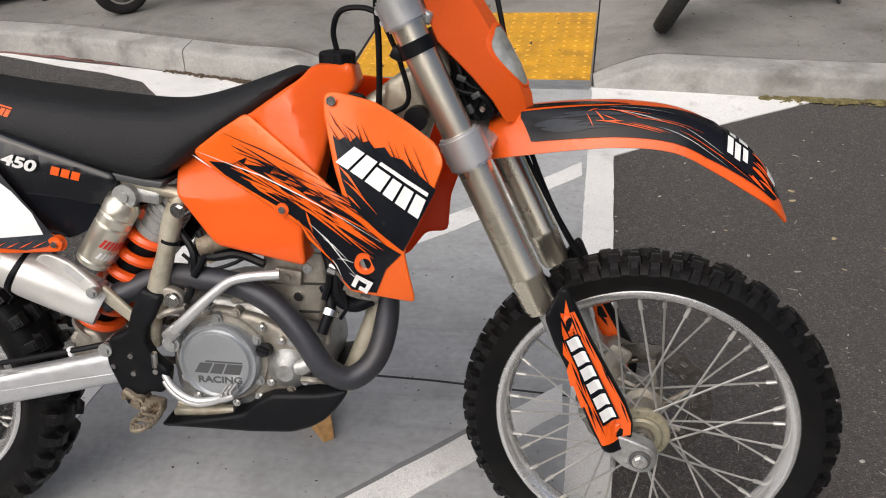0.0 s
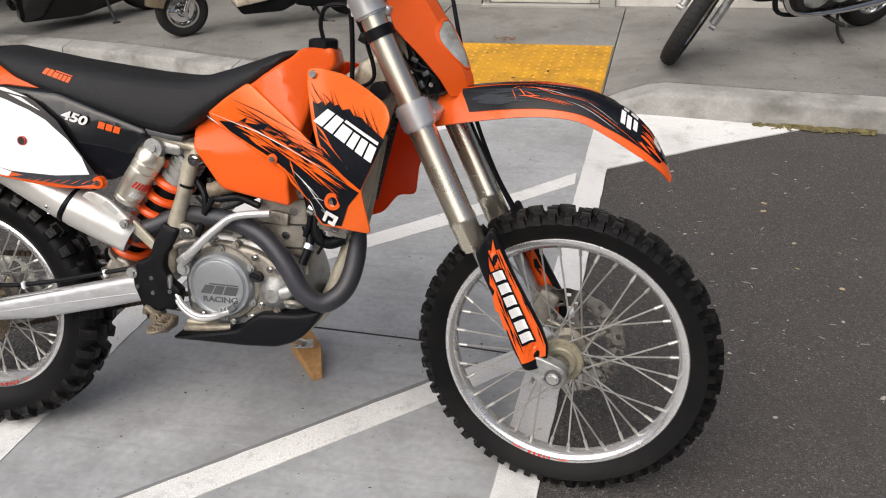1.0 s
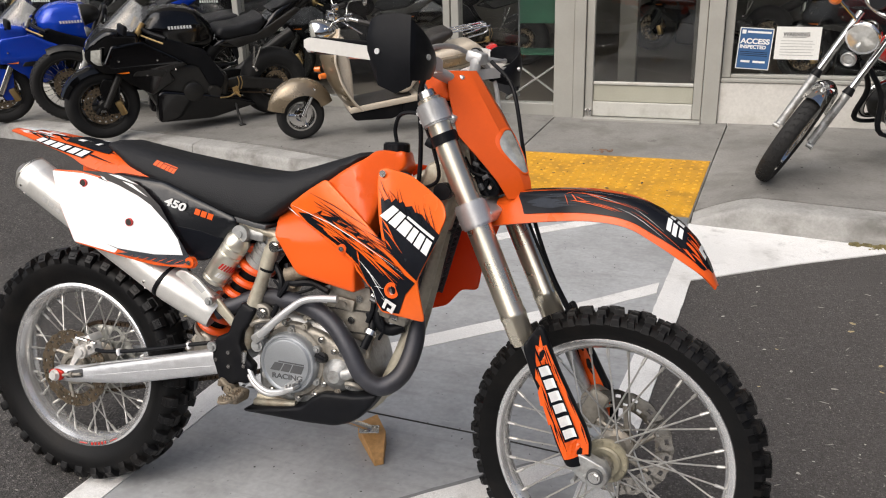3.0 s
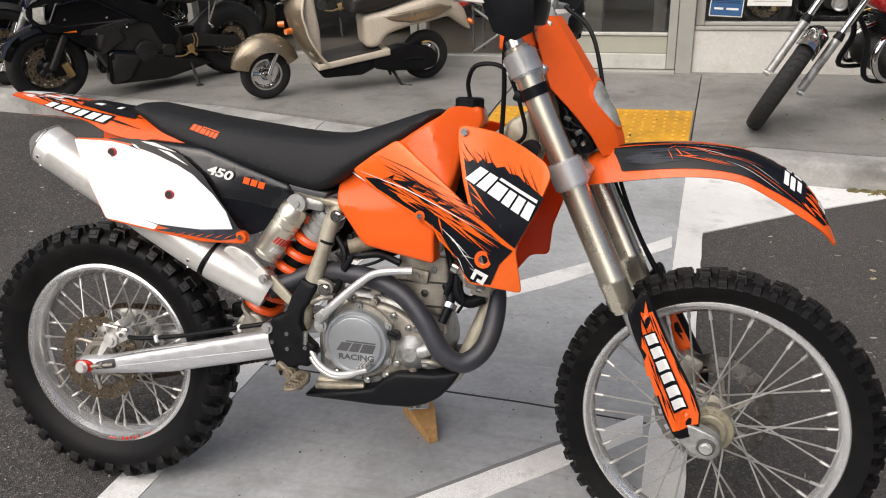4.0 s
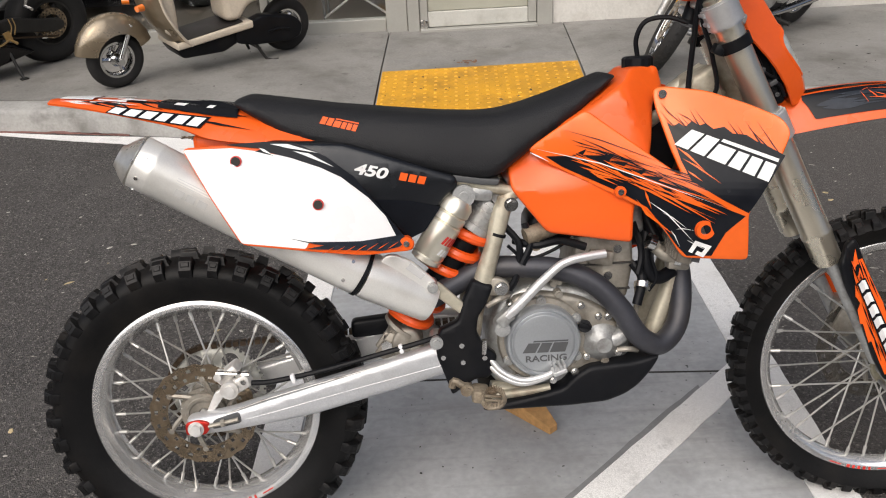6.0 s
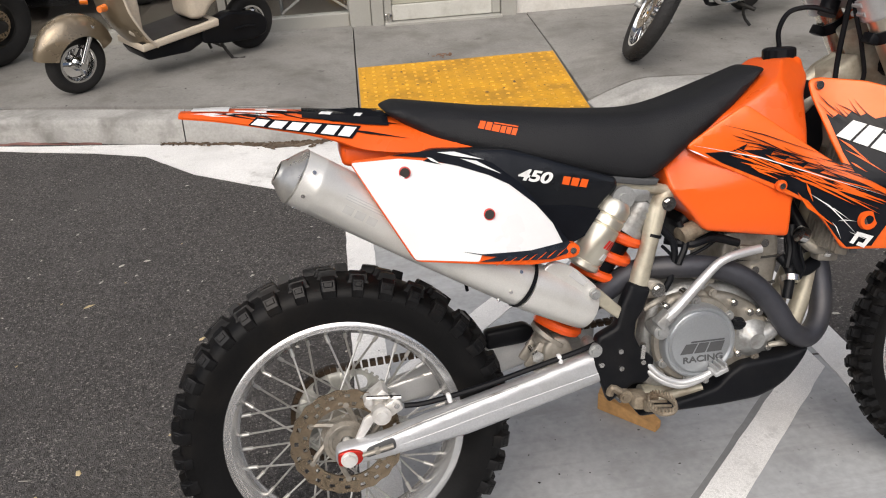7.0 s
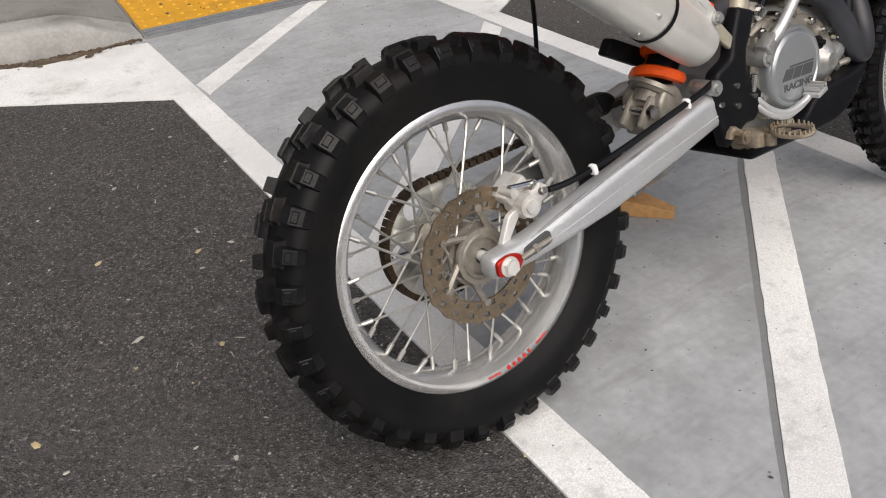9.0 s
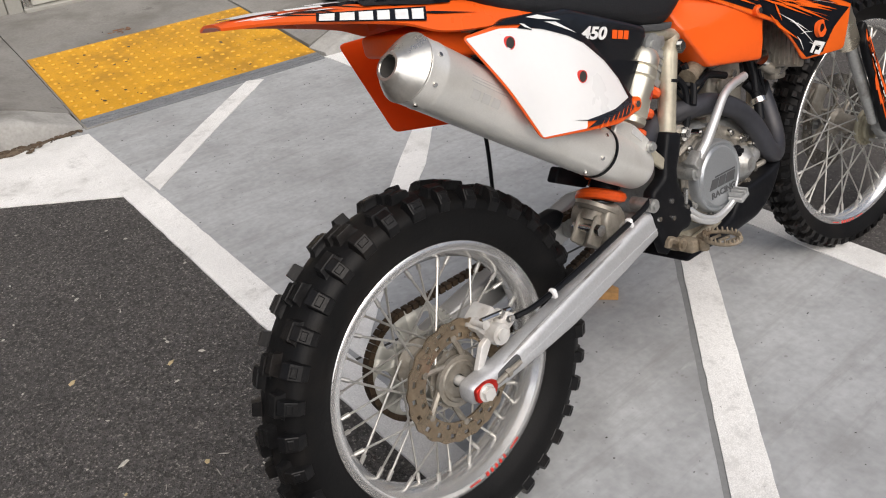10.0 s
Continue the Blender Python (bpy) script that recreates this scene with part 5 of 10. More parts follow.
for k in range(4):
    a = radians(150 + 50 * k)
    o = math.cos(a) * mu + math.sin(a) * mv
    for along_s, r0, r1 in ((0.006, 0.048, 0.0512), (length - 0.03, 0.044, 0.0492)):
        bm = bmesh.new()
        rod(bm, M0 + dd * along_s + o * r0, M0 + dd * along_s + o * r1, 0.0036, seg=8)
        part("rivet", bm, STEEL, muffler)


def muffler_mark(s0, s1, a0, a1, mat, label):
    """A small flush plate on the muffler's skin between two stations and two angles."""
    bm = bmesh.new()
    rings = []
    for q in np.linspace(a0, a1, 5):
        o = math.cos(radians(q)) * mu + math.sin(radians(q)) * mv
        rings.append([M0 + dd * s + o * 0.0496 for s in np.linspace(s0, s1, 3)])
    loft(bm, rings, close=False)
    part("stamped_mark", bm, mat, muffler, label, 0)


for k in range(3):
    muffler_mark(0.075 + 0.022 * k, 0.092 + 0.022 * k, 180, 196, STAMP, "faint stamped block")
for k in range(3):
    muffler_mark(0.070, 0.150 - 0.008 * k, 168 - 5 * k, 170 - 5 * k, STAMP, "faint stamped line")
bm = slab([(0.385, 0.640), (0.398, 0.664), (0.418, 0.668), (0.455, 0.648), (0.4985, 0.604), (0.5005, 0.582), (0.488, 0.566), (0.43, 0.60)], lambda x, z: -0.134 + 0.09 * (x - 0.40), lambda x, z: -0.122 + 0.09 * (x - 0.40), 0.004, 0.02, 0.012)
flange = part("mount_plate", bm, MUFFLER, muffler)
bm = decal([(0.440, 0.637), (0.450, 0.646), (0.477, 0.620), (0.468, 0.612)], lambda x, z: -0.134 + 0.09 * (x - 0.40), 0.0012, 0.03)
part("sticker", bm, GREY_LINE, flange, "small grey sticker", 0)
bm = slab([(0.486, 0.602), (0.504, 0.598), (0.556, 0.545), (0.548, 0.524), (0.492, 0.572)], -0.112, -0.100, 0.004, 0.03, 0.008)
part("muffler_bracket", bm, FRAME_STEEL, bike, "worn beige muffler bracket")
bm = bmesh.new()
rod(bm, (0.490, -0.134, 0.594), (0.490, -0.09, 0.594), 0.0105, seg=18)
rod(bm, (0.490, -0.139, 0.594), (0.490, -0.133, 0.594), 0.007, seg=6)
part("muffler_bolt", bm, ALU_DULL, bike)

# exhaust header
bm = bmesh.new()
tube(bm, [(0.90, -0.01, 0.645), (0.955, -0.015, 0.640), (1.000, -0.025, 0.600), (1.008, -0.045, 0.530), (0.990, -0.075, 0.462), (0.947, -0.098, 0.431), (0.902, -0.108, 0.457), (0.865, -0.106, 0.516), (0.817, -0.096, 0.568), (0.753, -0.086, 0.599), (0.68, -0.080, 0.609), (0.60, -0.062, 0.606), (0.54, -0.072, 0.582), (0.485, -0.092, 0.560)], 0.0225, 18, 6)
part("exhaust_header", bm, HEADER, bike, "matt black curved exhaust header")

# engine
bm = slab([(0.60, 0.36), (0.595, 0.46), (0.62, 0.55), (0.70, 0.575), (0.80, 0.56), (0.88, 0.52), (0.905, 0.44), (0.88, 0.375), (0.80, 0.345), (0.68, 0.335)], -0.078, 0.105, 0.02, 0.03, 0.03)
SIDE = Matrix.Translation((-0.003, 0.034, -0.009))  # the right covers sit this close to the middle
engine = part("engine_case", bm, ALU_DULL, bike, "dusty cast aluminium engine cases")
bm = slab([(0.635, 0.52), (0.65, 0.56), (0.71, 0.568), (0.79, 0.552), (0.845, 0.52), (0.875, 0.47), (0.875, 0.43), (0.84, 0.405), (0.80, 0.395), (0.74, 0.38), (0.67, 0.385), (0.63, 0.43)], -0.128, -0.09, 0.012, 0.02, 0.02)
# darker stained metal: dirt, and the header's shade put into the colour
part("case_cover", bm, ALU_DIRTY, engine, m=SIDE)
bm = bmesh.new()
cc = (0.709, 0, 0.469)
lathe(bm, [(0.0, -0.158), (0.057, -0.158), (0.060, -0.1572), (0.0625, -0.1530), (0.0645, -0.1515), (0.0665, -0.1530), (0.0685, -0.1555), (0.0725, -0.1550), (0.0755, -0.151), (0.077, -0.142), (0.077, -0.12)], 64, cc)
cover = part("clutch_cover", bm, SILVER_PAINT, engine, "round silver clutch cover with raised lettering", 30, SIDE)
slanted_blocks([(0.662, 0.442), (0.678, 0.467), (0.757, 0.465), (0.748, 0.440)], [[(0.0, 0.0), (0.30, 0.0), (0.30, 0.8), (0.0, 0.8)], [(0.34, 0.0), (0.60, 0.0), (0.60, 0.8), (0.34, 0.8)], [(0.64, 0.0), (1.0, 0.0), (1.0, 0.8), (0.64, 0.8)], [(0.1, 0.88), (0.98, 0.88), (0.98, 1.0), (0.1, 1.0)]], lambda x, z: -0.124, 0.001, GREY_PLASTIC, cover, "grey stamped block badge")
letters("RACING", 0.0180, Matrix.Translation((0.667, -0.1246, 0.4225)) @ Matrix.Diagonal((1.26, 1, 1, 1)), GREY_PLASTIC, cover, bold=0.0004)
for k in range(6):
    a = radians(30 + 60 * k)
    bm = bmesh.new()
    x, z = cc[0] + 0.081 * math.cos(a), cc[2] + 0.081 * math.sin(a)
    rod(bm, (x, -0.138, z), (x, -0.118, z), 0.010, 0.012, 12)
    rod(bm, (x, -0.1425, z), (x, -0.136, z), 0.006, seg=6)
    part("cover_bolt", bm, ALU_DULL, engine, m=SIDE)
bm = bmesh.new()
lathe(bm, [(0.0, -0.150), (0.016, -0.150), (0.020, -0.146), (0.034, -0.135), (0.042, -0.125), (0.042, -0.11)], 32, (0.833, 0, 0.452))
tube(bm, [(0.833, -0.13, 0.452), (0.87, -0.128, 0.462), (0.895, -0.11, 0.48)], 0.018, 12, 4)
part("water_pump_cover", bm, ALU_DULL, engine, m=SIDE)
for x, z in ((0.80, 0.425), (0.865, 0.43), (0.868, 0.49), (0.825, 0.51), (0.79, 0.535), (0.655, 0.39), (0.73, 0.378)):
    bm = bmesh.new()
    rod(bm, (x, -0.136, z), (x, -0.11, z), 0.0075, seg=10)
    rod(bm, (x, -0.1405, z), (x, -0.135, z), 0.005, seg=6)
    part("case_bolt", bm, STEEL, engine, m=SIDE)
bm = bmesh.new()
rod(bm, (0.792, -0.085, 0.478), (0.792, -0.112, 0.486), 0.013, seg=14)
box(bm, (0.792, -0.114, 0.487), (0.026, 0.008, 0.010), (0, 20, 0), 0.002)
part("oil_cap", bm, BLACK_PLASTIC, engine, "small black oil filler cap")
bm = slab([(0.765, 0.54), (0.79, 0.665), (0.90, 0.685), (0.905, 0.60), (0.89, 0.52)], -0.062, 0.075, 0.01, 0.03, 0.015)
# same metal, its dark tone holding both stains and shade
part("cylinder", bm, ALU_DIRTY, engine, "stained cylinder and head")
bm = slab([(0.78, 0.66), (0.79, 0.735), (0.915, 0.745), (0.925, 0.66)], -0.074, 0.085, 0.012, 0.03, 0.015)
part("cylinder_head", bm, ALU_DULL, engine)
bm = slab([(0.800, 0.735), (0.81, 0.775), (0.90, 0.78), (0.91, 0.74)], -0.06, 0.06, 0.012, 0.03, 0.015)
part("cam_cover", bm, ALU_DULL, engine)
for x, z, y in ((0.81, 0.70, -0.079), (0.885, 0.71, -0.079), (0.87, 0.63, -0.067), (0.81, 0.62, -0.067), (0.85, 0.575, -0.067)):
    bm = bmesh.new()
    rod(bm, (x, y, z), (x, y + 0.02, z), 0.009, seg=10)
    part("head_bolt", bm, STEEL, engine)
bm = bmesh.new()
for k in range(6):
    rod(bm, (0.735 + 0.012 * k, -0.05, 0.57 + 0.004 * k), (0.735 + 0.012 * k, -0.085, 0.57 + 0.004 * k), 0.007, seg=8)
box(bm, (0.74, -0.06, 0.59), (0.07, 0.06, 0.03), (0, 10, 0), 0.008)
part("starter_housing", bm, ALU_DIRTY, engine)
bm = slab([(0.690, 0.645), (0.69, 0.70), (0.73, 0.725), (0.785, 0.70), (0.785, 0.65), (0.73, 0.640)], -0.055, 0.06, 0.015, 0.03, 0.02)
part("carburettor", bm, BLACK_PLASTIC, bike, "black carburettor behind the cylinder")
# more of the engine's fittings
bm = bmesh.new()
lathe(bm, [(0.0765, -0.128), (0.0765, -0.1335), (0.087, -0.1325), (0.091, -0.126)], 48, cc)
part("cover_flange", bm, ALU_DIRTY, engine, m=SIDE)
for k, (x, z) in enumerate(((0.642, 0.50), (0.648, 0.545), (0.69, 0.566), (0.745, 0.562), (0.845, 0.508), (0.872, 0.455), (0.838, 0.412), (0.775, 0.393), (0.69, 0.388), (0.638, 0.43))):
    bm = bmesh.new()
    rod(bm, (x, -0.1345, z), (x, -0.115, z), 0.0085, seg=10)
    rod(bm, (x, -0.1385, z), (x, -0.133, z), 0.0052, seg=6)
    part("case_bolt", bm, STEEL if k % 3 else ALU_DIRTY, engine, m=SIDE)
bm = bmesh.new()
for z, x0, x1 in ((0.661, 0.782, 0.918), (0.600, 0.778, 0.905), (0.545, 0.765, 0.895)):
    box(bm, ((x0 + x1) / 2, 0.006, z), (x1 - x0, 0.142, 0.004))
part("gasket", bm, JOINT, engine)
for x, z, w, h in ((0.835, 0.615, 0.05, 0.03), (0.875, 0.695, 0.04, 0.035), (0.81, 0.565, 0.03, 0.02)):
    bm = bmesh.new()
    box(bm, (x, -0.067 - (0.012 if z > 0.65 else 0.0), z), (w, 0.014, h), (0, 8, 0), 0.004)
    rod(bm, (x, -0.078 - (0.012 if z > 0.65 else 0.0), z), (x, -0.068, z), 0.006, seg=8)
    part("cylinder_plate", bm, ALU_DIRTY, engine)
for a, b in (((0.862, -0.14, 0.437), (0.905, -0.13, 0.43)), ((0.905, -0.115, 0.50), (0.915, -0.09, 0.56)), ((0.60, -0.14, 0.55), (0.645, -0.13, 0.565))):
    bm = bmesh.new()
    tube(bm, [a, tuple((Vector(a) + Vector(b)) / 2 + Vector((0, -0.01, 0.006))), b], 0.006, 8, 4)
    part("oil_line", bm, ALU_DIRTY, engine, m=SIDE)
bm = slab([(0.594, 0.560), (0.598, 0.592), (0.618, 0.597), (0.640, 0.588), (0.646, 0.572), (0.636, 0.556)], -0.100, -0.080, 0.004, 0.03, 0.008)
part("engine_mount", bm, ALU_DIRTY, bike)
bm = bmesh.new()
rod(bm, (0.68, -0.085, 0.672), (0.75, -0.070, 0.690), 0.018, seg=16)
rod(bm, (0.70, -0.092, 0.655), (0.70, -0.06, 0.655), 0.012, seg=10)
part("carburettor_bowl", bm, MUDDY, bike, "brown stained carburettor bowl")
for k, pts in enumerate((((0.64, -0.10, 0.70), (0.668, -0.115, 0.66), (0.66, -0.12, 0.60), (0.645, -0.118, 0.57)), ((0.77, -0.10, 0.66), (0.73, -0.105, 0.64), (0.68, -0.11, 0.63), (0.645, -0.112, 0.66)), ((0.90, -0.10, 0.69), (0.915, -0.11, 0.63), (0.905, -0.12, 0.585)), ((0.955, -0.105, 0.66), (0.935, -0.115, 0.62), (0.945, -0.115, 0.575), (0.93, -0.11, 0.545)))):
    bm = bmesh.new()
    tube(bm, list(pts), 0.0035 if k % 2 else 0.007, 8, 4)
    part("wire" if k % 2 else "breather_hose", bm, BLACK_PLASTIC, bike, m=Matrix.Translation((0, 0.03, -0.004)))
for p, q in (((0.922, -0.10, 0.652), (0.935, -0.10, 0.646)), ((0.975, -0.095, 0.612), (0.988, -0.095, 0.609)), ((0.915, -0.088, 0.562), (0.912, -0.094, 0.552))):
    bm = bmesh.new()
    rod(bm, p, q, 0.0165, seg=16)
    part("hose_clamp", bm, STEEL, bike)
# hoses at the head
bm = bmesh.new()
tube(bm, [(0.93, -0.06, 0.66), (0.925, -0.07, 0.62), (0.93, -0.075, 0.58), (0.955, -0.07, 0.565), (0.985, -0.06, 0.575)], 0.014, 10)
tube(bm, [(0.90, -0.07, 0.60), (0.915, -0.085, 0.57), (0.90, -0.1, 0.52)], 0.010, 10)
tube(bm, [(0.92, -0.05, 0.72), (0.935, -0.06, 0.68), (0.95, -0.08, 0.64)], 0.012, 10)
part("coolant_hose", bm, BLACK_PLASTIC, bike, "black rubber coolant hose")
bm = bmesh.new()
tube(bm, [(0.94, -0.085, 0.635), (0.965, -0.095, 0.615), (1.01, -0.095, 0.61)], 0.013, 10)
rod(bm, (0.935, -0.105, 0.645), (0.935, -0.06, 0.645), 0.011, seg=10)
box(bm, (0.985, -0.09, 0.60), (0.045, 0.03, 0.025), (0, 8, 0), 0.006)
part("hose_fitting", bm, ALU_DIRTY, bike)
bm = bmesh.new()
tube(bm, [(0.66, -0.06, 0.66), (0.70, -0.09, 0.655), (0.75, -0.085, 0.66), (0.80, -0.09, 0.645)], 0.008, 8)
tube(bm, [(0.68, -0.08, 0.70), (0.69, -0.09, 0.66), (0.67, -0.1, 0.62)], 0.007, 8)
part("wiring", bm, BLACK_PLASTIC, bike)

# kick starter, brake pedal, foot peg, side stand
bm = bmesh.new()
tube(bm, [(0.634, -0.126, 0.524), (0.656, -0.130, 0.545), (0.696, -0.128, 0.583), (0.728, -0.124, 0.610), (0.746, -0.122, 0.622), (0.766, -0.120, 0.629)], [0.0105, 0.010, 0.0095, 0.0088, 0.0085, 0.0085], 12)
tube(bm, [(0.762, -0.120, 0.628), (0.79, -0.117, 0.632), (0.834, -0.112, 0.635)], 0.0088, 12, 3)
kick = part("kick_lever", bm, ALU, bike, "polished folding kick-start lever")
bm = bmesh.new()
box(bm, (0.630, -0.121, 0.520), (0.036, 0.028, 0.026), (0, -40, 0), 0.006)
rod(bm, (0.624, -0.126, 0.496), (0.624, -0.08, 0.496), 0.0155, seg=18)
rod(bm, (0.624, -0.131, 0.496), (0.624, -0.124, 0.496), 0.0095, seg=6)
box(bm, (0.626, -0.112, 0.508), (0.026, 0.020, 0.03), (0, 0, 0), 0.005)
part("kick_boss", bm, ALU_DULL, bike)
bm = bmesh.new()
for off in (0.0, 0.016):
    tube(bm, [(0.595, -0.150, 0.462 - off), (0.622, -0.163, 0.430 - off * 0.6), (0.660, -0.170, 0.412 - off * 0.4), (0.700, -0.172, 0.416 - off * 0.2), (0.732, -0.175, 0.430)], 0.0065, 10)
box(bm, (0.735, -0.180, 0.433), (0.030, 0.034, 0.010), (0, -20, 0), 0.003)
for k in range(3):
    box(bm, (0.726 + 0.009 * k, -0.180, 0.440 + 0.003 * k), (0.004, 0.032, 0.007))
part("brake_pedal", bm, ALU, bike, "worn steel brake pedal", m=Matrix.Translation((-0.003, 0.037, -0.024)))
bm = bmesh.new()
tube(bm, [(0.585, -0.120, 0.446), (0.587, -0.123, 0.476)], 0.006, 8, 8)
part("pedal_spring", bm, STEEL, bike)
bm = bmesh.new()
ring = []
for k in range(25):
    a = 2 * math.pi * k / 24
    ring.append((0.598 + 0.021 * math.cos(a) * (1.0 - 0.12 * math.sin(a)), -0.230 + 0.040 * math.sin(a), 0.390 + 0.004 * math.cos(a)))
tube(bm, ring, 0.0042, 8, 1)
for k in range(24):
    x, y, z = ring[k]
    rod(bm, (x, y, z), (x, y, z + 0.0105), 0.0036, 0.0016, 5)
for y in (-0.215, -0.235, -0.252):
    box(bm, (0.598, y, 0.389), (0.036, 0.005, 0.005), (0, 8, 0), 0.001)
box(bm, (0.597, -0.188, 0.387), (0.022, 0.018, 0.012), (0, 0, 0), 0.003)
part("foot_peg", bm, MUDDY, bike, "muddy steel foot peg with teeth", m=Matrix.Translation((-0.004, 0.040, -0.012)))
bm = bmesh.new()
box(bm, (0.575, -0.160, 0.372), (0.035, 0.05, 0.028), (0, 10, 0), 0.007)
rod(bm, (0.585, -0.192, 0.362), (0.585, -0.192, 0.384), 0.010, seg=12)
rod(bm, (0.548, -0.170, 0.384), (0.548, -0.135, 0.384), 0.013, seg=14)
rod(bm, (0.548, -0.174, 0.384), (0.548, -0.168, 0.384), 0.008, seg=6)
tube(bm, [(0.565, -0.155, 0.378), (0.54, -0.16, 0.392), (0.524, -0.158, 0.402), (0.519, -0.156, 0.388)], 0.008, 8, 3)
part("peg_bracket", bm, MUDDY, bike, "dirty cast peg bracket", m=Matrix.Translation((-0.002, 0.036, -0.010)))
bm = slab([(0.578, 0.324), (0.63, 0.334), (0.705, 0.347), (0.745, 0.357), (0.768, 0.380), (0.800, 0.399), (0.890, 0.404), (0.945, 0.416), (0.940, 0.400), (0.922, 0.374), (0.900, 0.350), (0.873, 0.332), (0.835, 0.319), (0.758, 0.315), (0.661, 0.316), (0.582, 0.316)], -0.118, 0.115, 0.010, 0.02, 0.010)
part("skid_plate", bm, BLACK_PLASTIC, bike, "scuffed black plastic skid plate")
bm = bmesh.new()
tube(bm, [(0.60, -0.09, 0.338), (0.66, -0.096, 0.345), (0.72, -0.096, 0.352)], 0.0095, 10, 3)
part("lower_rail", bm, FRAME_STEEL, bike)
inv = BIKE.inverted()
bm = bmesh.new()
foot = inv @ Vector((0.725, 0.295, 0.058))
tube(bm, [(0.62, 0.10, 0.36), (0.65, 0.15, 0.25), tuple(foot)], 0.011, 10, 4)
box(bm, tuple(foot + Vector((0.0, 0, -0.004))), (0.06, 0.04, 0.008), (12, 0, 20), 0.003)
part("side_stand", bm, STEEL, bike, "grey steel side stand")

# tank, shrouds, radiators
def tank_w(x, z):
    """Half width of the tank: a full side, and a facet that falls away ahead of a slanted ridge."""
    w = float(np.interp(z, (0.65, 0.70, 0.80, 0.86, 0.93, 0.946, 0.99), (0.112, 0.120, 0.119, 0.114, 0.103, 0.098, 0.074)))
    ahead = (x - 0.869) * 0.942 + (z - 0.946) * 0.336
    # drawn in towards the seat, under the shroud's rear tip
    w += 0.13 * max(-0.12, min(0.09, x - 0.79))
    w -= 0.036 * max(0.0, min(1.0, (0.83 - x) / 0.14)) * max(0.0, min(1.0, (z - 0.77) / 0.06))
    return max(w - 0.72 * max(ahead, 0.0), 0.03)


bm = slab([(0.650, 0.816), (0.655, 0.770), (0.722, 0.682), (0.886, 0.655), (0.886, 0.72), (0.912, 0.80), (0.926, 0.85), (0.938, 0.92), (0.968, 0.950), (0.960, 0.988), (0.896, 0.988), (0.884, 0.970), (0.80, 0.915), (0.695, 0.858)], lambda x, z: -tank_w(x, z), tank_w, 0.008, 0.012, 0.012)
tank = part("fuel_tank", bm, ORANGE, bike, "orange plastic fuel tank", 24)
bm = bmesh.new()
capo = Vector((0.928, 0.0, 0.978))
rings = []
for h_, r_ in ((0.0, 0.029), (0.006, 0.029), (0.007, 0.0305), (0.024, 0.0305), (0.027, 0.028), (0.029, 0.022), (0.029, 0.001)):
    rings.append([(r_ * (1 + (0.05 if k % 4 < 2 and 0.006 < h_ < 0.034 else 0)) * math.cos(2 * math.pi * k / 48), h_, r_ * (1 + (0.05 if k % 4 < 2 and 0.006 < h_ < 0.034 else 0)) * math.sin(2 * math.pi * k / 48)) for k in range(48)])
loft(bm, rings)
part("tank_cap", bm, BLACK_PLASTIC, tank, "black ribbed fuel cap", m=Matrix.Translation(capo) @ Matrix.Rotation(radians(90), 4, "X"))
bm = bmesh.new()
rod(bm, (0.943, -0.118, 0.939), (0.943, -0.095, 0.939), 0.008, seg=12)
part("tank_bolt", bm, STEEL, tank)

shroud_s = rbf([(0.69, 0.842, -0.092), (0.80, 0.915, -0.114), (0.85, 0.76, -0.134), (0.876, 0.855, -0.134), (0.943, 0.945, -0.108), (1.02, 0.935, -0.144), (1.135, 0.885, -0.228), (1.005, 0.689, -0.186), (1.08, 0.63, -0.194), (0.975, 0.63, -0.168), (1.085, 0.74, -0.226), (1.00, 0.80, -0.176)])
far_shroud_s = rbf([(0.69, 0.845, 0.140), (0.80, 0.915, 0.122), (0.85, 0.76, 0.150), (0.943, 0.945, 0.108), (1.02, 0.935, 0.140), (1.145, 0.88, 0.205), (1.005, 0.689, 0.184), (1.09, 0.63, 0.178), (0.975, 0.63, 0.168), (1.10, 0.74, 0.208)])
SHROUD = [(0.688, 0.846), (0.742, 0.884), (0.798, 0.918), (0.878, 0.857), (0.933, 0.815), (0.968, 0.788), (0.950, 0.838), (0.929, 0.918), (0.927, 0.948), (0.945, 0.953), (1.020, 0.942), (1.080, 0.918), (1.128, 0.893), (1.140, 0.868), (1.114, 0.800), (1.074, 0.722), (1.086, 0.632), (1.080, 0.626), (0.970, 0.631), (0.940, 0.681), (0.902, 0.727), (0.848, 0.755), (0.727, 0.818)]
FAR_SHROUD = SHROUD[:10] + [(1.026, 0.938), (1.150, 0.888), (1.150, 0.870), (1.140, 0.812), (1.100, 0.700), (1.096, 0.632), (1.052, 0.630), (1.018, 0.586), (0.950, 0.566)] + SHROUD[19:]
for s in (-1, 1):
    bm = slab(SHROUD if s < 0 else FAR_SHROUD, far_shroud_s if s > 0 else shroud_s, lambda x, z: (far_shroud_s(x, z) if s > 0 else shroud_s(x, z)) - s * 0.007, 0.003, 0.016, 0.012)
    sh = part("radiator_shroud", bm, ORANGE_FILM if s < 0 else ORANGE_THIN, bike, "orange radiator shroud with torn black graphics" if s < 0 else "plain orange inner side of the far radiator shroud", 50)
    if s < 0:
        shroud = sh
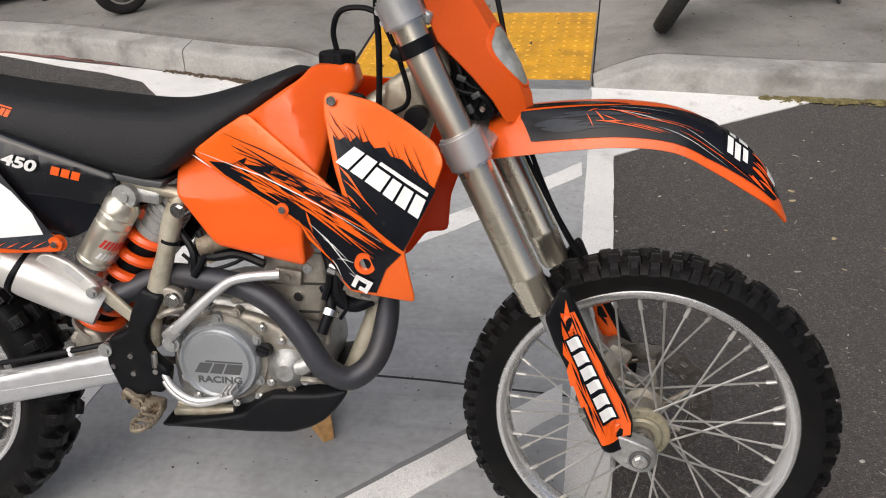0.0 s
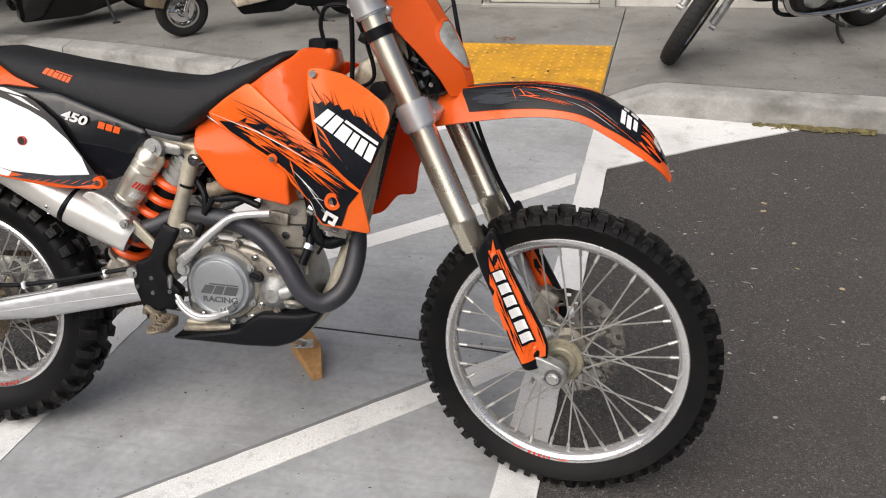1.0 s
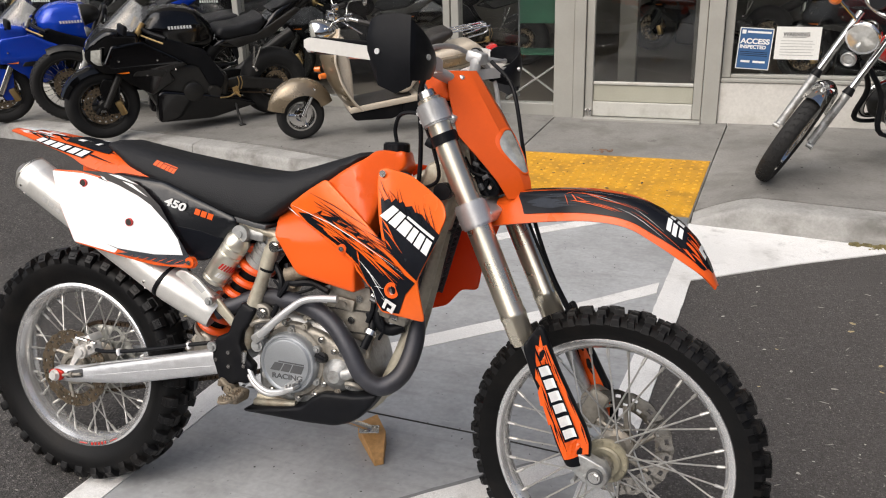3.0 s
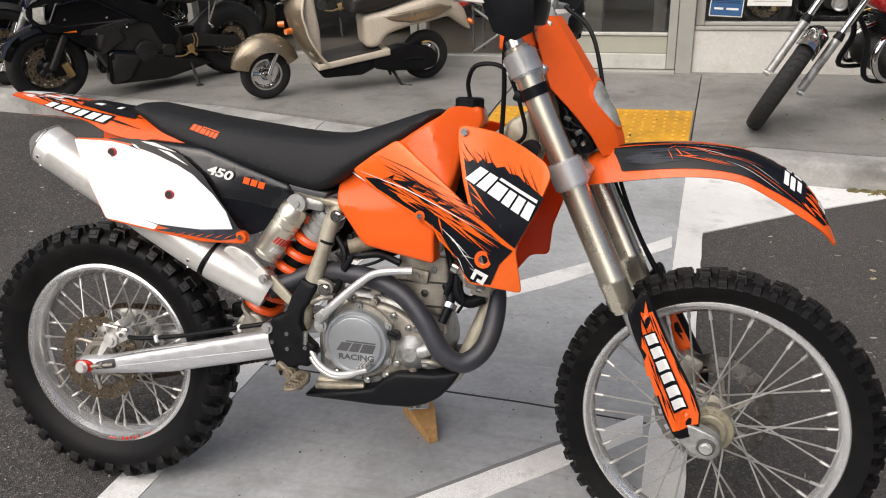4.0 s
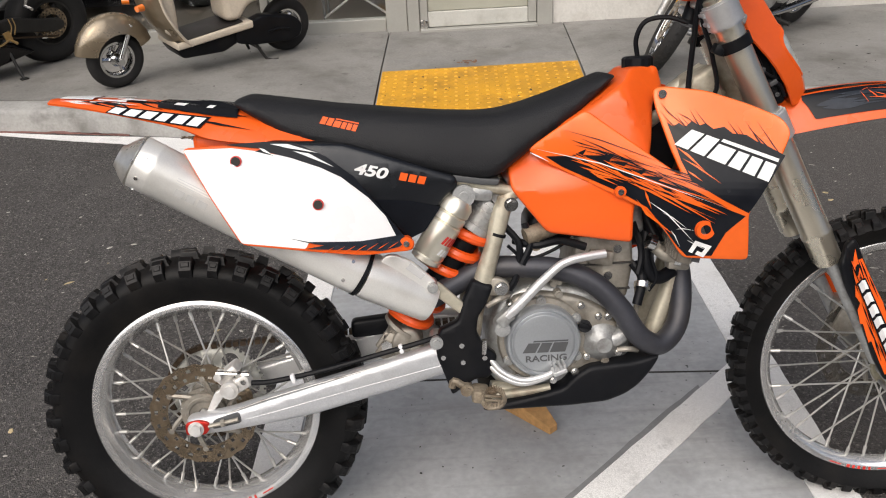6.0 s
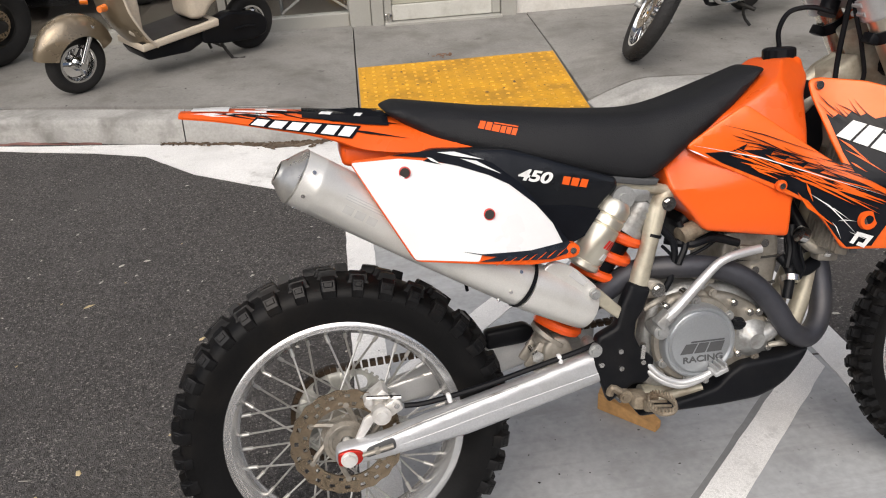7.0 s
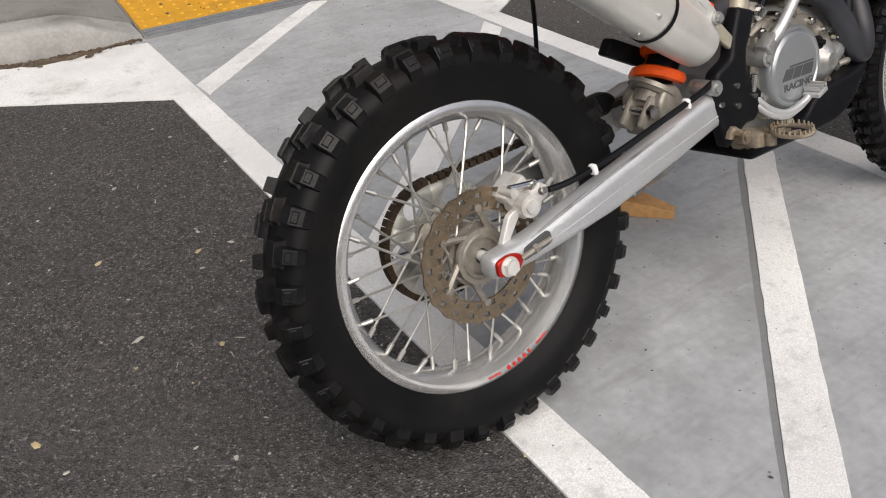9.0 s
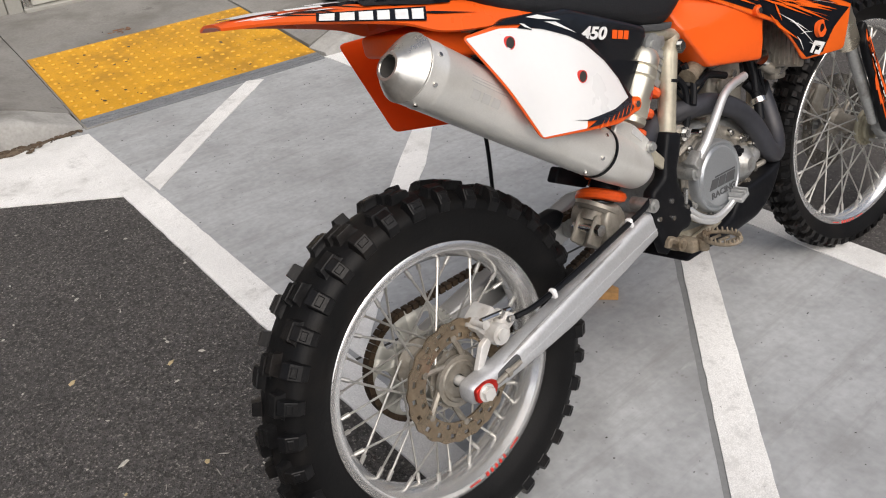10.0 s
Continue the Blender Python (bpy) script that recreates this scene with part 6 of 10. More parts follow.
for s in (-1, 1):
    bm = bmesh.new()
    box(bm, (1.005, s * 0.105, 0.735), (0.028, 0.105, 0.245), (0, 15, 0), 0.004)
    rad = part("radiator", bm, ALU_DIRTY, bike, "dusty aluminium radiator")
    bm = bmesh.new()
    for k in range(17):
        z = 0.628 + k * 0.0132
        box(bm, (1.026 + (z - 0.735) * 0.268, s * 0.105, z), (0.010, 0.108, 0.003), (0, 30, 0))
    for y in (-0.054, 0.0, 0.054):
        box(bm, (1.028, s * 0.105 + y, 0.735), (0.014, 0.005, 0.24), (0, 15, 0))
    part("radiator_louvre", bm, GREY_PLASTIC, rad, "grey radiator louvres", 0)
    bm = bmesh.new()
    for k in range(9):
        box(bm, (0.988, s * 0.105 - 0.046 + k * 0.0115, 0.735), (0.006, 0.003, 0.225), (0, 15, 0))
    tagged(part("radiator_core", bm, ALU_DIRTY, rad, "", 0), kind="stuff")

# added black plate: its colour gives the deep shade of this gap
bm = slab([(0.890, 0.76), (0.902, 0.93), (0.94, 0.945), (0.985, 0.94), (1.00, 0.82), (0.96, 0.72)], -0.050, -0.040, 0.004, 0.03, 0.012)
part("air_duct", bm, BLACK_PLASTIC, bike, "black plate standing in for the shade between tank and radiator")
# shroud graphics: two black fields with torn edges, parted by an orange blade
WING = [(0.947, 0.888), (0.957, 0.879), (0.968, 0.886), (0.978, 0.878), (0.990, 0.889), (1.000, 0.880), (1.012, 0.884), (1.022, 0.874), (1.040, 0.878), (1.052, 0.866), (1.072, 0.864), (1.086, 0.853), (1.100, 0.846), (1.128, 0.828), (1.112, 0.797), (1.073, 0.723), (1.030, 0.748), (0.982, 0.781), (0.966, 0.818)]
LOW = [(0.722, 0.833), (0.768, 0.833), (0.796, 0.845), (0.790, 0.834), (0.822, 0.832), (0.848, 0.834), (0.838, 0.822), (0.872, 0.817), (0.862, 0.808), (0.905, 0.801), (0.895, 0.793), (0.935, 0.787), (0.925, 0.782), (0.965, 0.768), (0.994, 0.752), (1.045, 0.727), (1.069, 0.717), (1.040, 0.684), (1.020, 0.636), (0.976, 0.636), (0.958, 0.656), (0.930, 0.698), (0.905, 0.731), (0.872, 0.752), (0.844, 0.767), (0.752, 0.812)]
for field in (WING, LOW):
    part("graphic", decal(field, shroud_s, 0.0016, 0.012), BLACK_DECAL, shroud, "black torn-edge graphic", 0)
rnd = random.Random(4)
inked, orange = [], []
for k in range(64):
    t0 = rnd.uniform(0.0, 0.92)
    off = rnd.uniform(-0.020, 0.034)
    a = Vector((0.755, 0.842)).lerp(Vector((1.02, 0.738)), t0) + Vector((0.40, 0.92)) * off
    b = a + Matrix.Rotation(radians(rnd.uniform(-7, 7)), 2) @ Vector((0.91, -0.42)) * rnd.uniform(0.05, 0.14)
    if b.x > 1.05 or b.y < 0.70:
        continue
    (inked if off > 0.012 else orange).append((a, b, rnd.uniform(0.0005, 0.0015) if off > 0.012 else rnd.uniform(0.0006, 0.0026), rnd.uniform(-0.004, 0.004)))
for k in range(16):
    a = Vector((0.955, 0.880)).lerp(Vector((1.11, 0.838)), k / 15) + Vector((rnd.uniform(-0.006, 0.006), 0.0))
    inked.append((a + Vector((0.012, -0.014)), a + Vector((-rnd.uniform(0.012, 0.032), rnd.uniform(0.012, 0.050))), rnd.uniform(0.0005, 0.0014), 0.001))
inked += [((0.752, 0.884), (0.955, 0.806), 0.0009, 0.004), ((0.938, 0.925), (0.985, 0.872), 0.0009, -0.003), ((0.965, 0.905), (1.01, 0.872), 0.0008, 0.002)]
orange += [((0.960, 0.842), (1.005, 0.798), 0.0022, 0.002), ((0.968, 0.822), (1.03, 0.776), 0.0016, 0.002), ((0.975, 0.80), (1.0, 0.78), 0.0016, 0.0), ((0.885, 0.748), (0.952, 0.678), 0.0030, -0.006), ((0.900, 0.765), (0.912, 0.728), 0.0022, 0.0)]
streaks(inked, BLACK_DECAL, shroud, shroud_s, 0.0022, "thin black streaks")
streaks(orange, ORANGE_FILM, shroud, shroud_s, 0.0036, "thin orange streaks")
streaks([((0.700, 0.849), (1.035, 0.733), 0.0011, 0.010), ((0.692, 0.842), (0.728, 0.823), 0.0014, 0.0), ((0.905, 0.745), (0.990, 0.660), 0.0012, 0.006), ((0.930, 0.722), (0.975, 0.690), 0.0008, 0.003), ((0.955, 0.690), (0.985, 0.688), 0.0008, 0.002), ((0.975, 0.668), (1.01, 0.648), 0.0008, 0.0), ((0.945, 0.688), (0.962, 0.655), 0.0008, 0.002)], WHITE_DECAL, shroud, shroud_s, 0.0052, "thin white streaks")

# a badge of slanted bars and wedges under a thin bar
BADGE = [[(a, 0.0), (a + w, 0.0), (a + w, h), (a, h)] for a, w, h in ((0.0, 0.15, 0.92), (0.18, 0.15, 0.92), (0.36, 0.19, 0.74), (0.58, 0.12, 0.74), (0.73, 0.12, 0.74), (0.88, 0.12, 0.74))] + [[(0.36, 0.86), (1.0, 0.86), (1.0, 1.0), (0.36, 1.0)]]
slanted_blocks([(0.955, 0.848), (0.990, 0.876), (1.117, 0.823), (1.100, 0.782)], BADGE, shroud_s, 0.0068, WHITE_DECAL, shroud, "white slanted block badge")
slanted_blocks([(0.977, 0.646), (0.988, 0.668), (1.017, 0.657), (1.004, 0.634)], [[(0, 0), (0.25, 0), (0.25, 0.7), (0.75, 0.7), (0.75, 0.3), (0.45, 0.3), (0.45, 0), (1, 0), (1, 1), (0, 1)]], shroud_s, 0.0068, WHITE_DECAL, shroud, "small white square badge")
# hole with an orange rim, and fixing bolt
bm = bmesh.new()
yy = shroud_s(1.005, 0.689)
lathe(bm, [(0.008, yy + 0.004), (0.010, yy - 0.006), (0.0175, yy - 0.006), (0.019, yy + 0.002)], 24, (1.005, 0, 0.689))
part("grommet", bm, ORANGE, shroud)
bm = bmesh.new()
rod(bm, (1.005, yy - 0.001, 0.689), (1.005, yy + 0.004, 0.689), 0.0095, seg=16)
part("bolt", bm, STEEL, shroud)
bm = bmesh.new()
yy = shroud_s(0.857, 0.762)
rod(bm, (0.857, yy - 0.006, 0.762), (0.857, yy + 0.01, 0.762), 0.011, seg=18)
part("boss", bm, ORANGE, shroud)
bm = bmesh.new()
rod(bm, (0.857, yy - 0.010, 0.762), (0.857, yy - 0.004, 0.762), 0.006, seg=10)
part("bolt", bm, STEEL, shroud)

# seat
def seat_w(x):
    return float(np.interp(x, (0.10, 0.30, 0.50, 0.65, 0.75, 0.88), (0.080, 0.100, 0.112, 0.110, 0.095, 0.060)))


SEAT_TOP = [(0.130, 0.968), (0.155, 0.977), (0.20, 0.969), (0.32, 0.948), (0.44, 0.932), (0.52, 0.922), (0.60, 0.916), (0.64, 0.917), (0.685, 0.926), (0.74, 0.942), (0.795, 0.961), (0.83, 0.973), (0.852, 0.981)]
SEAT_LOW = [(0.142, 0.954), (0.182, 0.928), (0.219, 0.901), (0.263, 0.883), (0.342, 0.860), (0.521, 0.810), (0.580, 0.795), (0.620, 0.793), (0.659, 0.817), (0.705, 0.850), (0.751, 0.879), (0.796, 0.908), (0.83, 0.935), (0.868, 0.967)]


def seat_side(x, z):
    """The near flank of the seat: full below, drawn in towards a crowned top."""
    lo = float(np.interp(x, *zip(*SEAT_LOW)))
    hi = float(np.interp(x, *zip(*SEAT_TOP)))
    s = min(max((z - lo) / max(hi - lo, 0.01), 0.0), 1.0)
    return -seat_w(x) * (1 - 0.34 * s ** 2.4 - 0.05 * (1 - s) ** 4)


bm = slab(SEAT_LOW + [(0.873, 0.974)] + SEAT_TOP[::-1], seat_side, lambda x, z: -seat_side(x, z), 0.022, 0.014, 0.016)
seat = part("seat", bm, SEAT, bike, "long black grippy vinyl seat", 60)
slanted_blocks([(0.296, 0.9205), (0.304, 0.9335), (0.371, 0.9165), (0.363, 0.9015)], BADGE, seat_side, 0.0012, ORANGE_FLAT, seat, "orange slanted block badge")
bm = slab([(0.535, 0.797), (0.60, 0.784), (0.628, 0.782), (0.634, 0.793), (0.60, 0.797), (0.54, 0.808)], -0.100, 0.100, 0.002, 0.03, 0.003)
part("seat_base", bm, GREY_PLASTIC, seat, "grey edge of the seat base")

# rear fender
def fender(stations, lip=0.0):
    rings = []
    for x, hw, zt, ze in stations:
        ring = []
        for k in range(13):
            u = -1 + k / 6
            drop = max(0.0, (abs(u) - 0.35) / 0.65) ** 1.6
            ring.append((x, u * hw, zt + (ze - zt) * drop))
        rings.append(ring)
    fine = []
    for i in range(13):
        line = smooth_path([r[i] for r in rings], 4)
        fine.append(line)
    bm = bmesh.new()
    loft(bm, [[fine[i][j] for i in range(13)] for j in range(len(fine[0]))], close=False)
    return thicken(bm, 0.004)


bm = fender([(-0.222, 0.035, 0.990, 0.984), (-0.15, 0.062, 0.987, 0.974), (-0.06, 0.080, 0.978, 0.954), (0.03, 0.092, 0.966, 0.930), (0.09, 0.100, 0.958, 0.905), (0.17, 0.106, 0.947, 0.892), (0.26, 0.10, 0.938, 0.885), (0.34, 0.09, 0.92, 0.87)])
rf = part("rear_fender", bm, ORANGE, bike, "orange rear fender with black and white graphics", 45)


def fender_side(x, z):
    hw = float(np.interp(x, (-0.222, -0.15, -0.06, 0.03, 0.09, 0.17, 0.26), (0.035, 0.062, 0.080, 0.092, 0.100, 0.106, 0.10)))
    zt = float(np.interp(x, (-0.222, -0.15, -0.06, 0.03, 0.09, 0.17, 0.26), (0.990, 0.987, 0.978, 0.966, 0.958, 0.947, 0.938)))
    ze = float(np.interp(x, (-0.222, -0.15, -0.06, 0.03, 0.09, 0.17, 0.26), (0.984, 0.974, 0.954, 0.930, 0.905, 0.892, 0.885)))
    k = max(0.0, min(1.0, (zt - z) / max(zt - ze, 0.004)))
    return -hw * (0.35 + 0.65 * k ** (1 / 1.6)) - 0.0015


WORD = []
for k, w in enumerate((0.125, 0.130, 0.130, 0.115, 0.130, 0.120)):
    a = 0.171 * k
    WORD.append([(a, 0.0), (a + w, 0.0), (a + w + 0.02, 1.0), (a + 0.02, 1.0)])
WIDE = [[(0.171 * k - 0.02, -0.16), (0.171 * k + 0.155, -0.16), (0.171 * k + 0.175, 1.16), (0.171 * k, 1.16)] for k in range(6)]
slanted_blocks([(-0.098, 0.9635), (-0.090, 0.9715), (0.084, 0.941), (0.072, 0.927)], WIDE, fender_side, 0.0014, BLACK_DECAL, rf, "black badge outline")
slanted_blocks([(-0.098, 0.9635), (-0.090, 0.9715), (0.084, 0.941), (0.072, 0.927)], WORD, fender_side, 0.0028, WHITE_DECAL, rf, "white block badge")
rows = [((-0.02, 0.972), (0.16, 0.938), 0.006, 0), ((0.03, 0.975), (0.19, 0.945), 0.006, 0), ((-0.10, 0.983), (0.05, 0.965), 0.002, 0), ((0.06, 0.94), (0.17, 0.915), 0.002, 0)]
rnd = random.Random(21)
for k in range(16):
    x = rnd.uniform(-0.16, 0.12)
    z = 0.985 - 0.20 * (x + 0.16) * rnd.uniform(0.15, 0.55)
    rows.append(((x, z), (x + rnd.uniform(0.04, 0.09), z - rnd.uniform(0.008, 0.018)), rnd.uniform(0.0006, 0.0018), 0))
streaks(rows, BLACK_DECAL, rf, fender_side, 0.0008, "black streaks")
streaks([((-0.20, 0.987), (-0.10, 0.980), 0.0014, 0), ((-0.18, 0.984), (-0.13, 0.978), 0.001, 0), ((-0.10, 0.979), (-0.05, 0.972), 0.001, 0)], WHITE_DECAL, rf, fender_side, 0.0008, "white streak")
# black graphics on the fender's top
def fender_top(x0, x1, u0, u1, skew, lift, mat, label):
    """A film lying on the fender's crown between two stations and two shares of its half width."""
    knots = (-0.222, -0.15, -0.06, 0.03, 0.09, 0.17, 0.26)
    rings = []
    for x in np.linspace(x0, x1, 8):
        ring = []
        for u in np.linspace(u0, u1, 9):
            xx = float(x) + skew * float(u)
            hw = float(np.interp(xx, knots, (0.035, 0.062, 0.080, 0.092, 0.100, 0.106, 0.10)))
            zt = float(np.interp(xx, knots, (0.990, 0.987, 0.978, 0.966, 0.958, 0.947, 0.938)))
            ze = float(np.interp(xx, knots, (0.984, 0.974, 0.954, 0.930, 0.905, 0.892, 0.885)))
            ring.append((xx, u * hw, zt + (ze - zt) * max(0.0, (abs(u) - 0.35) / 0.65) ** 1.6 + lift))
        rings.append(ring)
    bm = bmesh.new()
    loft(bm, rings, close=False)
    part("graphic", bm, mat, rf, label, 30)


fender_top(-0.01, 0.140, -0.66, 0.66, 0.0, 0.0036, BLACK_DECAL, "black film")
fender_top(-0.20, -0.135, -0.60, 0.60, 0.0, 0.0036, WHITE_DECAL, "white film")
for x0, u0 in ((-0.125, -0.6), (-0.125, -0.2), (-0.125, 0.25), (-0.09, -0.45)):
    fender_top(x0, x0 + 0.055, u0, u0 + 0.10, 0.0, 0.0040, WHITE_DECAL, "white streak")
for x0, u0, w in ((0.045, -0.52, 0.020), (0.105, -0.50, 0.012), (0.045, 0.10, 0.020), (-0.055, -0.50, 0.016)):
    fender_top(x0, x0 + w, u0, u0 + 0.13, 0.05, 0.0048, WHITE_DECAL, "small white badge")
# tail underside bracket
bm = slab([(0.05, 0.875), (0.05, 0.91), (0.20, 0.905), (0.30, 0.88), (0.28, 0.84), (0.15, 0.85)], -0.07, 0.07, 0.01, 0.04, 0.01)
part("tail_bracket", bm, ORANGE_FLAT, bike)
bm = bmesh.new()
tube(bm, [(0.265, 0.06, 0.72), (0.275, 0.075, 0.64), (0.288, 0.10, 0.555)], 0.004, 6)
part("vent_hose", bm, BLACK_PLASTIC, bike, "thin black hose end")

# side panels and air box
panel_s = rbf([(0.060, 0.899, -0.180), (0.149, 0.869, -0.170), (0.289, 0.781, -0.172), (0.45, 0.69, -0.140), (0.153, 0.726, -0.208), (0.10, 0.815, -0.204), (0.30, 0.86, -0.142), (0.37, 0.68, -0.172)])
PANEL = [(0.057, 0.899), (0.20, 0.897), (0.255, 0.888), (0.305, 0.861), (0.352, 0.822), (0.405, 0.750), (0.435, 0.706), (0.462, 0.694), (0.458, 0.674), (0.365, 0.679), (0.149, 0.722)]
for s in (-1, 1):
    bm = slab(PANEL if s < 0 else [(x - (0.02 if z < 0.75 and x < 0.3 else 0.0), z) for x, z in PANEL], lambda x, z: 0.152 if s > 0 else panel_s(x, z), lambda x, z: 0.147 if s > 0 else panel_s(x, z) + 0.005, 0.0025, 0.02, 0.012)
    p = part("side_panel", bm, ORANGE if s < 0 else ORANGE_THIN, bike, "white number panel with an orange edge" if s < 0 else "plain orange inner side of the far side panel", 50)
    if s < 0:
        panel = p
bm = decal(rounded([(0.0610, 0.8960), (0.142, 0.8925), (0.183, 0.884), (0.246, 0.868), (0.299, 0.846), (0.335, 0.826), (0.382, 0.784), (0.412, 0.746), (0.430, 0.707), (0.36, 0.706), (0.268, 0.716), (0.262, 0.7045), (0.1505, 0.7255)], 0.004), panel_s, 0.0014)
part("number_field", bm, WHITE_PLASTIC, panel, "plain white number field", 0)
edge = [(0.128, 0.8995), (0.20, 0.8990), (0.257, 0.8910), (0.308, 0.8635), (0.355, 0.8240), (0.4085, 0.7515), (0.4385, 0.7080), (0.428, 0.704), (0.410, 0.745), (0.380, 0.783), (0.333, 0.825), (0.297, 0.8455), (0.244, 0.8675), (0.205, 0.880), (0.215, 0.8735), (0.183, 0.8835), (0.195, 0.887)]
part("graphic", decal(edge, panel_s, 0.0026), BLACK_DECAL, panel, "black torn panel edge", 0)
bm = decal([(0.235, 0.726), (0.268, 0.7165), (0.36, 0.7065), (0.43, 0.7070), (0.4385, 0.7080), (0.455, 0.688), (0.40, 0.683), (0.335, 0.694), (0.262, 0.7045), (0.295, 0.7075), (0.275, 0.7125)], panel_s, 0.0028)
part("graphic", bm, GREY_DECAL, panel, "dark torn graphic", 0)
streaks([((0.190, 0.8895), (0.214, 0.8745), 0.0022, 0.0), ((0.210, 0.8945), (0.293, 0.8720), 0.0034, 0.002), ((0.250, 0.8790), (0.322, 0.8440), 0.0030, 0.003)], WHITE_DECAL, panel, panel_s, 0.0042, "white streak")
rows = [((0.29 + 0.020 * k, 0.693 - 0.0012 * k), (0.312 + 0.020 * k, 0.702 - 0.001 * k), 0.0010, 0) for k in range(8)]
streaks(rows, ORANGE_FLAT, panel, panel_s, 0.0044, "thin orange streak")
for x, z in ((0.149, 0.869), (0.289, 0.781)):
    bm = bmesh.new()
    y = panel_s(x, z)
    # flat dark disc on the panel, coloured as the shade inside a hole
    lathe(bm, [(0.0, y - 0.0048), (0.0085, y - 0.0048)], 20, (x, 0, z))
    h = part("hole", bm, JOINT, panel, "", 0)
    bm = bmesh.new()
    lathe(bm, [(0.0085, y - 0.0042), (0.0088, y - 0.0056), (0.0100, y - 0.0052), (0.0104, y)], 20, (x, 0, z))
    part("hole_rim", bm, RED_PRINT, panel)
bm = bmesh.new()
y = panel_s(0.445, 0.69)
rod(bm, (0.445, y - 0.006, 0.690), (0.445, y + 0.01, 0.690), 0.013, seg=18)
part("boss", bm, ORANGE, panel)
bm = bmesh.new()
rod(bm, (0.445, y - 0.010, 0.690), (0.445, y - 0.004, 0.690), 0.006, seg=10)
part("bolt", bm, STEEL, panel)
box_s = rbf([(0.20, 0.89, -0.125), (0.345, 0.885, -0.114), (0.545, 0.79, -0.106), (0.475, 0.70, -0.104), (0.40, 0.80, -0.122), (0.30, 0.85, -0.126), (0.44, 0.69, -0.112)])
bm = slab([(0.16, 0.885), (0.205, 0.896), (0.345, 0.882), (0.550, 0.806), (0.552, 0.785), (0.515, 0.748), (0.482, 0.700), (0.45, 0.685), (0.40, 0.70), (0.30, 0.74), (0.20, 0.83)], box_s, -0.02, 0.012, 0.02, 0.012)
airbox = part("airbox_cover", bm, COVER_PLASTIC, bike, "black airbox cover with white and red badge", 50)
bm = decal([(0.39, 0.775), (0.46, 0.765), (0.515, 0.748), (0.482, 0.702), (0.45, 0.69)], box_s, 0.002, 0.02, 0.004)
part("cover_edge", bm, BLACK_DECAL, airbox)
TAIL = [[(a, 0.1), (a + 0.1, 0.1), (a + 0.1, 0.9), (a, 0.9)] for a in (0.63, 0.755, 0.88)]
lean = Matrix(((1, 0, 0.30, 0), (0, 1, 0, 0), (0, 0, 1, 0), (0, 0, 0, 1)))
letters("450", 0.032, Matrix.Translation((0.354, box_s(0.40, 0.825) - 0.0045, 0.8275)) @ Matrix.Rotation(radians(14.0), 4, "Y") @ lean @ Matrix.Diagonal((1.28, 1, 0.88, 1)), WHITE_DECAL, airbox, "number_mark", 0.0011)
slanted_blocks([(0.352, 0.8285), (0.357, 0.8465), (0.495, 0.810), (0.488, 0.7925)], TAIL, box_s, 0.0016, ORANGE_FLAT, airbox, "orange-red block badge")

# ---- front end, turned with the bars ----
def fpart(name, bm, mat, parent=None, label="", smooth=38):
    ob = part(name, bm, mat, parent or bike, label, smooth, m=STEER)
    return ob


FD = (Vector((1.298, 0, 0.600)) - Vector((1.068, 0, 1.09))).normalized()


def fork_at(z, y):
    return Vector((1.068 + (1.09 - z) * 0.4694, y, z))


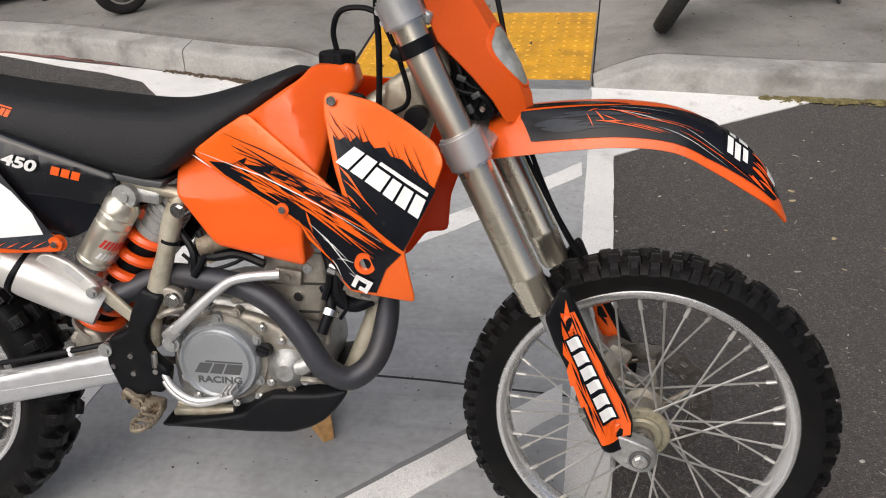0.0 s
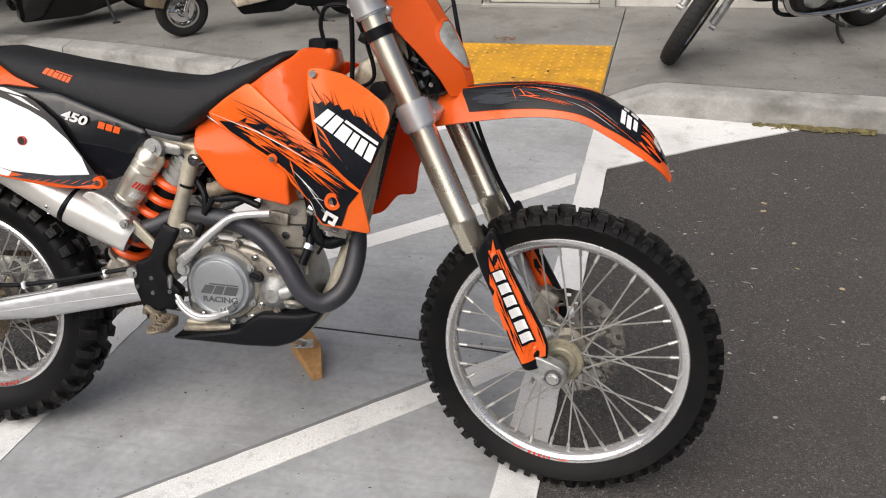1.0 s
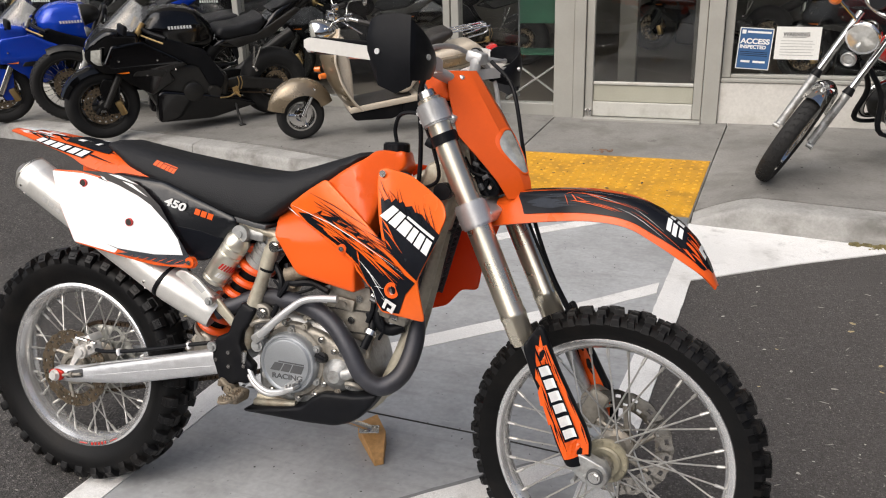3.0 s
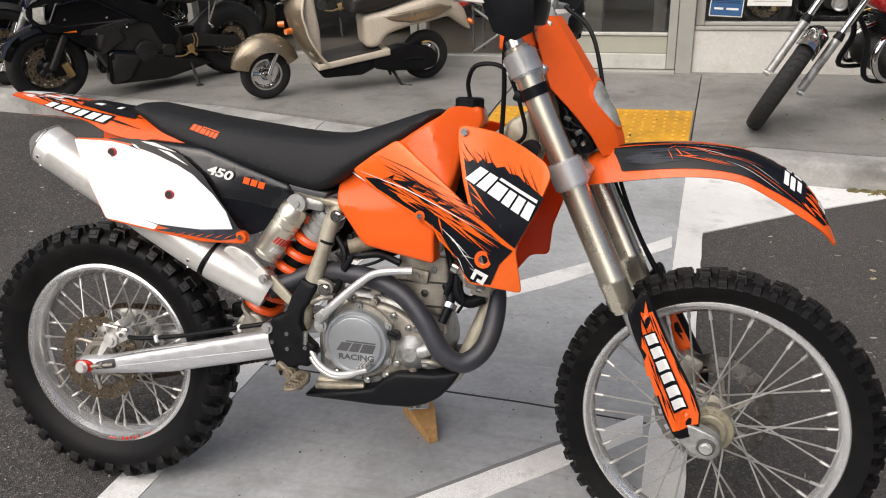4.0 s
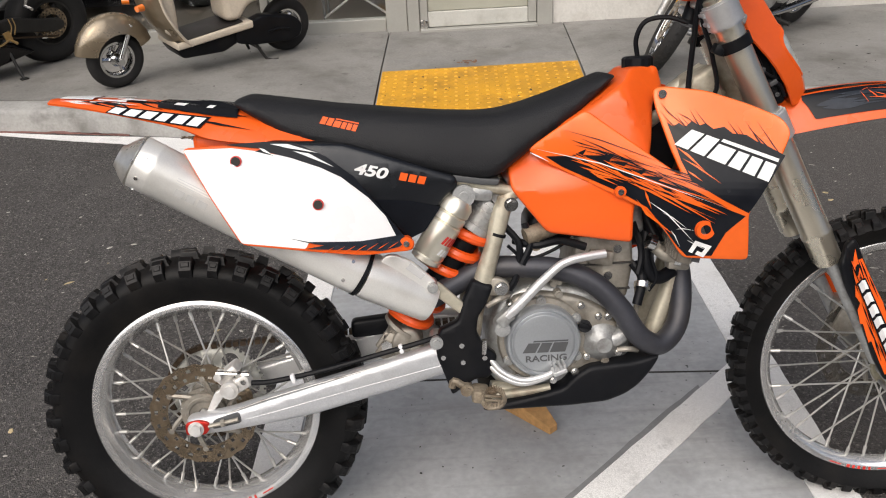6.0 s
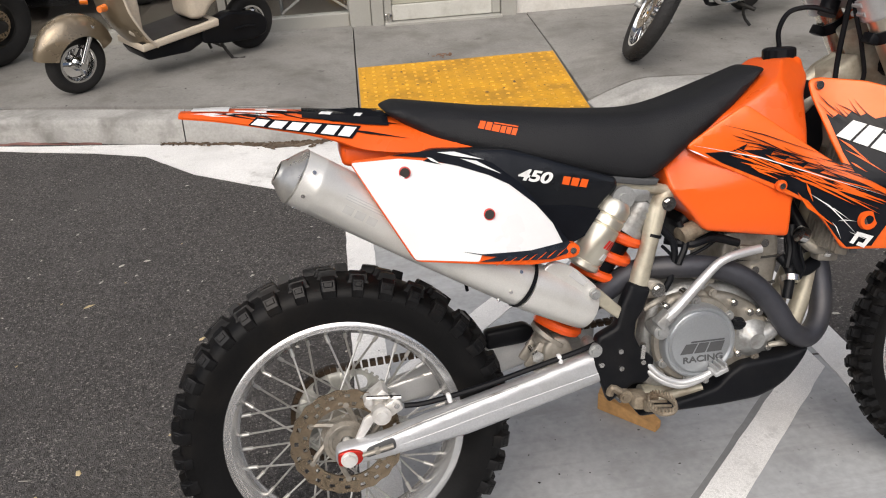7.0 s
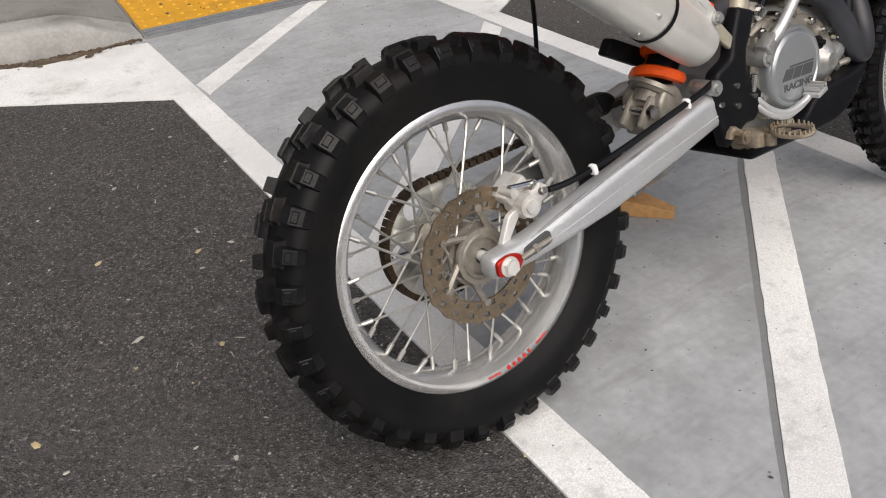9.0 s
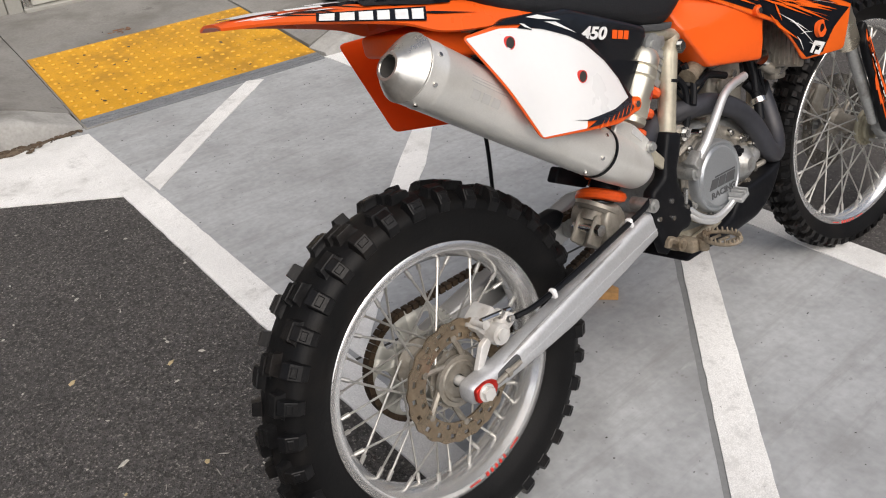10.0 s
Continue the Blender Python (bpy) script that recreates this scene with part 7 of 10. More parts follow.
for s in (-1, 1):
    y = 0.104 * s
    bm = bmesh.new()
    pts = [(1.118, 0.022), (1.115, 0.0265), (0.90, 0.0265), (0.86, 0.029), (0.66, 0.029), (0.655, 0.0305), (0.648, 0.0305), (0.644, 0.029), (0.60, 0.0285), (0.596, 0.0255), (0.59, 0.024)]
    u, v = Vector((0, 1, 0)), FD.cross(Vector((0, 1, 0)))
    loft(bm, [[fork_at(z, y) + r * (math.cos(a) * u + math.sin(a) * v) for a in (2 * math.pi * k / 28 for k in range(28))] for z, r in pts])
    leg = fpart("fork_tube", bm, FORK, label="pale gold fork tube")
    bm = bmesh.new()
    rod(bm, fork_at(0.60, y) + Vector((0.006, 0, 0)), fork_at(0.37, y) + Vector((0.012, 0, 0)), 0.0145, seg=24)
    fpart("fork_slider", bm, ALU_DULL, label="grey lower fork leg")
    bm = bmesh.new()
    rod(bm, fork_at(1.118, y), fork_at(1.132, y), 0.020, 0.018, 20)
    rod(bm, fork_at(1.132, y), fork_at(1.146, y), 0.007, seg=10)
    fpart("fork_cap", bm, STEEL)
    for z, h, r in ((1.085, 0.038, 0.035), (0.868, 0.045, 0.037)):
        bm = bmesh.new()
        rod(bm, fork_at(z - h / 2, y), fork_at(z + h / 2, y), r, seg=28)
        rod(bm, fork_at(z - h / 2 - 0.004, y), fork_at(z + h / 2 + 0.004, y), r - 0.004, seg=28)
        for k in (-1, 1):
            c = fork_at(z + k * h * 0.22, y)
            rod(bm, c + Vector((-0.034, -s * 0.022, -0.01)), c + Vector((-0.028, s * 0.014, -0.01)), 0.006, seg=8)
        fpart("fork_clamp", bm, ALU, label="silver triple-clamp ring")
    bm = bmesh.new()
    rod(bm, fork_at(1.04, y), fork_at(1.02, y), 0.031, seg=24)
    box(bm, tuple(fork_at(1.03, y) + Vector((-0.03, 0, -0.01))), (0.02, 0.035, 0.02), (0, 25, 0), 0.004)
    fpart("rubber_strap", bm, BLACK_PLASTIC, label="black rubber strap round the fork")
    # axle clamp
    rim_pts = [(1.486 + 0.029 * math.cos(radians(q)), 0.327 + 0.029 * math.sin(radians(q))) for q in range(-110, 71, 15)]
    bm = slab(rim_pts + [(1.462, 0.366), (1.428, 0.374), (1.418, 0.348), (1.438, 0.322), (1.458, 0.306)], y * 0.93, y * 1.24, 0.004, 0.02, 0.006)
    for k in (-1, 1):
        rod(bm, (1.452 + k * 0.012, y * 1.08 - 0.03, 0.315 + k * 0.006), (1.452 + k * 0.012, y * 1.08 + 0.03, 0.315 + k * 0.006), 0.005, seg=8)
    fpart("axle_clamp", bm, ALU_DULL, label="cast silver axle clamp")
    # fork guard
    off = 0.024

    def gsurf(x, z, s=s, off=off, y=y):
        k = min((x - (1.068 + (1.09 - z) * 0.4694) - 0.012) / 0.035, 0.9)
        return y + s * (off + 0.014 - 0.026 * max(0.0, k) ** 2)

    outline = [(1.311, 0.596), (1.326, 0.622), (1.338, 0.642), (1.349, 0.638), (1.366, 0.598), (1.390, 0.546), (1.455, 0.430), (1.470, 0.390), (1.468, 0.344), (1.424, 0.338), (1.398, 0.385), (1.358, 0.488), (1.328, 0.548)]
    bm = slab(outline, gsurf, lambda x, z: gsurf(x, z) - s * 0.02, 0.006, 0.016, 0.01)
    guard = fpart("fork_guard", bm, BLACK_PLASTIC, label="black and orange plastic fork guard")
    if s < 0:
        sf = gsurf
        bm = decal([(1.344, 0.560), (1.3355, 0.612), (1.343, 0.594), (1.345, 0.622), (1.352, 0.598), (1.360, 0.602), (1.388, 0.546), (1.453, 0.428), (1.4660, 0.396), (1.4670, 0.372), (1.420, 0.356), (1.404, 0.390), (1.386, 0.432), (1.381, 0.428), (1.366, 0.470), (1.3605, 0.470), (1.353, 0.500), (1.357, 0.515), (1.346, 0.530)], sf, 0.0018, 0.008)
        fpart("graphic", bm, ORANGE, guard, "orange flame graphic", 0)
    else:
        sf = gsurf
        bm = slab([(1.345, 0.575), (1.352, 0.588), (1.452, 0.412), (1.452, 0.362), (1.418, 0.366), (1.372, 0.48)], lambda x, z: sf(x, z) - 0.0225, lambda x, z: sf(x, z) - 0.0215, 0, 0.03, 0)
        fpart("graphic", bm, ORANGE, guard, "orange flame graphic", 0)
    if s < 0:
        p00, p01, p11, p10 = Vector((1.3505, 0.554)), Vector((1.3665, 0.561)), Vector((1.441, 0.408)), Vector((1.4215, 0.399))
        for shapes, lift, name, mat, note in ((WIDE, 0.0050, "badge_outline", BLACK_DECAL, "black badge outline"), (WORD, 0.0062, "badge_block", WHITE_DECAL, "white block of a badge")):
            for shape in shapes:
                a, b, c, d_ = [p00.lerp(p10, u).lerp(p01.lerp(p11, u), v) for u, v in shape]
                rings = []
                for v in np.linspace(0, 1, 7):
                    row = [a.lerp(b, float(u)).lerp(d_.lerp(c, float(u)), float(v)) for u in np.linspace(0, 1, 5)]
                    rings.append([(p.x, sf(p.x, p.y) - lift, p.y) for p in row])
                one = bmesh.new()
                loft(one, rings, close=False)
                fpart(name, one, mat, guard, note, 0)
        for a, b in (((1.352, 0.60), (1.372, 0.548)), ((1.376, 0.565), (1.40, 0.515)), ((1.41, 0.505), (1.435, 0.455)), ((1.36, 0.515), (1.385, 0.455)), ((1.335, 0.60), (1.36, 0.545)), ((1.35, 0.58), (1.395, 0.50)), ((1.37, 0.48), (1.41, 0.40)), ((1.40, 0.47), (1.44, 0.40)), ((1.40, 0.43), (1.425, 0.375)), ((1.365, 0.53), (1.395, 0.455)), ((1.338, 0.575), (1.352, 0.535)), ((1.343, 0.60), (1.366, 0.555)), ((1.356, 0.60), (1.383, 0.54)), ((1.372, 0.50), (1.39, 0.45)), ((1.39, 0.44), (1.41, 0.385)), ((1.445, 0.44), (1.462, 0.395))):
            fpart("graphic_streak", sliver(a, b, 0.0016, sf, 0.0026), BLACK_DECAL, guard, "thin black streak", 0)

# triple clamps, handlebar
bm = slab([(1.03, 1.095), (1.035, 1.115), (1.12, 1.08), (1.115, 1.06)], -0.10, 0.10, 0.006, 0.03, 0.006)
fpart("top_clamp", bm, ALU, label="silver upper triple clamp")
bm = slab([(1.14, 0.885), (1.15, 0.905), (1.215, 0.875), (1.205, 0.848)], -0.10, 0.10, 0.006, 0.03, 0.006)
fpart("lower_clamp", bm, ALU, label="silver lower triple clamp")
bm = bmesh.new()
bar = [(0.945, -0.395, 1.222), (1.00, -0.26, 1.218), (1.06, -0.13, 1.185), (1.085, -0.05, 1.160), (1.085, 0.05, 1.160), (1.06, 0.13, 1.185), (1.00, 0.26, 1.218), (0.945, 0.395, 1.222)]
tube(bm, bar, 0.0135, 14, 6)
handlebar = fpart("handlebar", bm, ALU, label="tapered silver handlebar")
bm = slab([(1.004, 1.108), (1.006, 1.162), (1.030, 1.180), (1.072, 1.162), (1.088, 1.112)], -0.062, 0.062, 0.008, 0.02, 0.010)
fpart("bar_pad", bm, ORANGE_FLAT, handlebar, "orange pad over the handlebar clamps")
for y in (-0.035, 0.035):
    bm = bmesh.new()
    box(bm, (1.085, y, 1.150), (0.045, 0.03, 0.05), (0, 20, 0), 0.006)
    fpart("bar_clamp", bm, ALU)
for s in (-1, 1):
    bm = bmesh.new()
    tube(bm, [(0.95, s * 0.385, 1.222), (0.972, s * 0.33, 1.221), (0.995, s * 0.27, 1.219)], 0.0165, 14, 4)
    fpart("grip", bm, BLACK_PLASTIC, handlebar, "black rubber grip")
    # hand guard: alloy wrap and plastic shield
    bm = bmesh.new()
    line = [(0.938, s * 0.396, 1.225), (0.98, s * 0.399, 1.221), (1.08, s * 0.395, 1.209), (1.145, s * 0.385, 1.204), (1.165, s * 0.33, 1.198), (1.145, s * 0.24, 1.19), (1.11, s * 0.16, 1.185), (1.07, s * 0.13, 1.185)]
    if s > 0:
        line = [p if k < 2 or k > 6 else (p[0] - 0.085, p[1] - 0.03, p[2] - 0.02) for k, p in enumerate(line)]
    fine = smooth_path(line, 5)
    rings = []
    for k, p in enumerate(fine):
        dd = (fine[min(k + 1, len(fine) - 1)] - fine[max(k - 1, 0)]).normalized()
        side = dd.cross(Vector((0, 0, 1))).normalized()
        tall = 0.0125 * (0.55, 0.85, 1.0)[min(k, 2)]
        rings.append([p + side * a * 0.0055 + Vector((0, 0, b * tall)) for a, b in ((-1, -1), (-1, 1), (1, 1), (1, -1))])
    loft(bm, rings)
    hg = fpart("hand_guard", bm, OFF_WHITE, handlebar, "white alloy hand-guard bar")
    # a tall outer face that folds round to a narrow front face
    path = [(1.080, 0.402, 1.192, 1.262), (1.086, 0.4035, 1.182, 1.271), (1.102, 0.406, 1.150, 1.277), (1.140, 0.405, 1.136, 1.280), (1.171, 0.401, 1.150, 1.276), (1.177, 0.392, 1.160, 1.266), (1.183, 0.360, 1.160, 1.250), (1.180, 0.325, 1.162, 1.234), (1.166, 0.285, 1.168, 1.222), (1.148, 0.255, 1.174, 1.214)]
    bm = bmesh.new()
    rings = []
    if s > 0:
        path = [(x - 0.085, y - 0.03, lo_z - 0.022, hi_z - 0.035) for x, y, lo_z, hi_z in path]
    for k, (x, y, lo_z, hi_z) in enumerate(path):
        ahead, behind = path[min(k + 1, 9)], path[max(k - 1, 0)]
        o = Vector((ahead[1] - behind[1], s * -(ahead[0] - behind[0]), 0)).normalized() * -1
        rings.append([tuple(Vector((x, s * y, lo_z + (hi_z - lo_z) * j / 6)) - o * 0.007 * (j / 3 - 1) ** 2) for j in range(7)])
    loft(bm, rings, close=False)
    thicken(bm, 0.005)
    fpart("hand_shield", bm, BLACK_PLASTIC, handlebar, "black plastic hand shield", 18)
    bm = bmesh.new()
    back, inn, low = (0.085, 0.03, 0.02) if s > 0 else (0.0, 0.0, 0.0)
    rod(bm, (1.105 - back, s * (0.4085 - inn), 1.212 - low), (1.105 - back, s * (0.398 - inn), 1.212 - low), 0.0055, seg=12)
    fpart("shield_bolt", bm, ALU, handlebar)
    bm = bmesh.new()
    rod(bm, (1.170 - back, s * (0.352 - inn), 1.203 - low), (1.186 - back, s * (0.354 - inn), 1.203 - low), 0.0055, seg=12)
    fpart("shield_bolt", bm, ALU, handlebar)
    bm = bmesh.new()
    rod(bm, (0.955, s * 0.402, 1.224), (0.955, s * 0.388, 1.224), 0.010, seg=14)
    fpart("bar_end_bolt", bm, ALU, handlebar)
    bm = bmesh.new()
    tube(bm, [(1.045, s * 0.20, 1.207), (1.065, s * 0.26, 1.203), (1.055, s * 0.33, 1.203), (1.03, s * 0.39, 1.205)], [0.008, 0.006, 0.005, 0.007], 8)
    box(bm, (1.04, s * 0.185, 1.21), (0.045, 0.05, 0.03), (0, 15, 0), 0.008)
    fpart("hand_lever", bm, ALU, handlebar, "silver hand lever and perch")

# number-plate headlight mask
MASK = [(1.178, 1.094, 1.122, 0.070), (1.12, 1.108, 1.162, 0.085), (1.04, 1.136, 1.214, 0.097), (0.99, 1.184, 1.242, 0.086), (0.94, 1.220, 1.263, 0.065), (0.900, 1.240, 1.270, 0.048)]


def mask_x(z, u):
    zs = [m[0] for m in MASK][::-1]
    xe, xc, hw = (float(np.interp(z, zs, [m[k] for m in MASK][::-1])) for k in (1, 2, 3))
    a = abs(u)
    return xe + (xc - xe) * (1 - max(0.0, (a - 0.375) / 0.625)) - 0.010 * min(a / 0.375, 1.0), hw


bm = bmesh.new()
rings = []
for z in np.linspace(0.900, 1.178, 15):
    ring = []
    for k in range(17):
        u = -1 + k / 8
        x, hw = mask_x(z, u)
        ring.append((x, u * hw, z))
    rings.append(ring)
loft(bm, rings, close=False)
thicken(bm, 0.004)
mask = fpart("headlight_mask", bm, ORANGE, label="orange headlight mask", smooth=20)


def lens_point(a, r, lift):
    """A point of the lamp's oval on the mask: angle, share of the oval's size, height above the mask."""
    z = 1.003 + 0.047 * r * math.sin(a)
    y = -0.008 + 0.036 * r * math.cos(a) * (1.0 + 0.30 * math.sin(a))
    hw = mask_x(z, 0)[1]
    return (mask_x(z, y / hw)[0] + lift, y, z)


bm = bmesh.new()
loft(bm, [[lens_point(2 * math.pi * k / 32, r, lift) for k in range(32)] for r, lift in ((1.12, 0.0), (1.08, 0.002), (1.02, 0.003), (0.98, 0.001))], caps=False)
fpart("lamp_rim", bm, ORANGE_FLAT, mask)
bm = bmesh.new()
loft(bm, [[lens_point(2 * math.pi * k / 32, r, lift) for k in range(32)] for r, lift in ((1.0, 0.0012), (0.9, 0.0018), (0.7, 0.0022), (0.4, 0.0025), (0.05, 0.0026))])
fpart("headlamp", bm, GLASSY, mask, "clear oval headlamp lens")
bm = bmesh.new()
box(bm, (1.165, 0, 0.985), (0.06, 0.10, 0.11), (0, 20, 0), 0.02)
fpart("lamp_bowl", bm, BLACK_PLASTIC, mask)
bm = slab([(1.128, 1.03), (1.165, 1.035), (1.205, 0.965), (1.212, 0.905), (1.165, 0.90), (1.138, 0.97)], -0.055, 0.045, 0.006, 0.02, 0.012)
nest = fpart("wiring_nest", bm, BLACK_PLASTIC, label="dark nest of wiring behind the headlight mask")
for pts, r in ((((1.13, -0.05, 1.02), (1.155, -0.062, 0.985), (1.160, -0.060, 0.94), (1.185, -0.055, 0.905)), 0.0055), (((1.15, -0.058, 1.03), (1.178, -0.066, 0.985), (1.185, -0.062, 0.945), (1.170, -0.058, 0.91)), 0.004), (((1.12, -0.045, 0.985), (1.150, -0.064, 0.955), (1.192, -0.064, 0.945), (1.208, -0.055, 0.92)), 0.0045), (((1.14, -0.055, 1.0), (1.17, -0.068, 0.965), (1.20, -0.06, 0.955)), 0.003)):
    bm = bmesh.new()
    tube(bm, list(pts), r, 8, 5)
    fpart("cable", bm, BLACK_PLASTIC, nest)
for x, z, q in ((1.158, 0.975, 20), (1.182, 0.948, -30), (1.172, 0.925, 60)):
    bm = bmesh.new()
    box(bm, (x, -0.066, z), (0.016, 0.010, 0.010), (0, q, 0), 0.002)
    fpart("plug", bm, GREY_PLASTIC, nest, "grey cable plug")
bm = bmesh.new()
rod(bm, (1.150, -0.068, 0.950), (1.150, -0.055, 0.950), 0.006, seg=10)
rod(bm, (1.192, -0.066, 0.925), (1.192, -0.055, 0.925), 0.005, seg=10)
fpart("small_bolt", bm, STEEL, nest)

# front fender
FEND = [(1.195, 0.052, 0.896, 0.836), (1.24, 0.060, 0.914, 0.846), (1.33, 0.066, 0.926, 0.862), (1.42, 0.066, 0.930, 0.872), (1.50, 0.062, 0.921, 0.866), (1.56, 0.056, 0.897, 0.838), (1.62, 0.047, 0.858, 0.802), (1.66, 0.035, 0.805, 0.775), (1.686, 0.018, 0.752, 0.747)]
bm = fender(FEND)
ff = fpart("front_fender", bm, ORANGE, label="orange front fender with black graphics and a painted grey sheen", smooth=45)


def ff_point(x, u, lift):
    """A point on the front fender: x along it, u from -1 (near edge) to 1, lifted off its skin."""
    zt, ze = (float(np.interp(x, [p.x for p in FEND_Z], [p[k] for p in FEND_Z])) for k in (1, 2))
    hw = float(np.interp(x, [p.x for p in FEND_W], [p.y for p in FEND_W]))
    drop = max(0.0, (abs(u) - 0.35) / 0.65) ** 1.6
    slope = 1.6 * max(0.0, (abs(u) - 0.35) / 0.65) ** 0.6 / 0.65 * (zt - ze) / hw
    nrm = Vector((0, math.copysign(slope, u), 1)).normalized()
    return Vector((x, u * hw, zt + (ze - zt) * drop)) + nrm * lift


FEND_Z = smooth_path([(f[0], f[2], f[3]) for f in FEND], 8)
FEND_W = smooth_path([(f[0], f[1], 0.0) for f in FEND], 8)


def ff_patch(lower, upper, x0, x1, lift, mat, name, label, n=40, rows=6):
    """A film on the front fender between two lines u(x)."""
    bm = bmesh.new()
    rings = []
    for x in np.linspace(x0, x1, n):
        a, b = lower(x), upper(x)
        rings.append([ff_point(x, a + (b - a) * k / rows, lift) for k in range(rows + 1)])
    loft(bm, rings, close=False)
    fpart(name, bm, mat, ff, label, 60)


ff_patch(lambda x: np.interp(x, (1.25, 1.272, 1.55, 1.66, 1.676), (-0.55, -0.88, -0.90, -0.86, -0.3)), lambda x: np.interp(x, (1.25, 1.40, 1.46, 1.52, 1.57, 1.62, 1.676), (-0.44, -0.40, -0.30, 0.0, 0.45, 0.78, 0.3)), 1.25, 1.675, 0.0018, BLACK_DECAL, "graphic", "black gloss graphic", 60)
ff_patch(lambda x: np.interp(x, (1.245, 1.43), (-0.36, -0.28)), lambda x: np.interp(x, (1.245, 1.36, 1.43), (0.05, 0.0, -0.26)), 1.245, 1.43, 0.0018, BLACK_DECAL, "graphic", "black gloss graphic")
rnd = random.Random(9)
for k in range(36):
    mat_k = ORANGE_FLAT
    if k < 9:
        # grey streaks paint the gloss reflection at the black film's rear end
        x0, u0, du, ln, w = rnd.uniform(1.27, 1.36), rnd.uniform(-0.82, -0.52), rnd.uniform(-0.04, 0.06), rnd.uniform(0.05, 0.12), rnd.uniform(0.015, 0.05)
        mat_k = GREY_DECAL
    elif k < 15:
        x0, u0, du, ln, w = rnd.uniform(1.355, 1.385), rnd.uniform(-0.74, -0.40), rnd.uniform(-0.22, 0.10), rnd.uniform(0.012, 0.035), rnd.uniform(0.006, 0.016)
    elif k < 27:
        x0, u0, du, ln, w = rnd.uniform(1.36, 1.54), rnd.uniform(-0.74, -0.44), rnd.uniform(-0.22, 0.0), rnd.uniform(0.06, 0.14), rnd.uniform(0.002, 0.006)
        mat_k = ORANGE_FLAT if k % 3 else GREY_LINE
    else:
        x0, u0, du, ln, w = rnd.uniform(1.60, 1.635), rnd.uniform(-0.78, -0.10), rnd.uniform(-0.10, 0.10), rnd.uniform(0.03, 0.045), rnd.uniform(0.012, 0.035)
    x1 = min(x0 + ln, 1.672)
    ff_patch(lambda x: max(u0 + du * (x - x0) / ln - w * math.sin(math.pi * (x - x0) / (x1 - x0)), -0.90), lambda x: max(u0 + du * (x - x0) / ln + w * math.sin(math.pi * (x - x0) / (x1 - x0)), -0.895), x0, x1, 0.0026 + 0.00004 * k, mat_k, "graphic_streak", "thin streak of torn print and painted sheen", 8, 2)
# badge on a black ground: slanted blocks
ff_patch(lambda x: -0.80, lambda x: 0.0, 1.576, 1.622, 0.0046, BLACK_DECAL, "graphic", "black badge ground", 6, 5)
for x0, x1, a, b in ((1.580, 1.589, -0.70, -0.42), (1.583, 1.593, -0.38, -0.14), (1.592, 1.601, -0.72, -0.46), (1.598, 1.612, -0.40, -0.16), (1.605, 1.613, -0.68, -0.46), (1.646, 1.652, -0.5, 0.2), (1.652, 1.660, -0.5, -0.3), (1.652, 1.660, 0.0, 0.2)):
    ff_patch(lambda x: a, lambda x: b, x0, x1, 0.0056, WHITE_DECAL, "badge_block", "white block of a badge", 4, 5)

# cables and hoses at the head
def cable(name, pts, r, mat=None, label="", front_end=False):
    bm = bmesh.new()
    tube(bm, pts, r, 8)
    (fpart if front_end else part)(name, bm, mat or BLACK_PLASTIC, bike, label)


cable("vent_hose", [(0.928, 0.0, 1.004), (0.924, -0.004, 1.040), (0.940, -0.012, 1.072), (0.980, -0.02, 1.078), (1.02, -0.03, 1.065)], 0.005, label="black vent hose of the fuel cap")
cable("clutch_cable", [(1.05, -0.14, 1.18), (1.02, -0.10, 1.12), (1.015, -0.07, 1.02), (1.01, -0.06, 0.93), (1.00, -0.07, 0.84)], 0.0055)
cable("throttle_cable", [(1.06, -0.15, 1.18), (1.02, -0.10, 1.10), (1.05, -0.08, 1.00), (1.06, -0.07, 0.93), (1.0, -0.05, 0.90)], 0.0045)
cable("grey_cable", [(1.05, -0.15, 1.215), (1.03, 0.0, 1.232), (1.00, 0.18, 1.228), (1.05, 0.25, 1.175), (1.10, 0.20, 1.08)], 0.006, GREY_CABLE, "pale grey control cable", True)
cable("brake_line", [(1.09, 0.16, 1.20), (1.16, 0.13, 1.14), (1.20, 0.11, 1.00), (1.235, 0.09, 0.86), (1.29, 0.085, 0.72), (1.345, 0.09, 0.62), (1.40, 0.13, 0.50), (1.45, 0.13, 0.42)], 0.005, front_end=True)
cable("meter_cable", [(1.10, 0.05, 1.16), (1.18, 0.06, 1.05), (1.225, 0.07, 0.86), (1.30, 0.075, 0.70), (1.345, 0.08, 0.615)], 0.004, front_end=True)
bm = bmesh.new()
box(bm, (1.42, 0.075, 0.40), (0.05, 0.05, 0.10), (0, 25, 0), 0.012)
rod(bm, (1.41, 0.06, 0.42), (1.41, 0.12, 0.42), 0.02, seg=16)
rod(bm, (1.43, 0.06, 0.375), (1.43, 0.12, 0.375), 0.02, seg=16)
fpart("front_caliper", bm, ALU_DIRTY, label="stained front brake caliper")
bm = bmesh.new()
rod(bm, (1.075, -0.085, 0.905), (1.075, -0.055, 0.905), 0.02, seg=18)
part("horn", bm, BLACK_PLASTIC, bike)
bm = slab([(1.00, 0.86), (1.02, 0.96), (1.07, 0.985), (1.09, 0.90), (1.06, 0.80), (1.02, 0.80)], -0.05, 0.05, 0.01, 0.03, 0.01)
part("head_gusset", bm, FRAME_STEEL, bike)
bm = bmesh.new()
rod(bm, (1.03, 0.00, 1.06), (1.05, 0.01, 1.11), 0.018, seg=14)
fpart("ignition_block", bm, BLACK_PLASTIC)

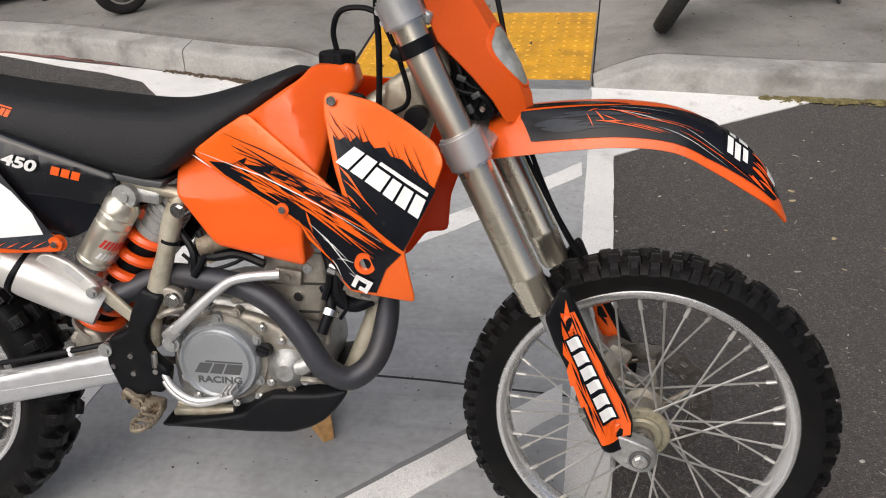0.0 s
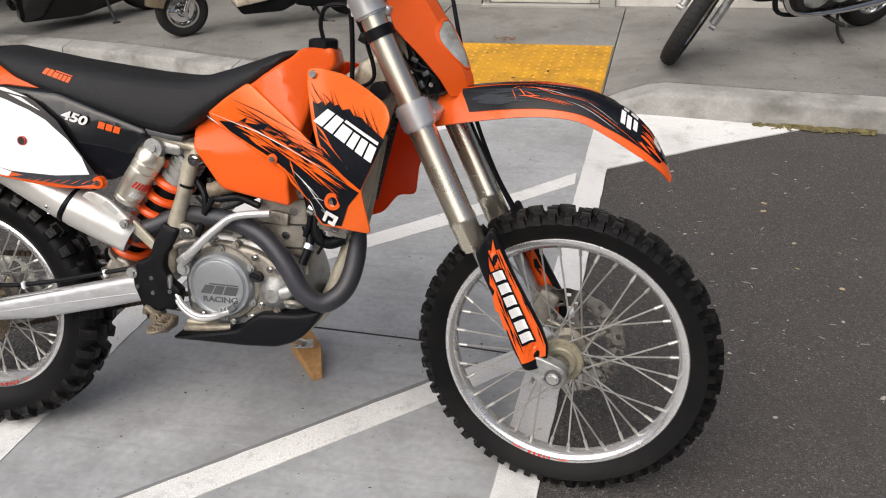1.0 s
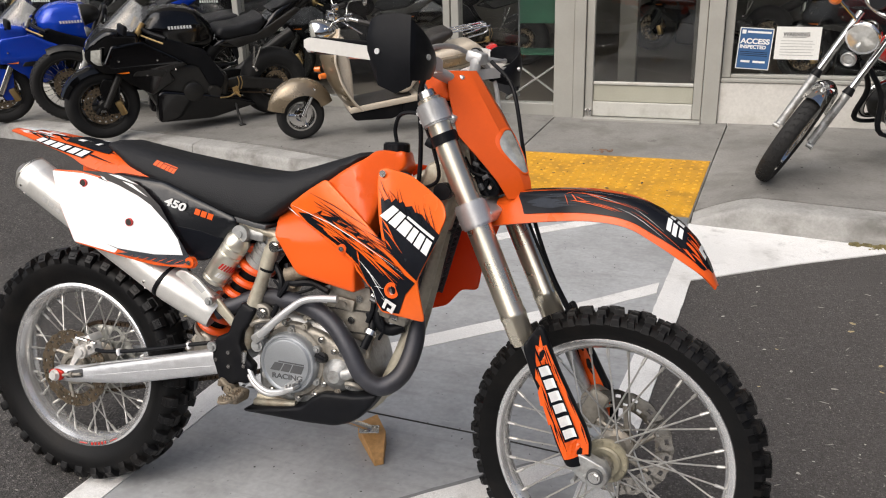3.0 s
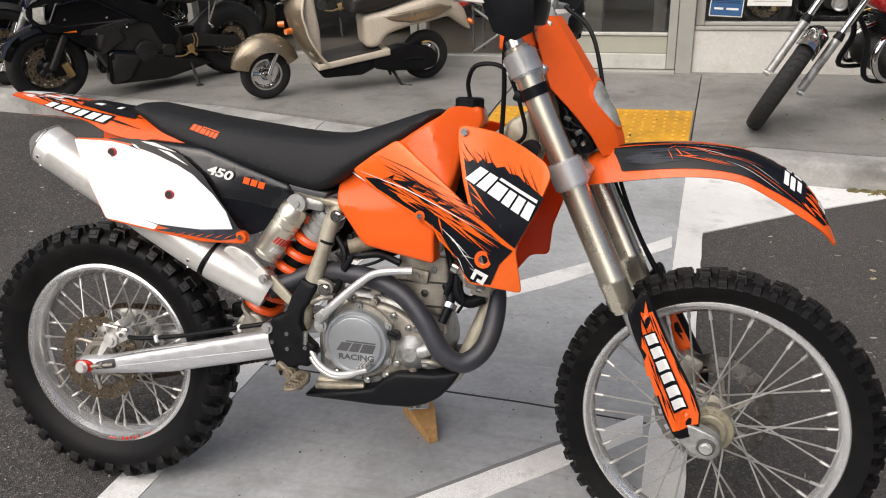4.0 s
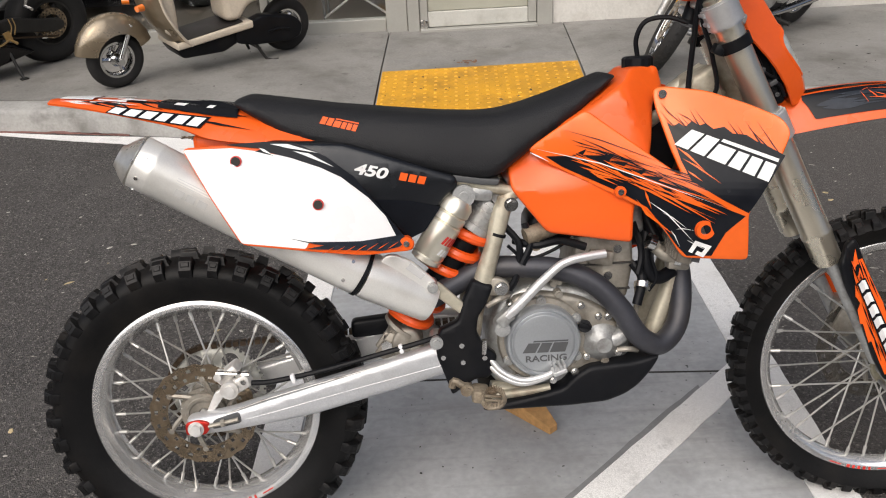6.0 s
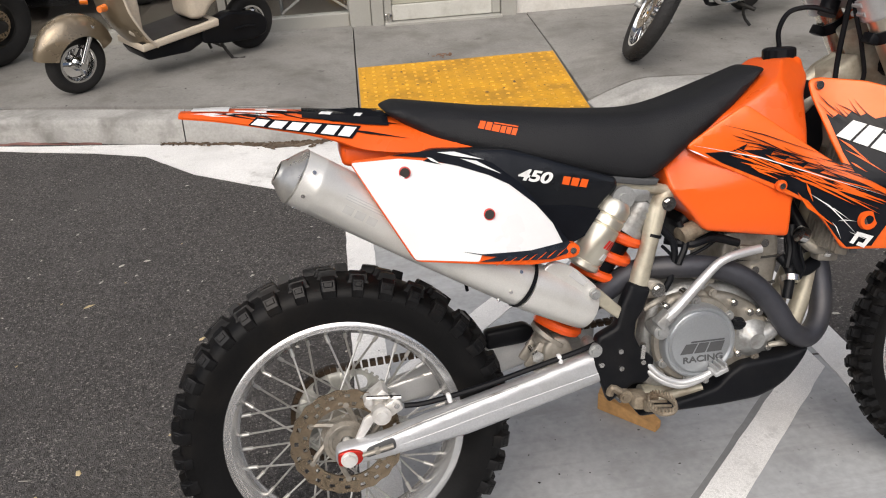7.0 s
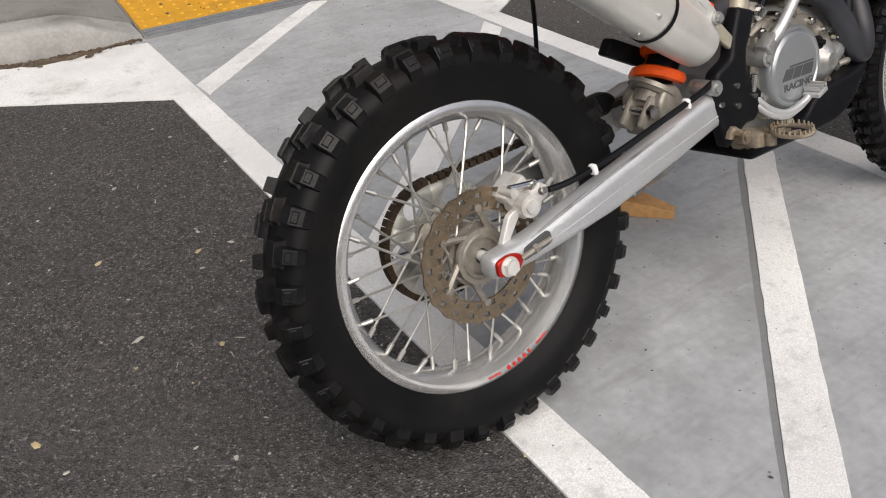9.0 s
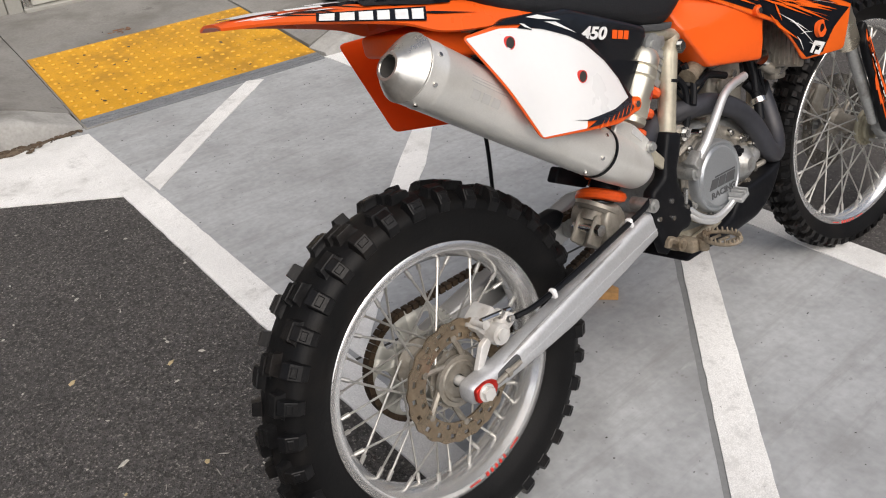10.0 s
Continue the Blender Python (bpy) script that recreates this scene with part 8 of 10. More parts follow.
# wedge under the side stand
bm = bmesh.new()
GZ = GROUND_Z
base = [(0.668, 0.330), (0.708, 0.392), (0.765, 0.325), (0.800, 0.222), (0.778, 0.205)]
tops = [0.052, 0.055, 0.045, 0.022, 0.020]
lo = [bm.verts.new((x, y, GZ + 0.004)) for x, y in base]
hi = [bm.verts.new((x, y, GZ + z + 0.004)) for (x, y), z in zip(base, tops)]
bm.faces.new(lo[::-1])
bm.faces.new(hi)
for i in range(5):
    bm.faces.new((lo[i], lo[(i + 1) % 5], hi[(i + 1) % 5], hi[i]))
bmesh.ops.bevel(bm, geom=bm.edges[:], offset=0.0015, segments=1, affect="EDGES")
tagged(part("wooden_wedge", bm, WOOD, smooth=0), "raw pine wedge under the side stand", "wedge")


# ---- motorcycles parked on the sidewalk ----
BLACK_PAINT = mk("black_gloss_paint", (0.0022, 0.0022, 0.0026), 0.09, var=0.2, vs=4, grain=0.03, bump=0.0, coat=0.15, spec=0.38)
BLUE_PAINT = mk("blue_gloss_paint", (0.006, 0.055, 0.50), 0.18, 0.2, var=0.1, vs=4, grain=0.03, bump=0.0, coat=0.5)
GREY_PAINT = mk("silver_grey_paint", (0.30, 0.31, 0.32), 0.3, 0.4, var=0.1, vs=5, grain=0.04, bump=0.01, coat=0.4)
BRONZE = mk("bronze_metallic_paint", (0.25, 0.20, 0.135), 0.28, 0.55, var=0.06, vs=5, grain=0.05, gs=500, bump=0.0, coat=0.5)
CREAM = mk("cream_plastic", (0.56, 0.49, 0.39), 0.4, var=0.05, vs=5, bump=0.01, coat=0.2)
RED_PAINT = mk("red_gloss_paint", (0.50, 0.012, 0.010), 0.15, var=0.06, vs=4, bump=0.0, coat=0.8)
CHROME = mk("chrome", (0.64, 0.64, 0.63), 0.07, 1.0, var=0.02, bump=0.0)
STREET_TYRE = mk("street_tyre_rubber", (0.019, 0.0185, 0.018), 0.7, var=0.2, vs=12, bump=0.05, spec=0.3)
DARK_METAL = mk("dark_engine_metal", (0.032, 0.031, 0.029), 0.42, 0.5, var=0.25, vs=14, bump=0.06)
GOLD_METAL = mk("gold_anodised", (0.52, 0.36, 0.16), 0.35, 0.8, var=0.1, bump=0.01)
RED_LENS = mk("red_lamp_lens", (0.55, 0.01, 0.01), 0.15, coat=0.8, bump=0.0)
AMBER_LENS = mk("amber_lamp_lens", (0.72, 0.16, 0.01), 0.2, coat=0.8, bump=0.0)
SCREEN = mk("clear_screen", (0.42, 0.42, 0.40), 0.06, var=0.1, vs=7, coat=0.3, bump=0.0, spec=0.5)
SCREEN.node_tree.nodes["Principled BSDF"].inputs["Transmission Weight"].default_value = 0.95
FROSTED = mk("clear_lamp_lens", (0.62, 0.62, 0.58), 0.12, 0.5, var=0.25, vs=18, grain=0.06, gs=60, bump=0.02, coat=0.8)
SEAT_BROWN = mk("dark_brown_vinyl", (0.016, 0.0135, 0.012), 0.55, var=0.1, grain=0.1, gs=300, bump=0.08)


def stand_at(rear, front, lean=8.0):
    """The pose of a parked vehicle from where its wheels touch: x ahead, y left, z up from the rear wheel's foot."""
    r, f = Vector((*rear, walk_z(*rear))), Vector((*front, walk_z(*front)))
    r, f = settled(*r), settled(*f)
    x = (f - r).normalized()
    y = Vector((0, 0, 1)).cross(x).normalized()
    z = x.cross(y)
    m = Matrix((x, y, z)).transposed().to_4x4()
    return Matrix.Translation(r) @ m @ Matrix.Rotation(radians(-lean), 4, "X"), (f - r).length


def street_wheel(name, parent, c, r, w, rim_mat, spokes, wire=False, m=None, disc=0.0, tread=False):
    """Tyre with a rim, cast or wire spokes, hub and an optional brake disc; the tyre is the part, the rest sits in it."""
    place = (m or Matrix.Identity(4)) @ Matrix.Translation(c)
    bm = bmesh.new()
    h = w / 2
    rim_r = r - w * 0.82
    prof = [(rim_r, -h * 0.72), (rim_r + 0.012, -h * 0.86), (r - w * 0.42, -h), (r - w * 0.2, -h * 0.9), (r - w * 0.06, -h * 0.55), (r, 0), (r - w * 0.06, h * 0.55), (r - w * 0.2, h * 0.9), (r - w * 0.42, h), (rim_r + 0.012, h * 0.86), (rim_r, h * 0.72)]
    lathe(bm, prof, 56)
    tyre = part(name, bm, STREET_TYRE, parent, "black road tyre on its rim", 40)
    tyre.matrix_local = place
    if tread:
        bm = bmesh.new()
        for k in range(48):
            a = 2 * math.pi * k / 48
            for s in (-1, 1):
                for j, (yy, rr) in enumerate(((0.18, 0.999), (0.42, 0.99), (0.66, 0.965))):
                    box(bm, (r * rr * math.cos(a + s * j * 0.03), s * h * yy, r * rr * math.sin(a + s * j * 0.03)), (0.004, h * 0.24, 0.012), (0, -math.degrees(a), s * 25))
        part("tread_block", bm, STREET_TYRE, tyre, "", 0)
    bm = bmesh.new()
    lathe(bm, [(rim_r + 0.004, -h * 0.74), (rim_r - 0.010, -h * 0.74), (rim_r - 0.022, -h * 0.3), (rim_r - 0.022, h * 0.3), (rim_r - 0.010, h * 0.74), (rim_r + 0.004, h * 0.74), (rim_r - 0.002, 0)], 48, closed=True)
    if not wire:
        for k in range(spokes):
            a = 2 * math.pi * k / spokes
            tube(bm, [(0.03 * math.cos(a), 0, 0.03 * math.sin(a)), ((rim_r - 0.012) * math.cos(a + 0.12), 0, (rim_r - 0.012) * math.sin(a + 0.12))], 0.013, 6, 3)
    part("rim", bm, rim_mat, tyre)
    if wire:
        bm = bmesh.new()
        for k in range(spokes):
            a = 2 * math.pi * k / spokes
            s = 1 if k % 2 else -1
            rod(bm, (0.03 * math.cos(a + 0.9 * s), 0.03 * s, 0.03 * math.sin(a + 0.9 * s)), ((rim_r - 0.012) * math.cos(a), 0, (rim_r - 0.012) * math.sin(a)), 0.0025, seg=5)
        part("spoke_set", bm, CHROME, tyre)
    bm = bmesh.new()
    lathe(bm, [(0.0, -h * 0.9), (0.028, -h * 0.9), (0.04, -h * 0.6), (0.036, 0), (0.04, h * 0.6), (0.028, h * 0.9), (0.0, h * 0.9)], 24)
    part("hub", bm, rim_mat, tyre)
    if disc:
        for s in (-1, 1):
            d = part("brake_disc", disc_with_holes(disc, disc * 0.6, 0.004, 18), DISC, tyre)
            d.location = (0, s * h * 0.85, 0)
    return tyre


def both(name, outline, w0, w1, mat, parent, label="", b=0.01, step=0.05, corner=0.02):
    """The same panel on either side of a vehicle, from y = w0 to w1, each a part."""
    for s in (-1, 1):
        part(name, slab(outline, (lambda x, z: s * w1(x, z)) if callable(w1) else s * w1, (lambda x, z: s * w0(x, z)) if callable(w0) else s * w0, b, step, corner), mat, parent, label if s > 0 else "")


def sport_bike(name, label, rear, front, paint, fork_mat, lean, steer=0.0, belly=True, rim_mat=None):
    m, wb = stand_at(rear, front, lean)
    bk = thing(name, label, "motorcycle", m, "motorcycles parked on the sidewalk")
    fw = Vector((wb, 0, 0.262))
    head = Vector((wb - 0.28, 0, 0.72))
    ax = Vector((-0.40, 0, 0.92)).normalized()
    st = Matrix.Translation(head) @ Matrix.Rotation(radians(steer), 4, ax) @ Matrix.Translation(-head)
    street_wheel("front_wheel", bk, fw, 0.262, 0.105, rim_mat or DARK_METAL, 6, m=st, disc=0.14)
    street_wheel("rear_wheel", bk, Vector((0, 0, 0.272)), 0.272, 0.155, rim_mat or DARK_METAL, 6, disc=0.10)
    for s in (-1, 1):
        bm = bmesh.new()
        top = head + Vector((-0.06, 0.085 * s, 0.12))
        rod(bm, fw + Vector((-0.01, 0.085 * s, 0.0)), fw.lerp(top, 0.45) + Vector((0, 0.045 * s, 0)), 0.024, 0.026, 14)
        part("fork_leg", bm, fork_mat, bk, m=st)
        bm = bmesh.new()
        rod(bm, fw.lerp(top, 0.45) + Vector((0, 0.045 * s, 0)), top, 0.022, seg=14)
        part("fork_tube", bm, GOLD_METAL if fork_mat is DARK_METAL else STEEL, bk, m=st)
        bm = bmesh.new()
        box(bm, tuple(fw + Vector((-0.11, 0.075 * s, -0.02))), (0.05, 0.05, 0.11), (0, 20, 0), 0.01)
        part("brake_caliper", bm, GOLD_METAL, bk, m=st)
    # fender
    bm = bmesh.new()
    rings = []
    for k in range(11):
        a = radians(20 + k * 14)
        rr = 0.282
        hw = 0.072 * (0.75 + 0.25 * math.sin(math.pi * k / 10))
        c = fw + Vector((rr * math.cos(a), 0, rr * math.sin(a)))
        o = Vector((math.cos(a), 0, math.sin(a)))
        rings.append([c - o * 0.03 + Vector((0, -hw, 0)), c + Vector((0, -hw * 0.8, 0)), c + o * 0.012, c + Vector((0, hw * 0.8, 0)), c - o * 0.03 + Vector((0, hw, 0))])
    loft(bm, rings, close=False)
    part("front_fender", thicken(bm, 0.004), paint, bk, m=st)
    both("fender_stay", [(wb - 0.10, 0.20), (wb - 0.13, 0.44), (wb - 0.02, 0.47), (wb + 0.02, 0.40), (wb - 0.03, 0.20)], 0.062, 0.075, paint, bk, b=0.004)
    # nose, screen, side fairing
    nose = slab([(wb - 0.02, 0.50), (wb + 0.08, 0.60), (wb + 0.06, 0.70), (wb - 0.08, 0.82), (wb - 0.28, 0.80), (wb - 0.30, 0.66), (wb - 0.18, 0.52)], lambda x, z: -float(np.interp(x, (wb - 0.3, wb - 0.1, wb + 0.08), (0.18, 0.165, 0.05))), lambda x, z: float(np.interp(x, (wb - 0.3, wb - 0.1, wb + 0.08), (0.18, 0.165, 0.05))), 0.03, 0.04, 0.04)
    part("nose_fairing", nose, paint, bk, m=None)
    for s in (-1, 1):
        bm = bmesh.new()
        loft(bm, [[(wb + 0.075, 0.020 * s, 0.66), (wb + 0.08, 0.020 * s, 0.60), (wb + 0.05, 0.03 * s, 0.57)], [(wb - 0.02, 0.155 * s, 0.70), (wb - 0.01, 0.150 * s, 0.62), (wb - 0.02, 0.14 * s, 0.58)]], close=False)
        part("headlamp", thicken(bm, 0.012), GLASSY, bk, "clear pointed headlamp")
    bm = bmesh.new()
    rings = []
    for k in range(11):
        t = k / 10
        x, z = wb + 0.05 - 0.35 * t, 0.685 + 0.315 * t**0.88
        hw = 0.055 + 0.105 * math.sin(math.pi * (0.08 + t * 0.72))
        rings.append([(x - 0.09 * u * u, hw * u, z - 0.085 * u * u) for u in (-1, -0.8, -0.6, -0.4, -0.2, 0, 0.2, 0.4, 0.6, 0.8, 1)])
    loft(bm, rings, close=False)
    ws = part("windscreen", thicken(bm, 0.004), SCREEN, bk, "clear pointed windscreen")
    ws.visible_shadow = False
    both("side_fairing", [(wb - 0.02, 0.60), (wb - 0.09, 0.72), (wb - 0.30, 0.735), (0.78, 0.60), (0.70, 0.54), (0.84, 0.50), (0.80, 0.43), (wb - 0.34, 0.33), (wb - 0.18, 0.44)], 0.10, lambda x, z: 0.17 + 0.045 * float(np.interp(z, (0.33, 0.5, 0.56, 0.74), (0.0, 0.7, 1.0, 0.2))), paint, bk, b=0.010, step=0.02, corner=0.015)
    for x, z in ((wb - 0.12, 0.62), (wb - 0.30, 0.50), (0.92, 0.60), (0.80, 0.52)):
        for s in (-1, 1):
            bm = bmesh.new()
            rod(bm, (x, 0.150 * s, z), (x, 0.222 * s, z), 0.007, seg=8)
            part("fairing_screw", bm, STEEL, bk)
    for s in (-1, 1):
        bm = bmesh.new()
        loft(bm, [[(wb - 0.10, 0.19 * s, 0.52), (wb - 0.10, 0.21 * s, 0.535), (wb - 0.10, 0.19 * s, 0.55)], [(wb - 0.18, 0.205 * s, 0.525), (wb - 0.18, 0.228 * s, 0.532), (wb - 0.18, 0.205 * s, 0.54)]])
        part("turn_signal", bm, AMBER_LENS, bk, "small amber turn signal")
    both("fairing_vent", [(wb - 0.20, 0.50), (wb - 0.24, 0.55), (0.86, 0.52), (0.88, 0.48)], 0.19, 0.209, DARK_METAL, bk, b=0.004, step=0.03, corner=0.01)
    both("tail_fin", [(0.40, 0.66), (0.14, 0.69), (-0.18, 0.86), (-0.22, 0.84), (0.02, 0.66), (0.30, 0.60)], 0.09, 0.118, DARK_METAL, bk, b=0.006, step=0.04, corner=0.01)
    if belly:
        both("belly_fairing", [(wb - 0.36, 0.34), (wb - 0.345, 0.12), (0.56, 0.10), (0.20, 0.165), (0.36, 0.245), (0.62, 0.30), (0.90, 0.36)], 0.07, 0.19, paint, bk, b=0.02, step=0.025, corner=0.03)
    # engine, frame, tank, seat, tail
    part("engine", slab([(0.42, 0.16), (0.40, 0.42), (0.60, 0.54), (0.92, 0.52), (0.98, 0.32), (0.92, 0.16)], -0.16, 0.16, 0.03, 0.06, 0.04), DARK_METAL, bk)
    bm = bmesh.new()
    lathe(bm, [(0.0, 0.195), (0.06, 0.195), (0.075, 0.185), (0.08, 0.15)], 28, (0.68, 0, 0.32))
    lathe(bm, [(0.0, 0.185), (0.045, 0.185), (0.06, 0.15)], 24, (0.52, 0, 0.30))
    part("engine_cover", bm, DARK_METAL, bk)
    both("frame_beam", [(0.98, 0.74), (0.90, 0.77), (0.56, 0.62), (0.43, 0.40), (0.46, 0.32), (0.56, 0.36), (0.62, 0.50), (0.90, 0.62)], 0.13, 0.175, BLACK_PLASTIC, bk, b=0.012)

    def tw(x, z):
        return float(np.interp(x, (0.42, 0.6, 0.85, 0.98), (0.09, 0.15, 0.17, 0.12))) * float(np.interp(z, (0.6, 0.8, 0.93), (1, 1, 0.6)))

    part("fuel_tank", slab([(0.44, 0.70), (0.50, 0.82), (0.58, 0.90), (0.74, 0.935), (0.88, 0.91), (0.98, 0.82), (0.95, 0.72), (0.70, 0.64), (0.50, 0.62)], lambda x, z: -tw(x, z), tw, 0.05, 0.03, 0.05), paint, bk)
    bm = bmesh.new()
    for k in range(8):
        box(bm, (0.80 - 0.022 * k, tw(0.8 - 0.022 * k, 0.8) + 0.001, 0.805 - 0.001 * k), (0.014, 0.003, 0.022), (0, 12, 0))
    part("badge", bm, WHITE_DECAL, bk, "pale block badge", 0)
    part("seat", slab([(0.46, 0.70), (0.42, 0.76), (0.30, 0.76), (0.13, 0.80), (0.08, 0.83), (0.06, 0.76), (0.14, 0.68), (0.38, 0.66)], -0.12, 0.12, 0.03, 0.04, 0.03), SEAT, bk)
    part("tail", slab([(0.50, 0.62), (0.40, 0.68), (0.12, 0.70), (-0.02, 0.84), (-0.20, 0.93), (-0.40, 0.955), (-0.42, 0.92), (-0.20, 0.80), (0.02, 0.66), (0.30, 0.58)], lambda x, z: -float(np.interp(x, (-0.42, 0.0, 0.5), (0.05, 0.11, 0.10))), lambda x, z: float(np.interp(x, (-0.42, 0.0, 0.5), (0.05, 0.11, 0.10))), 0.03, 0.05, 0.03), paint, bk)
    part("passenger_seat", slab([(0.02, 0.84), (-0.18, 0.945), (-0.32, 0.965), (-0.32, 0.94), (-0.1, 0.86)], -0.09, 0.09, 0.015, 0.05, 0.015), SEAT, bk)
    both("swingarm", [(0.44, 0.36), (0.40, 0.30), (0.02, 0.235), (-0.05, 0.25), (-0.05, 0.30), (0.02, 0.32), (0.30, 0.38)], 0.095, 0.125, DARK_METAL, bk, b=0.01)
    bm = bmesh.new()
    tube(bm, [(0.60, -0.14, 0.20), (0.35, -0.17, 0.22), (0.2, -0.19, 0.32), (-0.25, -0.20, 0.58)], [0.03, 0.03, 0.05, 0.055], 14)
    part("exhaust", bm, DARK_METAL, bk)
    bm = bmesh.new()
    rod(bm, (0, 0.11, 0.272), (0.45, 0.105, 0.30), 0.012, seg=6)
    rod(bm, (0.0, 0.11, 0.20), (0.42, 0.105, 0.27), 0.007, seg=6)
    part("chain", bm, CHAIN, bk)
    # controls
    for s in (-1, 1):
        bm = bmesh.new()
        tube(bm, [(wb - 0.33, 0.09 * s, 0.80), (wb - 0.36, 0.20 * s, 0.79), (wb - 0.44, 0.31 * s, 0.77)], 0.015, 10)
        part("clip_on_bar", bm, BLACK_PLASTIC, bk, m=st)
    bm = bmesh.new()
    tube(bm, [(wb - 0.30, 0.20, 0.78), (wb - 0.33, 0.27, 0.775), (wb - 0.41, 0.34, 0.745)], 0.007, 8)
    part("clutch_lever", bm, GOLD_METAL, bk, "gold clutch lever", m=st)
    for s in (-1, 1):
        bm = bmesh.new()
        tube(bm, [(wb - 0.14, 0.15 * s, 0.78), (wb - 0.15, 0.24 * s, 0.84)], 0.008, 8, 2)
        box(bm, (wb - 0.16, 0.30 * s, 0.86), (0.035, 0.12, 0.07), (0, -10, 10 * s), 0.016)
        part("mirror", bm, BLACK_PLASTIC, bk)
    bm = bmesh.new()
    box(bm, (0.36, 0.172, 0.29), (0.045, 0.014, 0.060), (0, 15, 0), 0.004)
    rod(bm, (0.36, 0.18, 0.275), (0.36, 0.27, 0.275), 0.009, seg=10)
    for dx in (0.0, 0.025):
        tube(bm, [(0.35 - dx, 0.19, 0.30), (0.335 - dx, 0.19, 0.35), (0.345 - dx, 0.19, 0.40)], 0.004, 8)
    tube(bm, [(0.37, 0.20, 0.28), (0.43, 0.215, 0.262), (0.50, 0.23, 0.268)], 0.006, 8)
    part("foot_peg", bm, GOLD_METAL, bk, "gold foot-peg bracket")
    bm = bmesh.new()
    for dx in (0.0, 0.05):
        rod(bm, (0.20, 0.14, 0.44), (0.13 + dx, 0.14, 0.60), 0.008, seg=8)
    rod(bm, (0.20, 0.14, 0.44), (0.20, 0.22, 0.44), 0.011, seg=8)
    part("passenger_peg", bm, STEEL, bk)
    bm = bmesh.new()
    wz = (m @ Vector((0.36, 0.26, 0.0))).z
    want = settled(0, 0, walk_z(*(m @ Vector((0.36, 0.26, 0))).xy)).z
    tube(bm, [(0.38, 0.15, 0.27), (0.37, 0.205, 0.14), (0.36, 0.26, want - wz + 0.006)], 0.010, 8, 3)
    box(bm, (0.36, 0.265, want - wz + 0.006), (0.05, 0.03, 0.008), bevel=0.002, seg=1)
    part("side_stand", bm, DARK_METAL, bk)
    return bk


black_bike = sport_bike("black_motorcycle", "black faired sport motorcycle parked on the sidewalk", (-1.86, 4.20), (-2.70, 3.22), BLACK_PAINT, DARK_METAL, 9)
sport_bike("blue_motorcycle", "bright blue sport motorcycle parked on the sidewalk", (-3.08, 4.50), (-3.98, 3.52), BLUE_PAINT, STEEL, 9, -4, belly=False)


